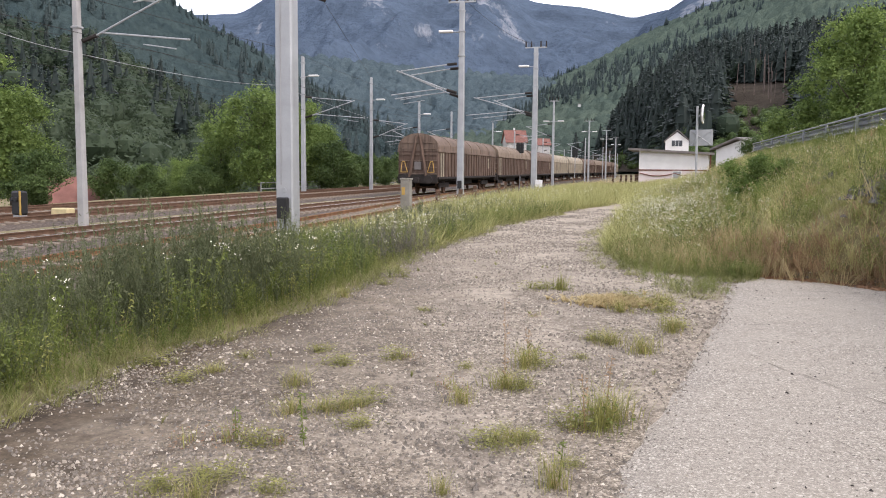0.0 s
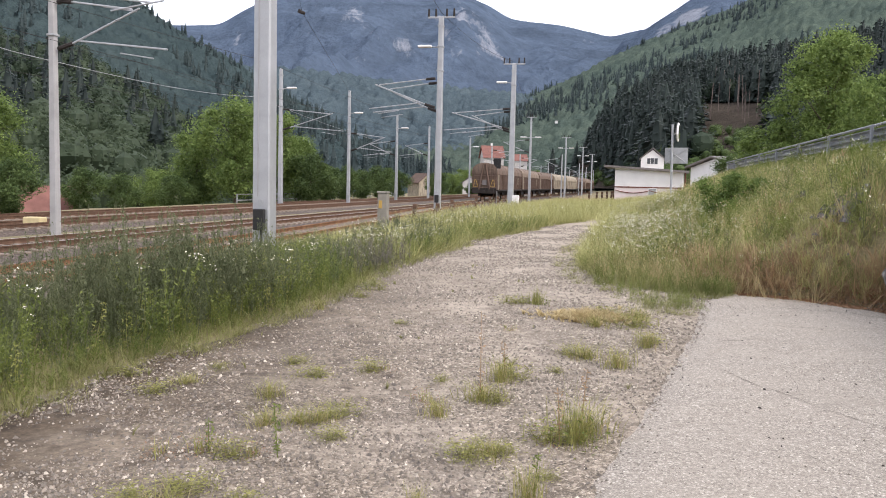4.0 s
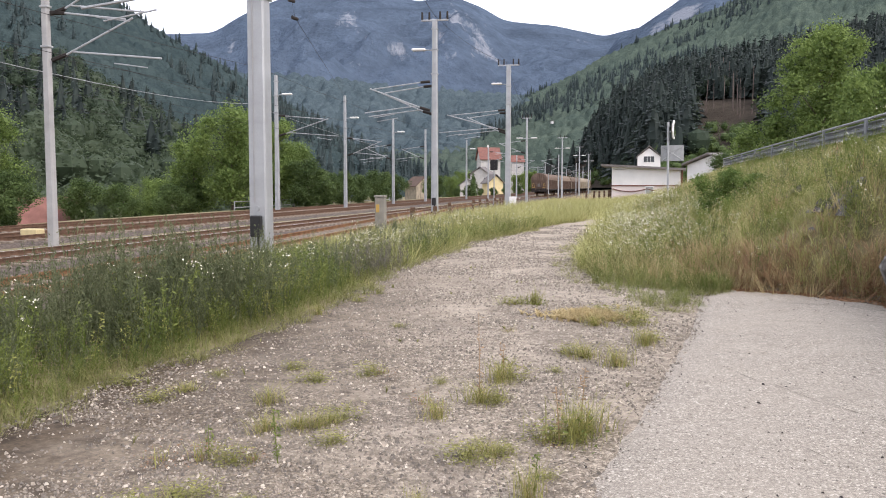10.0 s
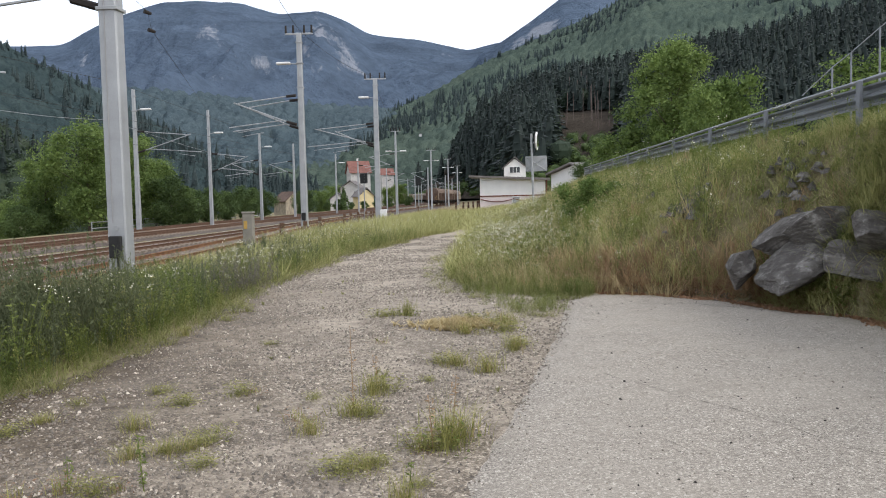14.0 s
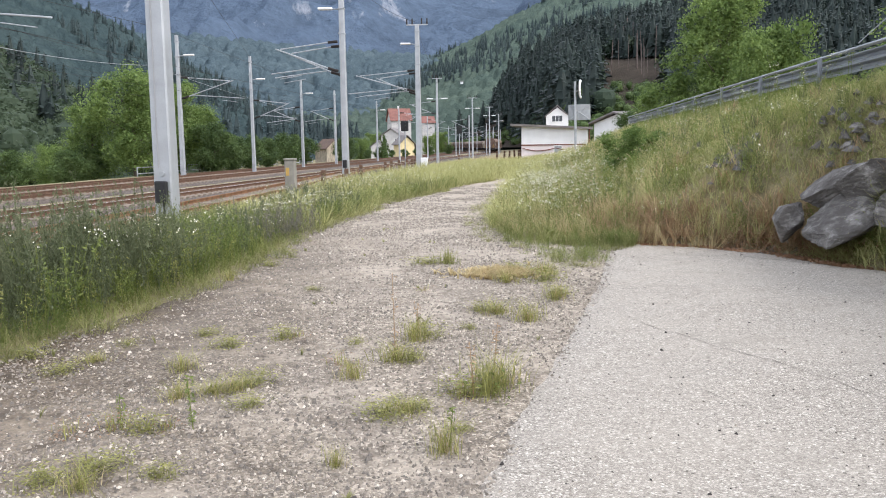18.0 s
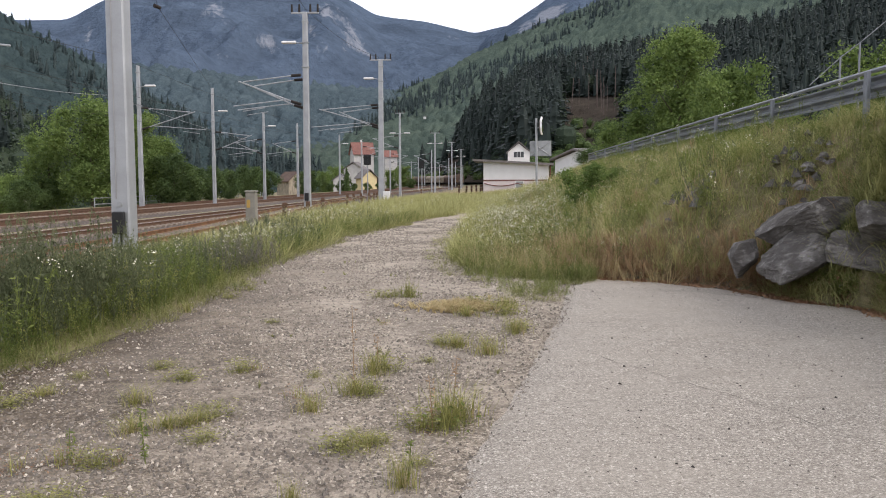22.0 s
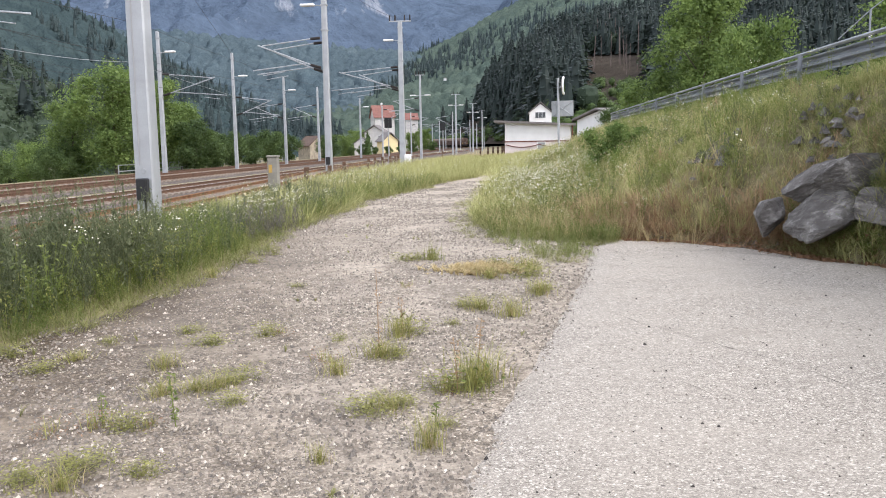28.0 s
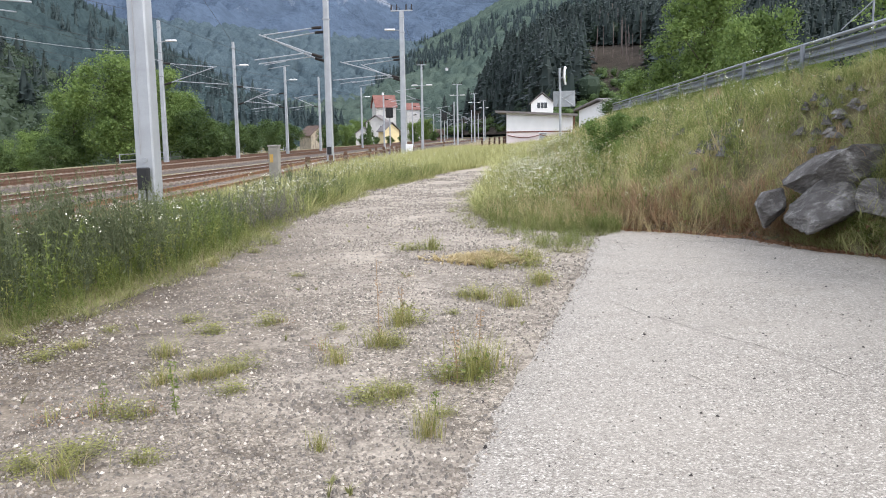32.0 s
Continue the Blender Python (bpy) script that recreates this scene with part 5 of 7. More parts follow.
def domes(x, y, cell, seed):
    """Rounded tree tops: 0..1 over a plan of scattered crowns about cell metres apart."""
    u, v = x / cell, y / cell
    i, j = np.floor(u), np.floor(v)
    best = np.full(x.shape, 9.0)
    size = np.zeros(x.shape)
    for di in (-1, 0, 1):
        for dj in (-1, 0, 1):
            a, b = i + di, j + dj
            h1 = np.modf(np.abs(np.sin(a * 127.1 + b * 311.7 + seed) * 43758.5453))[0]
            h2 = np.modf(np.abs(np.sin(a * 269.5 + b * 183.3 + seed) * 43758.5453))[0]
            d = np.hypot(u - a - h1, v - b - h2)
            near = d < best
            best = np.where(near, d, best)
            size = np.where(near, 0.55 + 0.6 * h2, size)
    return np.sqrt(np.clip(1 - (best / 0.85) ** 2, 0, 1)) * size


def hillside(name, ridge, near, far, foot, mat, label, rows=26, rough=0.05, cols=160, seed=1.0, bow=1.25, tree=0.0):
    """A slope that climbs from its foot to a ridge given by bearing and rise in degrees, with gullies and humps."""
    az0, az1 = ridge[0][0], ridge[-1][0]
    AZ = np.linspace(az0, az1, cols)
    EL = np.interp(AZ, [r[0] for r in ridge], [r[1] for r in ridge])
    EL = np.convolve(np.pad(EL, 2, mode="edge"), [0.15, 0.2, 0.3, 0.2, 0.15], "valid")
    U = np.linspace(0, 1.25, rows)
    if isinstance(near, tuple):
        near = np.interp(AZ, near[:3], near[3:])
    P = np.zeros((rows, cols, 3))
    for i, u in enumerate(U):
        d = near + (far - near) * u
        crest = EYE + far * np.tan(np.radians(EL))
        if u <= 1:
            z = foot + (crest - foot) * u ** bow
        else:
            z = crest - (u - 1) * (crest - foot) * 1.2
        x, y = d * np.sin(np.radians(AZ)), d * np.cos(np.radians(AZ))
        k = 6.0 / far
        ridges = sum((1 - 2 * np.abs(wave(x, y, k * f, seed + f))) / f ** 0.9 for f in (1, 2.1, 4.3, 8.7, 17))
        bumps = ridges * 0.6 * rough * (crest - foot) * min(1, 4 * u) * max(0.1, 1 - u ** 4)
        if tree:
            bumps = bumps + min(1, 10 * u) * domes(x, y, tree, seed) * tree * 1.5 + wave(x, y, 2.2 / tree, seed) * tree * 0.12
        P[i] = np.stack([x, y, z + bumps], 1)
    idx = np.arange(rows * cols).reshape(rows, cols)
    q = np.stack([idx[:-1, :-1], idx[:-1, 1:], idx[1:, 1:], idx[1:, :-1]], -1).reshape(-1, 4)
    ob = mesh_from(name, P.reshape(-1, 3), q, mat, None, True)
    return tagged(ob, label, "mountain" if far > 1500 else "hill", kind="structure"), P


def spots_on(P, n, rng, u0=0.0, u1=0.8, thin=None):
    """n places on a hillside's grid."""
    rows, cols = P.shape[:2]
    r = (u0 + (u1 - u0) * rng.uniform(size=n)) * (rows - 1)
    c = rng.uniform(size=n) * (cols - 1)
    i, j = np.minimum(r.astype(int), rows - 2), np.minimum(c.astype(int), cols - 2)
    a, b = (r - i)[:, None], (c - j)[:, None]
    v = P[i, j] * (1 - a) * (1 - b) + P[i + 1, j] * a * (1 - b) + P[i, j + 1] * (1 - a) * b + P[i + 1, j + 1] * a * b
    return v if thin is None else v[thin(v, rng)]


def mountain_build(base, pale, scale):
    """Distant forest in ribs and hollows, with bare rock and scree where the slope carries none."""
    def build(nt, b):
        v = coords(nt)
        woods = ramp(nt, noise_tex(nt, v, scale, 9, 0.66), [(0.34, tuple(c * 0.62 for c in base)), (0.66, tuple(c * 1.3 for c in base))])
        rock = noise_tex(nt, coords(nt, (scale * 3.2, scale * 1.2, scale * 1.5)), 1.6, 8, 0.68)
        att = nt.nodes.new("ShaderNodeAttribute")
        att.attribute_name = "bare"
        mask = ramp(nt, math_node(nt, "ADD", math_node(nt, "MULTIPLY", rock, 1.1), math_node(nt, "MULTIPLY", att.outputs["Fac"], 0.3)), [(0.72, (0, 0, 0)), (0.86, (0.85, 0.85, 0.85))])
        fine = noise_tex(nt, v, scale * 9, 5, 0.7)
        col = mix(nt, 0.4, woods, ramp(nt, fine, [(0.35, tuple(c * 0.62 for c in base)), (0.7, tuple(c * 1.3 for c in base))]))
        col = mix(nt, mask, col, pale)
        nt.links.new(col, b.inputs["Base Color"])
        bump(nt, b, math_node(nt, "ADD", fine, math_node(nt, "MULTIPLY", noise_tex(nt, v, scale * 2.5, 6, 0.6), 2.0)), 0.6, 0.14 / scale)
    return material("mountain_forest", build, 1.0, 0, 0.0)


def bare_rock(ob, P, patches):
    """Where rock lies bare: patches of bearing, rise, half length, half width, direction and strength, in degrees."""
    a = np.degrees(np.arctan2(P[..., 0], P[..., 1]))
    e = np.degrees(np.arctan2(P[..., 2] - EYE, np.hypot(P[..., 0], P[..., 1])))
    w = np.zeros(a.shape)
    for az, el, long, wide, turn, k in patches:
        c, s = math.cos(radians(turn)), math.sin(radians(turn))
        u, v = (a - az) * c + (e - el) * s, (e - el) * c - (a - az) * s
        w = np.maximum(w, k * np.exp(-(u / long) ** 2 - (v / wide) ** 2))
    ob.data.attributes.new("bare", "FLOAT", "POINT").data.foreach_set("value", w.ravel().astype(np.float32))


def canopy_build(dark, light, tree):
    """A closed canopy: tone differs from crown to crown, with leafy grain and relief."""
    def build(nt, b):
        v = coords(nt)
        vo = nt.nodes.new("ShaderNodeTexVoronoi")
        vo.inputs["Scale"].default_value = 0.8 / tree
        nt.links.new(v, vo.inputs["Vector"])
        sep = nt.nodes.new("ShaderNodeSeparateColor")
        nt.links.new(vo.outputs["Color"], sep.inputs[0])
        tone = ramp(nt, sep.outputs[0], [(0.0, dark), (1.0, light)])
        patch = ramp(nt, noise_tex(nt, v, 0.12 / tree, 4), [(0.35, dark), (0.65, light)])
        leaf = noise_tex(nt, v, 6.0 / tree, 5, 0.7)
        col = mix(nt, 0.5, tone, patch)
        col = mix(nt, 0.4, col, ramp(nt, leaf, [(0.35, tuple(c * 0.45 for c in dark)), (0.68, tuple(c * 1.25 for c in light))]))
        nt.links.new(col, b.inputs["Base Color"])
        bump(nt, b, leaf, 0.7, 0.2 * tree)
    return material("forest_canopy", build, 1.0, 0, 0.0)


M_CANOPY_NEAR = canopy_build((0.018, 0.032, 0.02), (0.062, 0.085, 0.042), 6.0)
# haze is put into these three canopy colours: paler and bluer further off
M_HAZY_CANOPY_LEFT = canopy_build((0.026, 0.042, 0.047), (0.066, 0.09, 0.086), 7.0)
M_HAZY_CANOPY_MID = canopy_build((0.046, 0.068, 0.062), (0.104, 0.134, 0.102), 8.0)
M_HAZY_CANOPY_FAR = canopy_build((0.05, 0.073, 0.088), (0.105, 0.138, 0.148), 14.0)
# mountain woods and rock carry the blue-grey of distance haze in their base colour
M_HAZY_MOUNTAIN = mountain_build((0.086, 0.115, 0.158), (0.26, 0.278, 0.31), 0.004)
M_FLOOR = mountain_build((0.066, 0.056, 0.045), (0.115, 0.09, 0.073), 0.05)

FAR_RIDGE = [(-40, 12.0), (-30, 11.0), (-22, 9.6), (-16.9, 9.5), (-13.4, 9.8), (-11.5, 11.0), (-9.45, 12.0), (-7.7, 12.6), (-5.2, 13.0), (-2.65, 12.85), (-0.07, 12.15), (2.56, 12.4),
             (4.1, 11.9), (5.97, 10.8), (9.0, 10.6), (12.5, 9.75), (14.8, 10.3), (17, 10.0), (30, 9.0), (60, 8)]
MOUNT, P_MOUNT = hillside("mountain_backdrop", FAR_RIDGE, 1500, 3600, -5, M_HAZY_MOUNTAIN, "hazy blue mountain with pale rock faces and screes", 130, 0.15, 420, 1.0, 1.15)
_, P_BACK = hillside("forest_ridge_backdrop", [(-30, 8), (-20, 7.4), (-12, 6.9), (-6, 6.6), (0, 6.0), (5, 5.6), (10, 5.4), (16, 6)], 700, 1500, -4, M_HAZY_CANOPY_FAR, "haze-blue forested foothill below the mountain", 130, 0.08, 360, 7.0, 1.15, 14.0)
PEAK, P_PEAK = hillside("mountain_shoulder", [(11, 7.0), (13.5, 9.7), (14.8, 10.35), (16.7, 11.5), (18.9, 13.0), (20.8, 13.3), (22.6, 12.7), (25, 11), (32, 10)], 1400, 3000, -5, M_HAZY_MOUNTAIN, "hazy blue mountain peak with a pale quarry scar", 90, 0.05, 240, 4.0, 1.1)
_, P_MID = hillside("wooded_hill_side", [(-12, 0.5), (-4, 2.4), (3, 3.4), (7.4, 5.7), (9.8, 6.7), (12.5, 8.15), (17.4, 10.2), (21.2, 11.5), (24.1, 13.0), (28.2, 13.4), (32, 13.6), (37, 13.7), (46, 14)], 480, 1500, -3, M_HAZY_CANOPY_MID, "green wooded hillside beyond the station", 190, 0.05, 440, 2.0, 1.1, 8.0)
_, P_LEFT2 = hillside("wooded_hill_far_side", [(-36, 16.5), (-26, 14.5), (-22.7, 13.0), (-19.3, 11.0), (-17.5, 9.8), (-15.4, 8.6), (-12.9, 7.4), (-11.5, 6.6), (-8.6, 4.9), (-5.5, 3.3), (-1.7, 1.8), (2, 0.6)], 330, 1050, -8, M_HAZY_CANOPY_LEFT, "dark wooded hillside across the valley", 170, 0.05, 420, 3.0, 1.15, 7.0)
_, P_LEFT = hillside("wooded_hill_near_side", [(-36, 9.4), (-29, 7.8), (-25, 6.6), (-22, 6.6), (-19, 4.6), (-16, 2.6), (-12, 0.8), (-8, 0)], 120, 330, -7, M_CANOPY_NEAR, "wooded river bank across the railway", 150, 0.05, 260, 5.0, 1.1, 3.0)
_, P_CON = hillside("spruce_hill_side", [(8.8, 0.6), (10.5, 1.6), (11.7, 2.8), (12.8, 4.7), (15.5, 6.2), (19.3, 7.2), (24.8, 8.0), (28.3, 8.6), (32.6, 9.0), (36.9, 9.8), (46, 10.8)], (8.8, 13.0, 16.0, 500, 430, 235), 560, 1.0, M_FLOOR, "steep slope under dark spruce forest", 26, 0.03, 140, 6.0, 1.0)

bare_rock(MOUNT, P_MOUNT, ((4.0, 10.0, 2.0, 0.75, -55, 1.0), (5.3, 8.4, 1.1, 0.16, -50, 0.95), (2.6, 11.2, 1.2, 0.5, -70, 0.8), (1.4, 10.2, 1.4, 0.25, -60, 0.75), (2.6, 8.6, 1.2, 0.14, -55, 0.8),
                           (-1.6, 9.3, 0.8, 0.55, 0, 0.85), (-4.6, 10.9, 0.9, 0.7, -30, 0.8), (-3.2, 9.7, 0.6, 0.4, -50, 0.7), (-5.5, 6.5, 1.2, 0.35, 10, 0.85), (-12.3, 9.0, 0.8, 0.3, 80, 0.7)))
bare_rock(PEAK, P_PEAK, ((17.5, 11.0, 1.2, 0.5, 20, 1.5), (15.8, 10.0, 1.4, 0.45, 40, 1.1), (14.6, 9.1, 1.0, 0.3, 60, 0.9)))


def bearing(v):
    return np.degrees(np.arctan2(v[:, 0], v[:, 1]))


rng = np.random.default_rng(11)
SPRUCES = [conifer(rng) for _ in range(6)]
MID_CROWNS = [far_crown(rng, 90, 0.07, 6, 4) for _ in range(6)]
RIVER_CROWNS = [far_crown(rng, 190, 0.058, 7, 5) for _ in range(6)]


def woods(name, templates, spots, size, mat, label, wide=1.0, seed=2, soft=False):
    r = np.random.default_rng(seed)
    n = len(spots)
    h = r.uniform(*size, n)
    v, f, i = scatter(templates, spots - np.array([0, 0, 0.6]), r.uniform(0, 6.28, n), h, r, 0.02, h * r.uniform(0.8, 1.25, n) * wide)
    return tagged(mesh_from(name, v, f, mat, i, soft), label, "forest", kind="stuff")


def not_clearing(v, r):
    a, d = bearing(v), np.hypot(v[:, 0], v[:, 1])
    el = np.degrees(np.arctan2(v[:, 2] - EYE, d))
    bare = (a > 18.3) & (a < 22.8) & (el < 5.6)
    return ((a > 11.6) | (r.uniform(size=len(v)) < 0.12)) & ~(bare & (r.uniform(size=len(v)) < 0.99)) & ~((el < 2.2) & (r.uniform(size=len(v)) < 0.75))


woods("spruce_forest", SPRUCES, spots_on(P_CON, 3900, rng, 0.06, 0.84, not_clearing), (10, 20), M_CONIFER, "dense dark green spruce forest on the slope", 1.6)
woods("mixed_trees", RIVER_CROWNS, spots_on(P_CON, 520, rng, 0.02, 0.8, lambda v, r: not_clearing(v, r) & (bearing(v) < 36)), (6, 12), M_FOREST, "broad-leaved trees among the dark spruces", 1.1, 14)
woods("slope_bushes", RIVER_CROWNS, spots_on(P_CON, 760, rng, 0.0, 0.22), (2, 5), M_LEAF_DARK, "green bushes along the foot of the forest", 1.4, 8)
# the clearing, with bare trunks left standing
_q = spots_on(P_CON, 260, rng, 0.25, 0.62, lambda v, r: (bearing(v) > 18.8) & (r.uniform(size=len(v)) < 0.8) & (bearing(v) < 22.0))
_t = np.array([(-0.012, 0, 0), (0.012, 0, 0), (0.007, 0, 1), (-0.007, 0, 1), (0, -0.012, 0), (0, 0.012, 0), (0, 0.007, 1), (0, -0.007, 1)])
_f = np.array([(0, 1, 2, 3), (4, 5, 6, 7)])
M_TRUNK = plain("pale_spruce_trunks", (0.19, 0.15, 0.13), 0.3, 0.2, 0.95)
woods("bare_trunks", [(_t, _f, np.zeros(2, int))], _q, (11, 17), M_TRUNK, "bare reddish trunks at the edge of a forest clearing", 1.0, 9)
# crowns of the woods on the other slopes
# needle green lifted and blued here to paint haze over the far slopes
M_HAZY_SPRUCE = leafy("hazed_spruce", (0.045, 0.066, 0.068), (0.07, 0.095, 0.09), 0.008, trans=0.3, island=0.12)
woods("river_bank_trees", RIVER_CROWNS, spots_on(P_LEFT, 1250, rng, 0.02, 0.8, lambda v, r: bearing(v) > -33), (4, 8.5), M_FOREST, "mixed green trees on the river bank", 1.1, 15)
woods("river_bank_spruces", SPRUCES, spots_on(P_LEFT, 170, rng, 0.2, 0.8, lambda v, r: bearing(v) > -33), (8, 14), M_CONIFER, "dark spruces among the trees on the river bank", 1.3, 16)
woods("valley_side_spruces", SPRUCES, spots_on(P_LEFT2, 1300, rng, 0.05, 0.8, lambda v, r: (bearing(v) > -33) & (wave(v[:, 0], v[:, 1], 0.006, 3.0) > -0.1)), (8, 15), M_HAZY_SPRUCE, "spruces in the wood across the valley", 1.3, 18)
woods("hillside_spruces", SPRUCES, spots_on(P_MID, 3600, rng, 0.2, 0.8, lambda v, r: (bearing(v) > 4) & (bearing(v) < 40) & (wave(v[:, 0], v[:, 1], 0.005, 6.0) > -0.1) & (v[:, 2] > 5.5 * (bearing(v) - 12))), (8, 15), M_HAZY_SPRUCE, "spruces on the upper hillside", 1.3, 20)

# ---- trees ----
def tree(name, h, crown_w, seed, label, mat, n=16000, leaf=0.12, low=0.12, lumps=30, trunk=0.2):
    """A broad-leaved tree: tapered trunk, limbs, and a crown of leafy boughs round the limbs' ends with gaps between them."""
    r = np.random.default_rng(seed)
    g = empty(name, Matrix())
    tagged(g, label, "tree", group="trees by the railway")
    bm = bmesh.new()
    rod(bm, (0, 0, -0.8), (0.1, 0, h * 0.45), trunk, trunk * 0.55, 9)
    rod(bm, (0.1, 0, h * 0.44), (0, 0.1, h * 0.8), trunk * 0.55, trunk * 0.15, 7)
    centres = []
    for k in range(lumps):
        t = low + (0.95 - low) * (k + 0.5) / lumps
        a = k * 2.4 + r.uniform(-0.6, 0.6)
        prof = math.sin(math.pi * min(0.97, max(0.1, (t - low * 0.6) / (1.05 - low * 0.6)))) ** 0.6
        rad = crown_w / 2 * prof * (r.uniform(0.5, 0.92) if k % 3 else r.uniform(0.0, 0.35))
        c = (rad * math.cos(a), rad * math.sin(a), h * t)
        centres.append((c, crown_w * r.uniform(0.11, 0.2) * (0.7 + 0.5 * prof)))
        z = h * max(0.12, t - 0.22)
        if k % 2:
            rod(bm, (0.05, 0.02, min(z, h * 0.78)), c, trunk * 0.25, trunk * 0.06, 5)
    part("trunk", bm, M_BARK, g)
    m = n // lumps
    outer, inner = [], []
    for c, q in centres:
        d = r.normal(size=(m, 3))
        d /= np.linalg.norm(d, axis=1)[:, None]
        uneven = 1 + 0.22 * np.sin(5 * d[:, :1] + 3 * d[:, 1:2] + c[2]) + 0.14 * np.sin(9 * d[:, 2:] + 7 * d[:, :1])
        outer.append(np.array(c) + d * q * r.uniform(0.72, 1.08, (m, 1)) * uneven * np.array([1, 1, 0.78]))
        inner.append(np.array(c) + d[:m // 5] * q * r.uniform(0.2, 0.65, (m // 5, 1)))
    v, f, _ = joined(leaf_quads(r, np.concatenate(outer), leaf, 0.25, 0, 1.5), leaf_quads(r, np.concatenate(inner), leaf * 2.6, 0.25, 0, 1.2))
    ob = mesh_from("crown", v, f, mat)
    ob.parent = g
    return g


def at_ground(az, d, dz=0.0):
    p = polar(az, d)
    p.z = float(height(p.x, p.y)) + dz
    return p


T_BROAD = tree("tree", 9.0, 8.5, 21, "leafy green broad-leaved tree beside the railway", M_LEAF)
T_TALL = tree("tree", 10.5, 6.5, 22, "tall light green broad-leaved tree above the road", M_LEAF, 18000, 0.12)
T_BUSH = tree("bush", 4.2, 5.6, 23, "dense rounded green bush", M_LEAF, 9000, 0.1, 0.1, 22, 0.09)
T_DARK = tree("bush", 4.4, 5.2, 24, "dark green leafy bush beside the tracks", M_LEAF_DARK, 8500, 0.11, 0.1, 22, 0.09)
T_BROAD.matrix_world = place(at_ground(-12.4, 76, 0), 20)
T_TALL.matrix_world = place(at_ground(26.0, 62, -0.5), 0)
T_BUSH.matrix_world = place(at_ground(29.4, 52, 0), 40) @ Matrix.Diagonal((1.02, 1.02, 1.36, 1))
T_DARK.matrix_world = place(at_ground(-7.5, 80, 0), 10)
for az, d, k in ((-14.8, 80, 0.8), (-10.0, 82, 0.95), (-8.4, 86, 0.72), (-27.3, 52, 0.72), (-30, 50, 0.9), (-17.5, 90, 0.6), (27.5, 66, 0.75), (3.1, 300, 1.1), (-2.5, 200, 0.85), (6.9, 330, 0.95), (7.7, 340, 1.0), (2.2, 280, 0.9), (4.0, 340, 0.9)):
    copy_thing(T_BROAD, place(at_ground(az, d), az * 37) @ Matrix.Scale(k, 4))
for az, d, k in ((23.5, 63, 1.05), (31.8, 54, 0.9), (38.4, 30, 0.8), (35.6, 36, 0.4)):
    copy_to(T_BUSH, place(at_ground(az, d), az * 53) @ Matrix.Scale(k, 4))
for az, d, k in ((-16.5, 72, 0.6), (-15.6, 78, 0.8), (-6.4, 84, 0.75), (-5.2, 92, 0.8), (-4.0, 100, 0.75), (-2.8, 110, 0.9), (-1.6, 120, 0.8), (0.9, 132, 0.5), (1.3, 150, 0.9), (-26, 44, 0.6), (-21.8, 60, 0.6), (-19.5, 66, 0.6), (2.7, 178, 0.4), (4.3, 180, 0.36), (5.2, 176, 0.4), (6.1, 185, 0.42), (6.9, 200, 0.5), (8.2, 240, 0.6), (22.6, 75, 0.9), (20.8, 90, 0.8), (23.6, 66, 0.7), (18.6, 110, 0.8), (17.2, 120, 0.7), (3.4, 170, 0.5)):
    copy_thing(T_DARK, place(at_ground(az, d), az * 71) @ Matrix.Scale(k, 4))
# a conical dark tree before the yellow house
woods_cone = np.random.default_rng(5)
_v, _f, _i = conifer(woods_cone, 160, 9)
cone = mesh_from("cone_tree", _v * np.array([7.5, 7.5, 5.2]), _f, M_LEAF_DARK)
cone.matrix_world = place(at_ground(3.85, 168, -0.3))
tagged(cone, "dark conical evergreen before the houses", "tree", group="trees by the railway")

# ---- boulders ----
BOULDERS = ((6.72, 10.15, 1.0, 0.54, 0.42, 0.3, -36, -35), (7.02, 9.58, 1.1, 0.66, 0.46, 0.36, -14, -30), (6.54, 9.66, 0.6, 0.6, 0.4, 0.29, -20, -38), (6.16, 10.43, 0.57, 0.27, 0.26, 0.25, -10, 10),
            (6.98, 8.85, 1.05, 0.36, 0.36, 0.32, 5, -20), (7.05, 9.95, 0.75, 0.42, 0.42, 0.36, 0, 30), (7.3, 8.4, 1.3, 0.45, 0.4, 0.4, 14, 60), (7.0, 8.98, 0.66, 0.36, 0.36, 0.3, 6, 15))
for k, (x, y, z, a, b, c, tilt, spin) in enumerate(BOULDERS):
    boulder((x, y, z), (a, b, c), 30 + k, (8, tilt, spin))

# ---- rusty stubs along the siding ----
def stub():
    g = empty("rail_stub", Matrix())
    tagged(g, "short rusty upright stub of rail in the grass", "post", group="rusty stubs along the path")
    bm = bmesh.new()
    box(bm, 0.2, 0.05, 1.15, 0, -0.07, 0.45, 0.006)
    box(bm, 0.05, 0.16, 1.15, 0, 0, 0.45, 0.006)
    box(bm, 0.14, 0.05, 1.15, 0, 0.08, 0.45, 0.006)
    part("stub", bm, M_RUST, g)
    bm = bmesh.new()
    box(bm, 0.2, 0.06, 0.1, 0, -0.07, 0.72)
    part("plate", bm, M_SLEEPER, g)
    return g


STUB = stub()
STUBS = [(-0.26, 40.4), (0.91, 42.5), (2.08, 52.4), (4.16, 61.6), (5.04, 66.6), (6.0, 70.4), (6.8, 72.5), (7.4, 74.7), (8.0, 77.1), (14.4, 92), (18.4, 90.5), (18.9, 89), (19.6, 89.5), (20.3, 90), (20.9, 90.6), (21.4, 91.6)]
for k, (x, y) in enumerate(STUBS):
    m = place((x, y, float(height(x, y)) + 0.05), HEAD + random.uniform(-12, 12), random.uniform(-5, 5), random.uniform(-5, 5))
    if k == 0:
        STUB.matrix_world = m
    else:
        copy_thing(STUB, m)

# ---- weeds, grass and flowers ----
rg = np.random.default_rng(77)


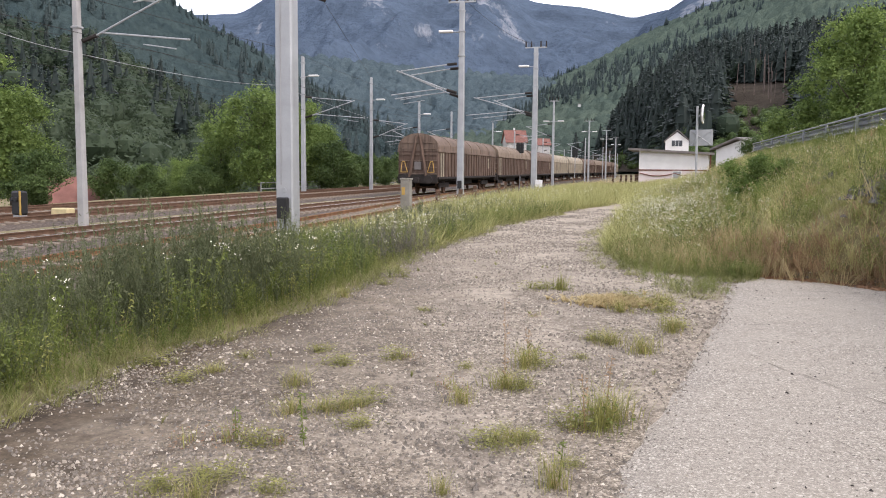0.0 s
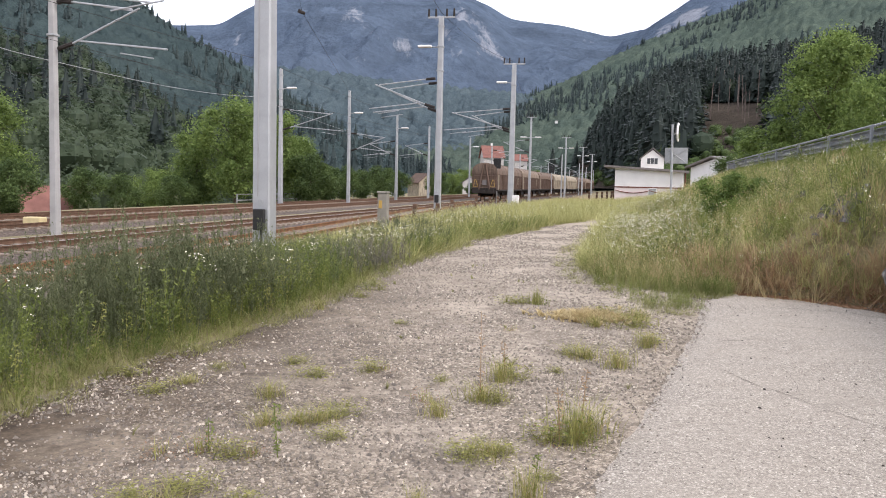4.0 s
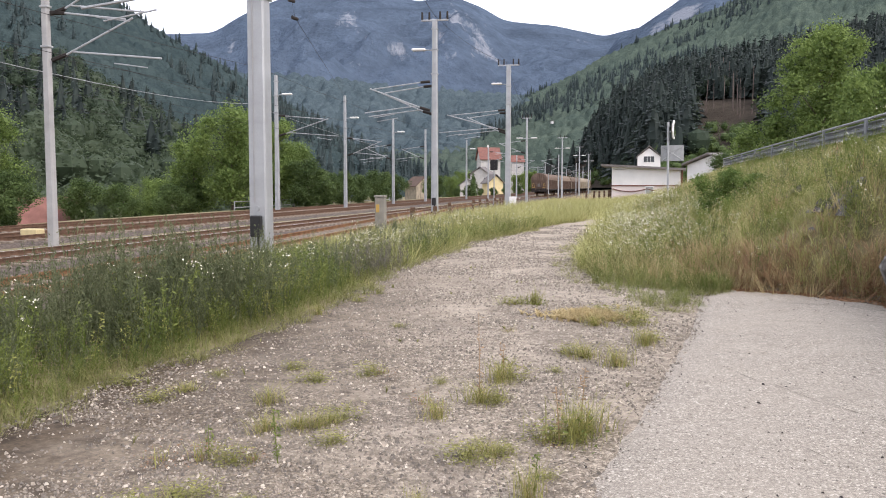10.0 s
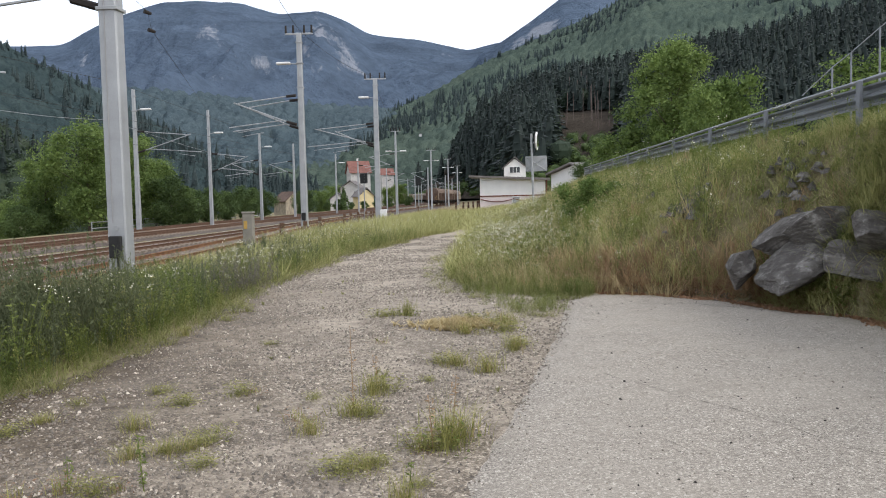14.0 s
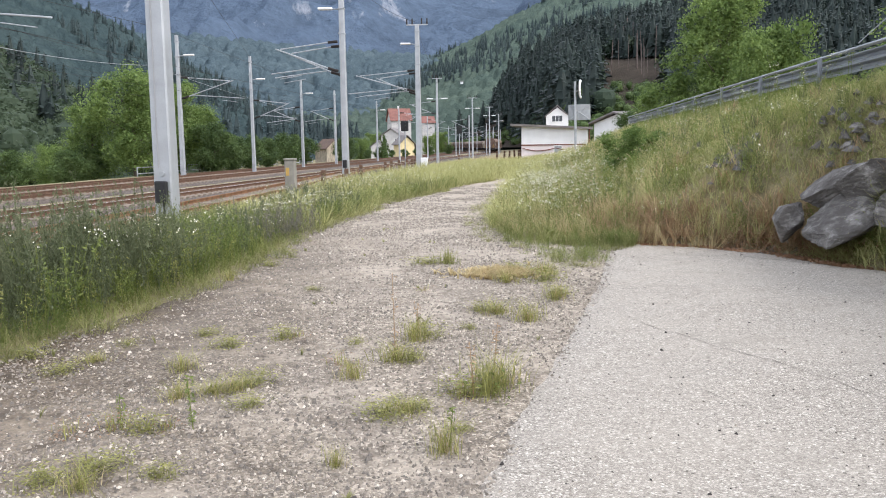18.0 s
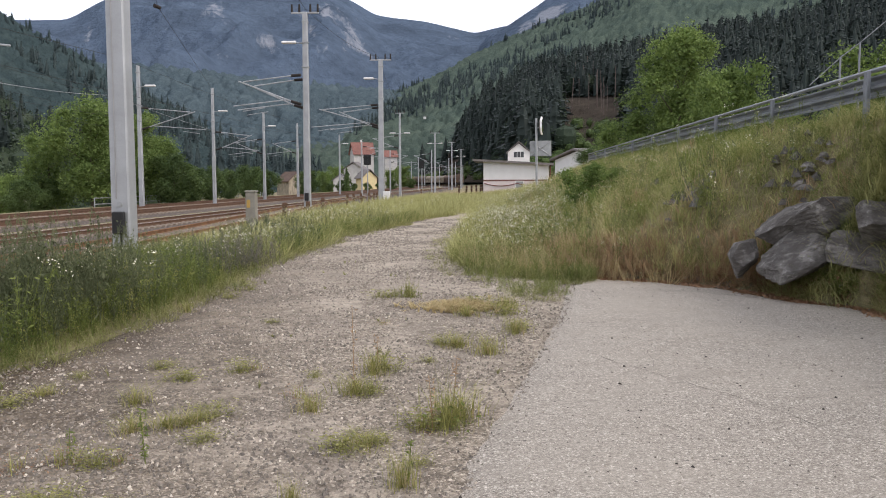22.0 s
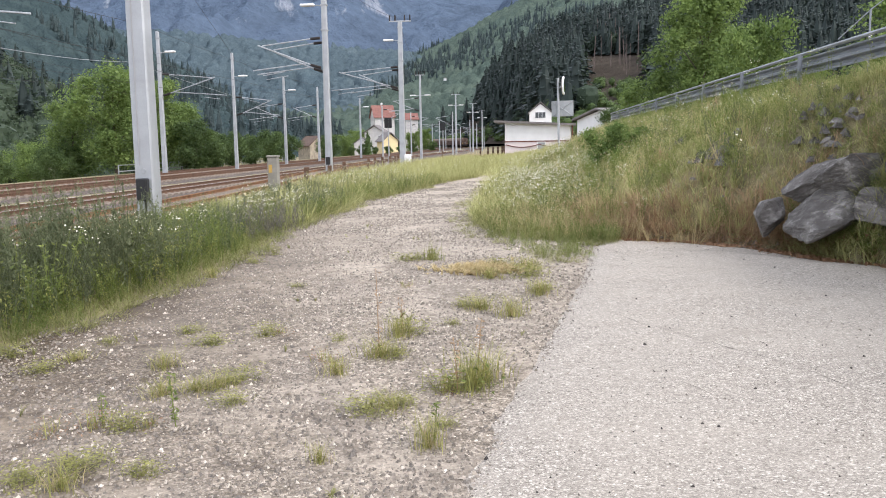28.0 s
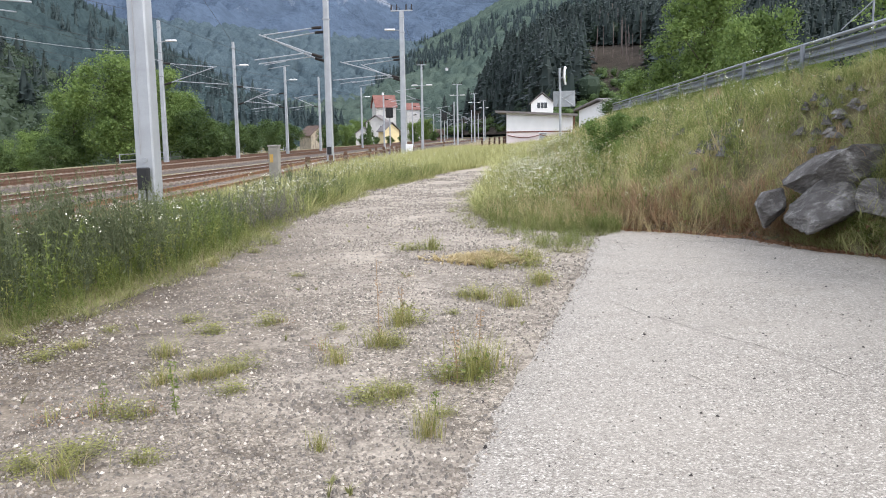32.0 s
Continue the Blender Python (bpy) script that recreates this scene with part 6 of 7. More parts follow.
def strip(n, s0, s1, l0, l1, keep=None, power=1.0):
    """Random places in a strip along the railway, on the ground."""
    s = s0 + (s1 - s0) * rg.uniform(size=n) ** power
    u = rg.uniform(size=n)
    a = l0(s) if callable(l0) else np.full(n, float(l0))
    b = l1(s) if callable(l1) else np.full(n, float(l1))
    l = a + (b - a) * u
    if keep is not None:
        k = keep(s, l)
        s, l = s[k], l[k]
    x, y = s * SA + l * CA, s * CA - l * SA
    return np.stack([x, y, height(x, y) - 0.01], 1), s, l


def growth(name, templates, spots, size, mats, label, lean=0.12, wide=None, category="plants"):
    n = len(spots)
    v, f, i = scatter(templates, spots, rg.uniform(0, 6.28, n), size, rg, lean, wide)
    return tagged(mesh_from(name, v, f, mats, i), label, category, kind="stuff")


M_DEAD = leafy("dead_stems", (0.24, 0.155, 0.09), (0.52, 0.37, 0.22), 0.7, island=0.6)
MUGWORT = [feathery(rg) for _ in range(8)]
LUSH = [weed(rg, 1.0, 100, 0.026, 5) for _ in range(5)]
FLEABANE = [weed(rg, 1.0, 44, 0.026, 3, 0, 1, 6, 0.011) for _ in range(5)]
DRIFT = [weed(rg, 1.0, 50, 0.026, 4, 0, 1, 6, 0.0135) for _ in range(5)]
TUFTS = [blades(rg, 13, 0.13, 1.0, 0.013, 0.6) for _ in range(8)]
FAR_TUFTS = [blades(rg, 14, 0.18, 1.0, 0.022, 0.5, 0, False) for _ in range(6)]
SHORT = [blades(rg, 14, 0.07, 1.0, 0.09, 0.8) for _ in range(5)]
SEED_HEADS = [joined(blades(rg, 8, 0.1, 0.8, 0.02, 0.4), leaf_quads(rg, rg.normal(0, 0.09, (14, 3)) + np.array([0, 0, 0.86]), 0.018, 0.9, 0, 4.0)) for _ in range(4)]


def stone_template(r):
    """A chip of stone: an uneven base with a ridge on top."""
    v = np.array([(-1, -0.7, -0.3), (1, -0.7, -0.3), (1, 0.7, -0.3), (-1, 0.7, -0.3), (-0.45, 0, 0.6), (0.45, 0, 0.6)], float)
    v = v * r.uniform(0.65, 1.25, (6, 1)) + r.normal(0, 0.14, (6, 3))
    f = np.array([(0, 1, 5), (0, 5, 4), (1, 2, 5), (2, 3, 4), (2, 4, 5), (3, 0, 4)])
    return v, f, np.zeros(6, int)


BANK_STONES = [stone_template(rg) for _ in range(6)]


def clump(s, l, k, cut):
    return wave(s, l, k, 5.0) > cut


def edge_left(s):
    return path_left(s) - 0.15


# the tall grey-green weeds between the path and the tracks
p, s, l = strip(1150, 1.5, 14.5, -6.5, lambda s: edge_left(s) - 0.1)
growth("tall_weeds", MUGWORT, p, (0.9 + 0.28 * wave(s, l, 0.7)) * rg.uniform(0.5, 1.25, len(p)) * np.interp(s, [2, 4.5, 7.5, 10, 12, 14.5], [0.62, 0.84, 1.12, 1.0, 0.64, 0.5]) * np.interp(l - path_left(s), [-2.4, -1.3, -0.35], [0.7, 1.0, 0.9]), M_WEED, "tall grey-green weeds along the track", 0.1)
p, s, l = strip(700, 14.5, 30, -7.0, edge_left, lambda s, l: clump(s, l, 0.4, 0.1))
growth("tall_weeds", MUGWORT, p, rg.uniform(0.4, 0.75, len(p)), M_WEED, "grey-green weeds along the path", 0.1)
u = rg.normal(0, 1, (70, 2)) * np.array([0.75, 0.22]) + np.array([14.4, -4.55])
x, y = u[:, 0] * SA + u[:, 1] * CA, u[:, 0] * CA - u[:, 1] * SA
growth("tall_weeds", MUGWORT, np.stack([x, y, height(x, y) - 0.01], 1), rg.uniform(0.4, 0.75, 70), M_MUGWORT, "clump of purple-grey mugwort at the path's edge", 0.1)
p, s, l = strip(70, 3.2, 12.5, lambda s: edge_left(s) - 0.35, lambda s: edge_left(s) + 0.1)
growth("green_weeds", [weed(rg, 1.0, 44, 0.026, 1) for _ in range(4)], p, rg.uniform(0.28, 0.58, len(p)), M_STALK, "single yellow-green stalks at the path's edge", 0.1)
# fresh green growth at its foot
p, s, l = strip(800, 1.5, 34, lambda s: edge_left(s) - 0.7, edge_left)
growth("green_weeds", LUSH, p, rg.uniform(0.2, 0.5, len(p)), M_WEED_LUSH, "fresh green weeds at the path's edge", 0.12)
p, s, l = strip(200, 1.5, 15, -6.0, edge_left)
growth("green_weeds", LUSH, p, rg.uniform(0.4, 0.75, len(p)), M_WEED_LUSH, "fresh green weeds among taller plants", 0.12)
p, s, l = strip(1200, 1, 40, lambda s: edge_left(s) - 0.6, lambda s: edge_left(s) + 0.12)
growth("verge_grass", TUFTS, p, rg.uniform(0.06, 0.22, len(p)), M_VERGE, "long green grass along the path's edge", 0.15, category="grass")
# flowering strip further on
p, s, l = strip(120, 17, 44, -6.0, edge_left, lambda s, l: clump(s, l, 0.3, 0.0) & (s * SA + l * CA > -0.145 * (s * CA - l * SA)))
growth("white_flowers", DRIFT, p, rg.uniform(0.5, 0.85, len(p)), [M_VERGE, M_PETAL], "white-flowering fleabane between path and tracks", 0.12, category="flowers")
p, s, l = strip(24, 3.0, 12, lambda s: edge_left(s) - 0.9, lambda s: edge_left(s) - 0.05)
growth("white_flowers", FLEABANE, p, rg.uniform(0.55, 0.95, len(p)), [M_WEED_LUSH, M_PETAL], "scattered white fleabane among the weeds", 0.12, category="flowers")
p, s, l = strip(7000, 15, 90, -8.6, lambda s: np.where(s < 40, edge_left(s), 2.5))
growth("verge_grass", FAR_TUFTS, p, rg.uniform(0.25, 0.55, len(p)) * np.interp(s, [15, 24, 30, 55, 70], [0.9, 1.0, 1.45, 1.45, 1.0]), M_GRASS, "tall yellow-green grass beside the tracks", 0.15, wide=rg.uniform(0.6, 1.4, len(p)), category="grass")
p, s, l = strip(2000, 24, 110, -9.6, lambda s: np.interp(s, [24, 40, 60], [-5.5, -4, 3]))
growth("dry_grass", SEED_HEADS, p, rg.uniform(0.3, 0.6, len(p)), M_STRAW, "dry straw-coloured grass beside the tracks", 0.15, category="grass")


# the embankment
def bank(s, l):
    return l > toe(s) + np.interp(s, [13.3, 14.2], [0.12, -0.25])


p, s, l = strip(10000, 10.4, 48, -0.7, 5.7, bank, 1.6)
growth("bank_grass", TUFTS, p, rg.uniform(0.15, 0.42, len(p)) * np.clip(0.95 + 0.5 * wave(s, l, 0.9, 3.0), 0.4, 1.5) * np.interp(l, [3.4, 4.6], [1.0, 0.75]), M_GRASS, "long grass on the embankment", 0.14, wide=rg.uniform(0.4, 1.0, len(p)), category="grass")
p, s, l = strip(1500, 10, 48, -0.7, 5.8, lambda s, l: bank(s, l) & clump(s, l, 0.5, -0.2), 1.3)
growth("bank_dry_grass", SEED_HEADS, p, rg.uniform(0.35, 0.7, len(p)) * np.interp(l, [3.4, 4.6], [1.0, 0.5]), M_STRAW, "dry seeding grass on the embankment", 0.2, category="grass")
p, s, l = strip(2800, 10.5, 44, 0.0, 5.6, lambda s, l: bank(s, l) & clump(s, l, 1.2, 0.0), 1.5)
growth("bank_weeds", LUSH, p, rg.uniform(0.3, 0.65, len(p)) * np.interp(l, [3.4, 4.6], [1.0, 0.6]), M_WEED_LUSH, "green weeds on the embankment", 0.15)
p, s, l = strip(700, 10.5, 40, 0.0, 5.6, lambda s, l: bank(s, l) & clump(s, l, 0.8, 0.1), 1.5)
growth("bank_weeds", MUGWORT, p, rg.uniform(0.4, 0.75, len(p)) * np.interp(l, [3.4, 4.6], [1.0, 0.6]), M_WEED, "grey-green weeds on the embankment", 0.15)
p, s, l = strip(420, 7.8, 10.4, lambda s: toe(s) - 0.05, 5.4)
growth("bank_weeds", LUSH, p, rg.uniform(0.15, 0.42, len(p)), M_WEED_LUSH, "green weeds at the foot of the boulders", 0.15)
p, s, l = strip(1500, 7.6, 11.2, lambda s: toe(s) - 0.05, 5.6)
growth("bank_grass", TUFTS, p, rg.uniform(0.08, 0.26, len(p)), M_GRASS, "long grass between the boulders", 0.25, wide=rg.uniform(0.4, 1.0, len(p)), category="grass")
# brown dead stems at the foot of the bank and in patches on it
p, s, l = strip(2600, 10.8, 16.5, 0.6, 4.9, lambda s, l: (l > toe(s) + 0.08) & (l < toe(s) + np.interp(s, [11, 13, 15, 16.5], [0.7, 0.9, 0.8, 0.3]) + 0.3 * wave(s, l, 2.0, 6.0)))
growth("dead_stems", TUFTS, p, rg.uniform(0.15, 0.48, len(p)), M_DEAD, "brown dead grass stems at the foot of the embankment", 0.3, wide=rg.uniform(0.4, 1.0, len(p)), category="grass")
p, s, l = strip(1000, 12, 40, 0.8, 5.0, lambda s, l: bank(s, l) & clump(s, l, 1.1, 0.28), 1.4)
growth("dead_stems", TUFTS, p, rg.uniform(0.2, 0.5, len(p)), M_DEAD, "brown dead grass stems on the embankment", 0.3, wide=rg.uniform(0.4, 1.0, len(p)), category="grass")
p, s, l = strip(9000, 8.6, 13.9, 1.2, 5.2, lambda s, l: (l > asphalt_far(s) + 0.06) & (l < toe(s) + 0.35) | (s > 13.3) & (l > toe(s) - 0.2) & (l < toe(s) + 0.3))
growth("dead_stems", TUFTS, p, rg.uniform(0.05, 0.2, len(p)), M_DEAD, "short brown dead grass along the asphalt's edge", 0.4, wide=rg.uniform(0.3, 0.8, len(p)), category="grass")
p, s, l = strip(520, 8.2, 11.2, lambda s: asphalt_far(s) + 0.08, lambda s: asphalt_far(s) + 0.5)
growth("bank_weeds", LUSH, p, rg.uniform(0.15, 0.36, len(p)), M_WEED_LUSH, "fresh green weeds below the boulders", 0.15)
p, s, l = strip(620, 8.0, 10.9, lambda s: asphalt_far(s) + 0.05, lambda s: asphalt_far(s) + 0.9)
growth("bank_grass", TUFTS, p, rg.uniform(0.16, 0.36, len(p)), M_GRASS, "long pale grass leaning out below the boulders", 0.3, wide=rg.uniform(0.5, 1.0, len(p)), category="grass")
p, s, l = strip(150, 8.0, 10.8, lambda s: asphalt_far(s) + 0.1, lambda s: asphalt_far(s) + 0.8)
growth("bank_weeds", LUSH, p, rg.uniform(0.25, 0.5, len(p)), M_WEED_LUSH, "bright green weeds below the boulders", 0.2)
p, s, l = strip(1300, 8.0, 11.6, lambda s: asphalt_far(s) + 0.03, lambda s: asphalt_far(s) + 0.75)
growth("bank_dry_grass", TUFTS, p, rg.uniform(0.08, 0.24, len(p)), M_GRASS, "yellow-green grass below the boulders", 0.3, wide=rg.uniform(0.4, 0.9, len(p)), category="grass")
p, s, l = strip(500, 12.4, 15.5, 0.8, 4.6, lambda s, l: np.abs(l - toe(s)) < 0.6)
growth("bank_dry_grass", TUFTS, p, rg.uniform(0.2, 0.5, len(p)), M_STRAW, "dry grass at the foot of the embankment", 0.25, category="grass")
# the flat wedge of grass beside the path, full of white flowers
p, s, l = strip(2300, 16.5, 50, lambda s: path_right(s) - 0.12, lambda s: toe(s) + 0.3, None, 1.3)
growth("wedge_grass", TUFTS, p, np.interp(s, [16, 24], [0.28, 0.5]) * rg.uniform(0.3, 1.5, len(p)), M_GRASS, "rough yellow-green grass beside the path", 0.2, wide=rg.uniform(0.4, 1.1, len(p)), category="grass")
p, s, l = strip(520, 12.7, 17.5, lambda s: path_right(s) - 0.1, lambda s: np.minimum(toe(s) + 0.2, 1.5))
growth("wedge_grass", TUFTS, p, rg.uniform(0.06, 0.34, len(p)), M_VERGE, "uneven green grass at the corner of the asphalt", 0.25, wide=rg.uniform(0.3, 0.8, len(p)), category="grass")
p, s, l = strip(330, 12.7, 17.5, lambda s: path_right(s) - 0.15, lambda s: np.minimum(toe(s) + 0.4, 1.6), lambda s, l: clump(s, l, 1.4, -0.25))
growth("wedge_weeds", LUSH, p, rg.uniform(0.1, 0.36, len(p)), M_WEED_LUSH, "leafy green weeds at the corner of the asphalt", 0.2)
p, s, l = strip(24, 12.9, 17.5, lambda s: path_right(s) + 0.1, 1.6)
growth("white_flowers", FLEABANE, p, rg.uniform(0.22, 0.45, len(p)), [M_VERGE, M_PETAL], "small white fleabane at the corner of the asphalt", 0.15, category="flowers")
p, s, l = strip(260, 18, 46, -0.6, 2.2, lambda s, l: clump(s, l, 0.35, -0.35))
growth("white_flowers", DRIFT, p, np.interp(s, [16, 24, 46], [0.3, 0.55, 0.7]) * rg.uniform(0.8, 1.2, len(p)), [M_VERGE, M_PETAL], "drift of white fleabane beside the path", 0.12, category="flowers")
p, s, l = strip(55, 12.8, 18, -0.2, 4.5)
growth("white_flowers", FLEABANE, p, rg.uniform(0.3, 0.7, len(p)), [M_WEED_LUSH, M_PETAL], "scattered white flowers on the embankment", 0.12, category="flowers")

p, s, l = strip(230, 10.6, 13.6, lambda s: np.interp(s, [10.6, 12, 13.6], [0.45, -0.1, -0.5]), lambda s: np.minimum(asphalt_edge(s) - 0.02, 1.2))
growth("wedge_grass", TUFTS, p, rg.uniform(0.03, 0.16, len(p)), M_VERGE, "short green grass where path and asphalt meet", 0.3, wide=rg.uniform(0.2, 0.5, len(p)), category="grass")
p, s, l = strip(190, 11.0, 14.6, lambda s: np.interp(s, [10.6, 12, 13.8], [0.45, -0.1, -0.5]), 1.1)
growth("wedge_weeds", LUSH, p, rg.uniform(0.06, 0.26, len(p)), M_WEED_LUSH, "low green weeds where path and asphalt meet", 0.2)
p, s, l = strip(700, 12.4, 34, lambda s: path_right(s) - 0.55 - 0.2 * wave(s, 0 * s, 1.9, 4.0), lambda s: path_right(s) + 0.15, None, 1.6)
growth("wedge_grass", TUFTS, p, rg.uniform(0.03, 0.15, len(p)), M_VERGE, "short grass creeping into the gravel", 0.3, wide=rg.uniform(0.2, 0.6, len(p)), category="grass")
p, s, l = strip(700, 13.0, 24, lambda s: path_right(s), 1.6, lambda s, l: clump(s, l, 0.9, -0.1))
growth("dry_grass", SEED_HEADS, p, rg.uniform(0.2, 0.45, len(p)), M_STRAW, "pale dry seeding grass beside the path", 0.25, category="grass")
# dense drifts of fleabane
for s0, l0, rs, rl, n, h in ((22.5, 0.7, 3.2, 0.6, 280, 0.62), (16.8, 0.9, 1.2, 0.5, 70, 0.45), (14.6, -4.75, 1.0, 0.3, 30, 0.6), (17.5, -4.9, 1.8, 0.4, 32, 0.6), (27, -5.6, 5, 0.9, 55, 0.65), (9.4, -4.5, 0.5, 0.3, 5, 0.75), (21.4, 3.4, 0.4, 0.3, 10, 0.5)):
    u = rg.normal(0, 1, (n, 2)) * np.array([rs, rl])
    s, l = s0 + u[:, 0], np.clip(l0 + u[:, 1], -9 if l0 < -2 else path_right(s0 + u[:, 0]) + 0.1, path_left(s0 + u[:, 0]) - 0.1 if l0 < -2 else 9)
    x, y = s * SA + l * CA, s * CA - l * SA
    growth("white_flowers", DRIFT, np.stack([x, y, height(x, y) - 0.01], 1), h * rg.uniform(0.7, 1.2, n), [M_VERGE, M_PETAL], "drift of white fleabane in the grass", 0.14, category="flowers")
# tall weeds along the top of the bank, before the barrier
p, s, l = strip(520, 11, 40, 4.2, 5.4, lambda s, l: clump(s, l, 0.7, -0.05), 1.3)
growth("bank_weeds", LUSH + MUGWORT[:3], p, rg.uniform(0.2, 0.52, len(p)), M_WEED_LUSH, "tall green weeds on top of the embankment", 0.15)
p, s, l = strip(60, 12, 30, 3.0, 5.3, lambda s, l: l > toe(s) + 0.9, 1.3)
growth("white_flowers", FLEABANE, p, rg.uniform(0.5, 0.95, len(p)), [M_WEED_LUSH, M_PETAL], "white fleabane on top of the embankment", 0.12, category="flowers")
# bare stony places on the bank
for s0, l0, n in ((13.9, 3.3, 46), (12.3, 4.5, 40), (17.0, 3.2, 30)):
    u = rg.normal(0, 1, (n, 2)) * np.array([0.35, 0.16]) + np.array([s0, l0])
    x, y = u[:, 0] * SA + u[:, 1] * CA, u[:, 0] * CA - u[:, 1] * SA
    growth("bank_stones", BANK_STONES, np.stack([x, y, height(x, y) + 0.12], 1), rg.uniform(0.04, 0.11, n), M_ROCK, "grey stones lying bare on the embankment", 0.0, category="gravel")
# a young shrub on the bank
for k, (az, d, q) in enumerate(((20.6, 21.5, 0.29), (19.4, 24, 0.15), (22.4, 22, 0.15))):
    copy_to(T_BUSH, place(at_ground(az, d, -0.15), 100 * k) @ Matrix.Scale(q, 4))

# ---- tufts on the gravel ----
M_REDDISH = leafy("reddish_dead_leaves", (0.2, 0.105, 0.06), (0.42, 0.27, 0.16), 0.7, island=0.6)
M_TUFT = leafy("tuft_leaves", (0.14, 0.15, 0.038), (0.46, 0.44, 0.15), 1.5, island=0.65)


def gravel_tuft(kind, seed):
    """A plant on the gravel, one unit wide and high: thin blades, low leaves and dry stems as its kind has them."""
    r = np.random.default_rng(seed)
    lists = {
        "grass": (("blade_tuft", M_TUFT, blades(r, 120, 0.36, 0.95, 0.014, 0.8)), ("dry_tuft", M_STRAW, blades(r, 40, 0.36, 0.75, 0.012, 0.8))),
        "rosette": (("foliage", M_TUFT, leaf_quads(r, np.stack([r.normal(0, 0.22, 300), r.normal(0, 0.22, 300), 0.08 + 0.85 * r.uniform(size=300) ** 1.4], 1), 0.042, 0.35, 0, 2.2)), ("blade_tuft", M_VERGE, blades(r, 60, 0.28, 0.95, 0.014, 0.7))),
        "tall": (("blade_tuft", M_TUFT, blades(r, 120, 0.32, 0.62, 0.012, 0.75)), ("stalk_tuft", M_VERGE, blades(r, 30, 0.28, 1.05, 0.007, 0.4)),
                 ("foliage", M_WEED_LUSH, leaf_quads(r, np.stack([r.normal(0, 0.24, 110), r.normal(0, 0.24, 110), 0.04 + 0.4 * r.uniform(size=110) ** 1.5], 1), 0.034, 0.35, 0, 2.4))),
        "reddish": (("foliage", M_REDDISH, leaf_quads(r, np.stack([r.normal(0, 0.22, 130), r.normal(0, 0.22, 130), 0.05 + 0.7 * r.uniform(size=130) ** 2], 1), 0.026, 0.6, 0, 3.0)), ("blade_tuft", M_TUFT, blades(r, 26, 0.2, 0.8, 0.014, 0.5))),
    }
    labels = {"grass": "tuft of green grass with dry blades on the gravel", "rosette": "low leafy weed growing flat on the gravel", "tall": "tall grassy tuft with thin stalks on the gravel", "reddish": "small reddish dead weed on the gravel"}
    g = empty("grass_tuft", Matrix())
    tagged(g, labels[kind], "grass tuft", group="grass tufts on the gravel")
    for name, mat, (v, f, i) in lists[kind]:
        ob = mesh_from(name, v, f, mat)
        ob.parent = g
        tagged(ob, kind="stuff")
    return g


G, O, T, D = "grass", "rosette", "tall", "reddish"
TUFT_AT = ((0.48, 5.96, G, 0.3, 0.16), (0.58, 5.9, O, 0.26, 0.1), (0.77, 6.65, O, 0.34, 0.13), (0.66, 6.5, G, 0.22, 0.2), (0.98, 4.99, T, 0.42, 0.36), (0.84, 5.02, O, 0.34, 0.12), (1.08, 5.14, G, 0.36, 0.22), (0.29, 4.67, O, 0.36, 0.1), (0.42, 4.72, G, 0.26, 0.1),
           (0.56, 4.02, G, 0.2, 0.2), (0.01, 3.93, G, 0.12, 0.11), (-0.52, 4.98, O, 0.24, 0.09), (-0.63, 5.36, G, 0.3, 0.11), (-0.76, 5.3, G, 0.28, 0.1), (-0.5, 5.47, O, 0.3, 0.1), (-1.06, 5.94, G, 0.26, 0.13), (-0.83, 6.63, O, 0.32, 0.1), (-0.4, 6.82, O, 0.26, 0.12),
           (-0.28, 6.86, D, 0.34, 0.07), (-1.05, 7.12, O, 0.24, 0.08), (-0.96, 5.24, G, 0.24, 0.12), (-1.05, 4.62, O, 0.26, 0.12), (-1.22, 4.7, D, 0.26, 0.16), (-1.18, 3.87, G, 0.28, 0.11), (-0.83, 3.94, O, 0.2, 0.08), (2.02, 9.3, G, 0.34, 0.13), (1.57, 10.95, T, 0.34, 0.3), (1.3, 11.0, O, 0.5, 0.1),
           (1.54, 7.5, G, 0.36, 0.15), (1.44, 7.62, O, 0.3, 0.1), (1.75, 7.14, G, 0.3, 0.2), (2.26, 8.04, G, 0.3, 0.2), (2.36, 8.3, O, 0.3, 0.1), (0.19, 6.5, O, 0.16, 0.07), (0.05, 5.96, D, 0.3, 0.13), (0.14, 5.51, G, 0.18, 0.14), (0.12, 5.7, D, 0.22, 0.1), (1.17, 6.9, O, 0.16, 0.06), (2.47, 9.29, O, 0.5, 0.16),
           (2.62, 9.8, G, 0.42, 0.18), (2.3, 10.1, O, 0.4, 0.12), (-0.79, 11.31, O, 0.3, 0.12), (-0.56, 12.02, O, 0.26, 0.14), (-1.2, 10.08, G, 0.24, 0.14), (0.81, 4.96, D, 0.24, 0.14), (0.51, 4.79, O, 0.2, 0.07), (-1.15, 4.1, O, 0.3, 0.08), (-1.45, 4.65, D, 0.3, 0.12), (-0.93, 4.65, D, 0.24, 0.1),
           (-1.38, 3.94, O, 0.26, 0.1), (-1.64, 6.83, O, 0.2, 0.06), (-1.76, 6.31, G, 0.22, 0.08), (-1.91, 6.03, O, 0.3, 0.09), (-2.3, 6.6, O, 0.3, 0.1), (0.7, 4.35, O, 0.16, 0.06), (1.0, 8.9, D, 0.3, 0.08), (-0.2, 9.2, O, 0.2, 0.05))
TUFT_KINDS = {}
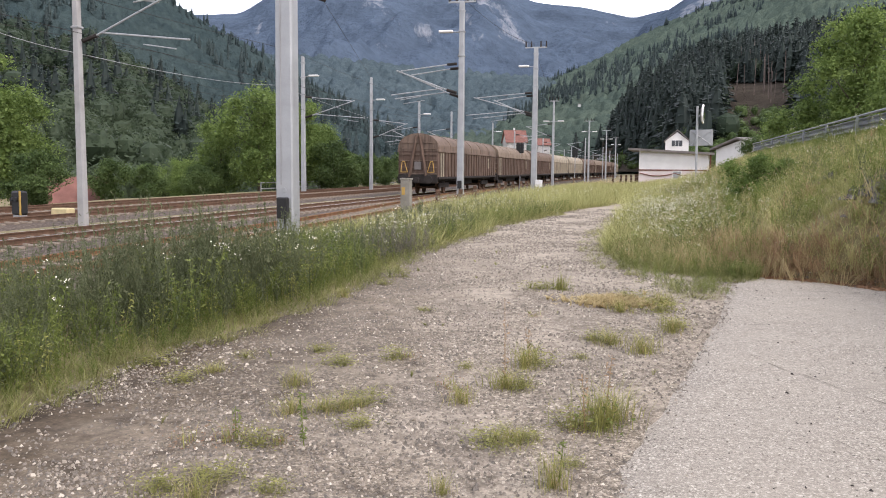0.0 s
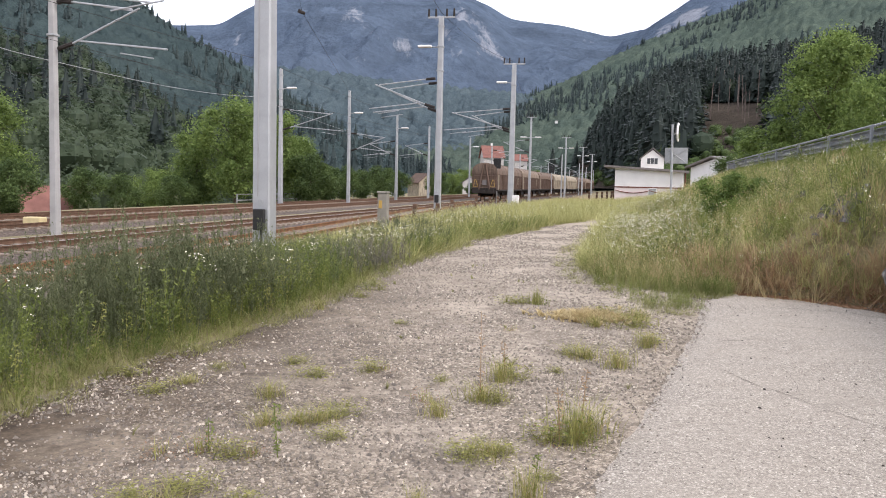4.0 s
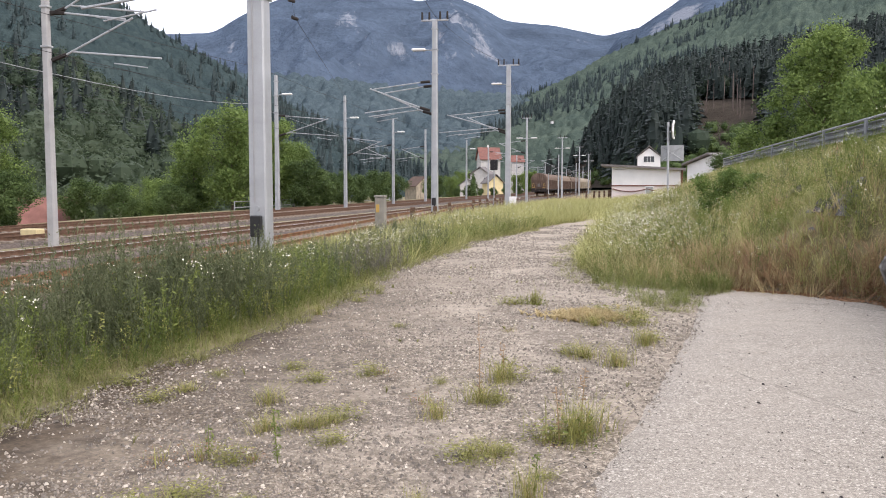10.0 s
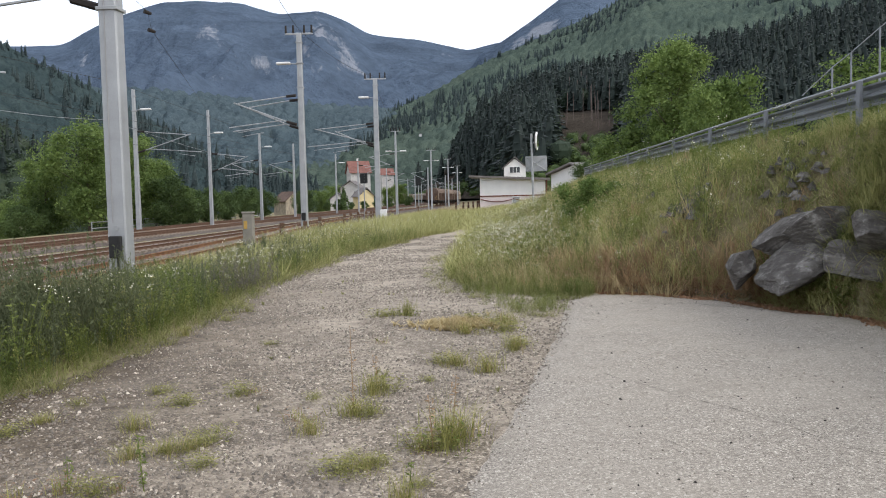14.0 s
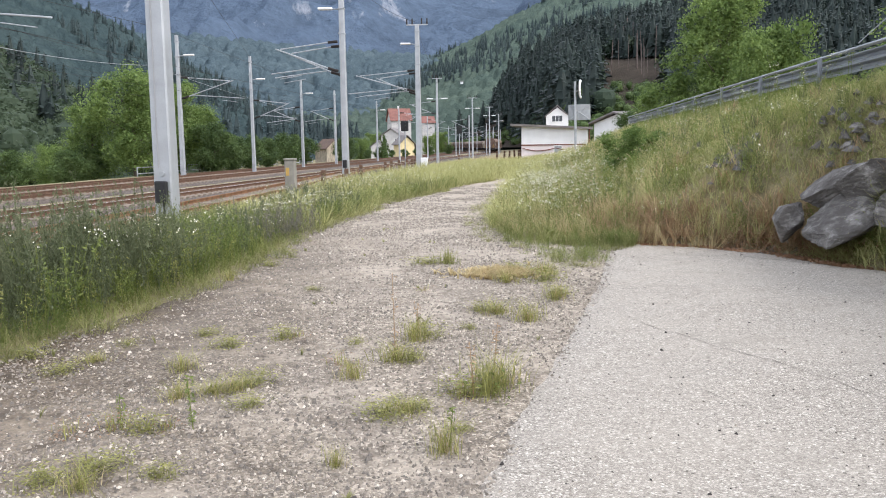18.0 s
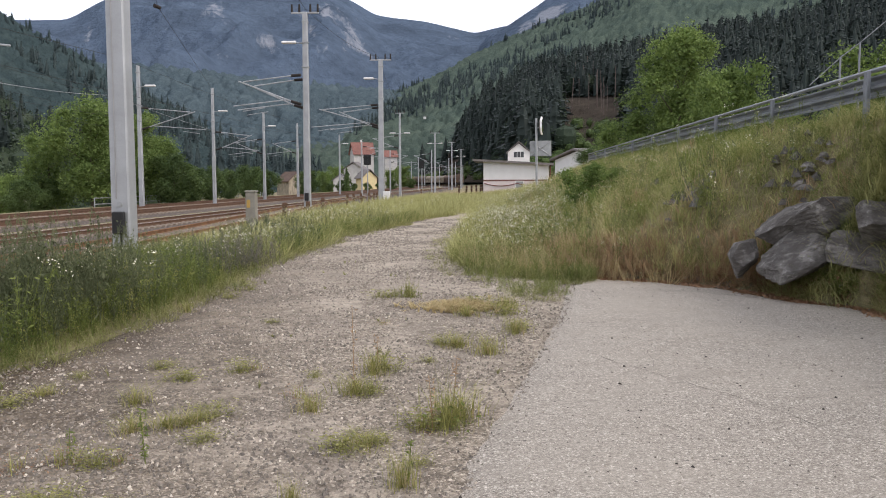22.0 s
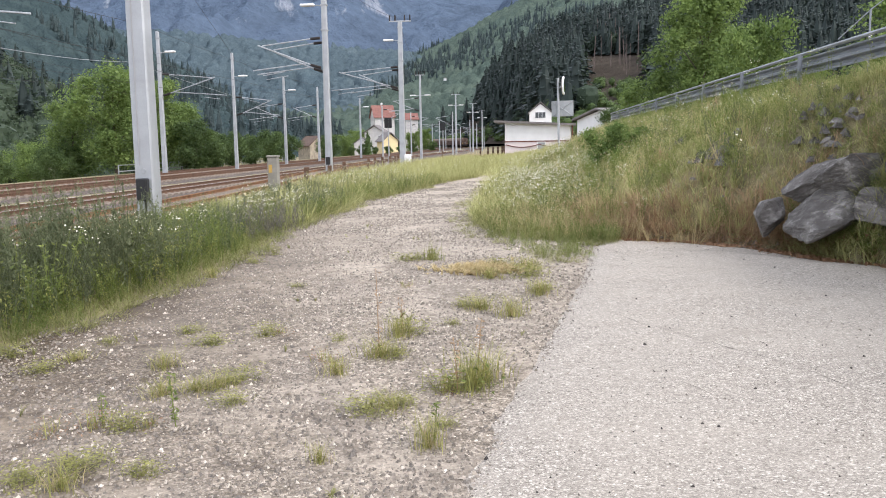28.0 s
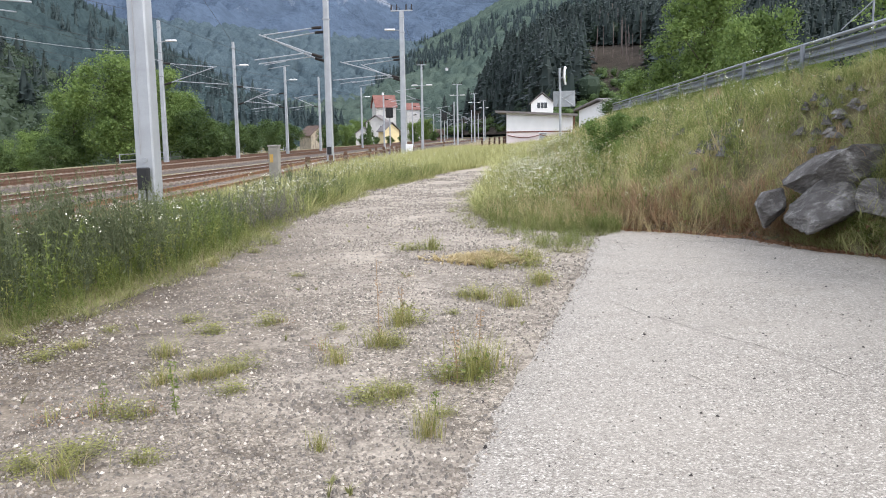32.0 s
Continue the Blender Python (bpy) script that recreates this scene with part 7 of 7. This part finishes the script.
for k, (x, y, kind, w, h) in enumerate(TUFT_AT):
    mine = TUFT_KINDS.setdefault(kind, [])
    m = place((x, y, float(height(x, y)) + 0.012), k * 67) @ Matrix.Diagonal((w * 1.25, w * 0.98, h * 1.15, 1))
    if len(mine) < 3:
        mine.append(gravel_tuft(kind, 200 + k))
        mine[-1].matrix_world = m
    else:
        copy_to(mine[k % 3], m)


def seedling(at, h, leaves, label, dry=False):
    """One upright stem with small leaves up its length."""
    r = np.random.default_rng(int(at[0] * 100) + 900)
    g = empty("seedling", place((at[0], at[1], float(height(*at)) + 0.01), r.uniform(0, 360), 3, 2))
    tagged(g, label, "weed", group="single stems on the gravel")
    bm = bmesh.new()
    rod(bm, (0, 0, 0), (0.01, 0, h), 0.004, 0.002, 5)
    part("stem", bm, M_DEAD if dry else M_WEED_LUSH, g)
    t = r.uniform(0.15, 1.0, leaves)
    a = r.uniform(0, 6.28, leaves)
    c = np.stack([0.02 * np.cos(a), 0.02 * np.sin(a), h * t], 1)
    v, f, _ = leaf_quads(r, c, 0.011, 0.5, 0, 3.5)
    ob = mesh_from("foliage", v, f, M_DEAD if dry else M_WEED_LUSH)
    ob.parent = g
    tagged(ob, kind="stuff")


seedling((0.47, 6.0), 0.66, 26, "tall dry brown stalk standing on the gravel", True)
seedling((-0.77, 4.57), 0.33, 60, "upright light green seedling on the gravel")
seedling((-1.2, 4.75), 0.2, 40, "upright light green seedling on the gravel")
seedling((0.6, 4.1), 0.24, 30, "upright light green seedling on the gravel")
seedling((1.05, 5.2), 0.42, 24, "thin dry stalk rising from a grass tuft", True)
seedling((0.88, 4.95), 0.36, 24, "thin dry stalk rising from a grass tuft", True)
seedling((0.72, 6.7), 0.3, 22, "thin dry stalk rising from a grass tuft", True)
# low growth where weeds and gravel meet
p, s, l = strip(1700, 2.0, 30, lambda s: path_left(s) - 0.45, lambda s: path_left(s) + 0.28 + 0.25 * wave(s, 0 * s, 1.7, 9.0), None, 1.5)
growth("edge_grass", TUFTS, p, rg.uniform(0.05, 0.2, len(p)), M_VERGE, "short grass creeping from the weeds into the gravel", 0.3, wide=rg.uniform(0.15, 0.6, len(p)), category="grass")
p, s, l = strip(420, 2.0, 16, lambda s: path_left(s) - 0.5, lambda s: path_left(s) + 0.1 + 0.3 * wave(s, 0 * s, 1.7, 9.0), None, 1.3)
growth("edge_weeds", LUSH, p, rg.uniform(0.08, 0.25, len(p)), M_WEED_LUSH, "small weeds creeping from the verge into the gravel", 0.2)
# small sparse growth all over the gravel
p, s, l = strip(420, 2.5, 16, path_left, path_right, lambda s, l: clump(s, l, 1.6, 0.5) | (l < path_left(s) + 0.4))
growth("sparse_grass", SHORT, p + np.array([0, 0, 0.028]), rg.uniform(0.03, 0.09, len(p)), M_VERGE, "sparse short grass between the stones", 0.3, wide=rg.uniform(0.04, 0.11, len(p)), category="grass")
sp = sl(10.05, -0.4)
q = rg.normal(0, 1, (420, 2)) * np.array([0.22, 0.2])
px, py = sp.x + q[:, 0], sp.y + q[:, 1]
growth("dry_mat", SHORT, np.stack([px, py, height(px, py) + 0.015], 1), rg.uniform(0.03, 0.1, 420), M_STRAW, "mat of dead straw-coloured grass on the gravel", 0.3, wide=rg.uniform(0.08, 0.2, 420), category="grass")

# ---- loose stones ----
def stone_build(nt, b):
    col = ramp(nt, rand_island(nt), [(0.0, (0.085, 0.07, 0.053)), (0.35, (0.15, 0.125, 0.094)), (0.72, (0.255, 0.215, 0.163)), (0.92, (0.41, 0.354, 0.278)), (1.0, (0.68, 0.61, 0.5))])
    v = coords(nt)
    g = noise_tex(nt, v, 120, 3)
    nt.links.new(mix(nt, 0.2, col, ramp(nt, g, [(0.3, (0.15, 0.14, 0.13)), (0.7, (0.5, 0.48, 0.46))])), b.inputs["Base Color"])


M_STONE = material("limestone_chips", stone_build, 0.9)
STONES = [stone_template(rg) for _ in range(14)]
p, s, l = strip(165000, 2.4, 34, path_left, path_right, lambda s, l: (wave(s, l, 0.9, 8.0) + 0.5 * wave(s, l, 3.1, 2.0) + rg.uniform(-0.9, 0.9, len(s)) - 0.2 * smooth(-2.6, -3.8, l + 0.12 * (s - 5)) > np.interp(s, [2, 20, 34], [-0.15, 0.1, 0.7])), 2.1)
size = (0.0042 + 0.012 * rg.uniform(size=len(p)) ** 2.4) * np.interp(s, [2.4, 8, 20, 34], [0.9, 1.0, 1.5, 1.9])
growth("loose_stones", STONES, p + np.array([0, 0, 0.033]), size, M_STONE, "loose pale limestone chips on the gravel track", 0.0, category="gravel")
p, s, l = strip(5000, 2.5, 12.6, asphalt_edge, asphalt_far, None, 1.4)
growth("loose_grit", STONES, p + np.array([0, 0, 0.047]), 0.002 + 0.006 * rg.uniform(size=len(p)) ** 3, M_STONE, "grit and small stones scattered on the asphalt", 0.0, category="gravel")
p, s, l = strip(70, 2.5, 13, path_left, path_right)
growth("pale_pebbles", STONES, p + np.array([0, 0, 0.038]), rg.uniform(0.012, 0.026, len(p)), M_STONE, "larger pale pebbles on the gravel track", 0.0, category="gravel")
M_DARK_STONE = plain("dark_grit", (0.05, 0.044, 0.04), 0.4, 20.0, 0.9)
p, s, l = strip(230, 2.8, 12.5, asphalt_edge, asphalt_far, None, 1.2)
growth("dark_grit", STONES, p + np.array([0, 0, 0.046]), 0.005 + 0.009 * rg.uniform(size=len(p)) ** 2, M_DARK_STONE, "dark loose stones scattered on the asphalt", 0.0, category="gravel")
p, s, l = strip(9000, 9.0, 13.9, 1.4, 5.2, lambda s, l: (l - np.where(s > 13.35, toe(s), asphalt_far(s)) > -0.12) & (l - np.where(s > 13.35, toe(s), asphalt_far(s)) < 0.3))
growth("bank_debris", STONES, p + np.array([0, 0, 0.04]), 0.01 + 0.035 * rg.uniform(size=len(p)) ** 3, M_STONE, "broken stones and soil at the foot of the bank", 0.0, category="gravel")


LITTER = [leaf_quads(rg, rg.normal(0, 0.05, (14, 3)) * np.array([1, 1, 0.12]) + np.array([0, 0, 0.012]), 0.022, 0.1, 0, 2.2) for _ in range(5)]
p, s, l = strip(7000, 8.6, 14.0, 1.1, 5.2, lambda s, l: (l - np.where(s > 13.3, np.interp(s, [13.3, 14.0], [1.6, 1.9]), asphalt_far(s)) > -0.22 - 0.12 * wave(s, l, 2.5, 1.0)) & (l - np.where(s > 13.3, toe(s), asphalt_far(s)) < 0.4))
growth("leaf_litter", LITTER, p + np.array([0, 0, 0.042]), rg.uniform(0.6, 1.3, len(p)), M_REDDISH, "brown leaf litter along the end of the asphalt", 0.0, category="leaf litter")


def motions():
    """The goods train draws away along the main line and round the bend."""
    ts = sorted({t for t, _ in TAIL} | {i * 1.0 for i in range(33)})
    knots = [t for t, _ in TAIL]
    far = [s for _, s in TAIL]
    for k, w in enumerate(WAGONS):
        rows = []
        for t in ts:
            s = float(np.interp(t, knots, far)) + 11.7 + PITCH * k
            p, turn = track_pose(s, main_line(s), -0.2)
            slope = (main_line(s + 8) - main_line(s - 8)) / 16
            rows.append((t, place(p, turn - math.degrees(math.atan(slope)))))
        walk(w, rows)


motions()
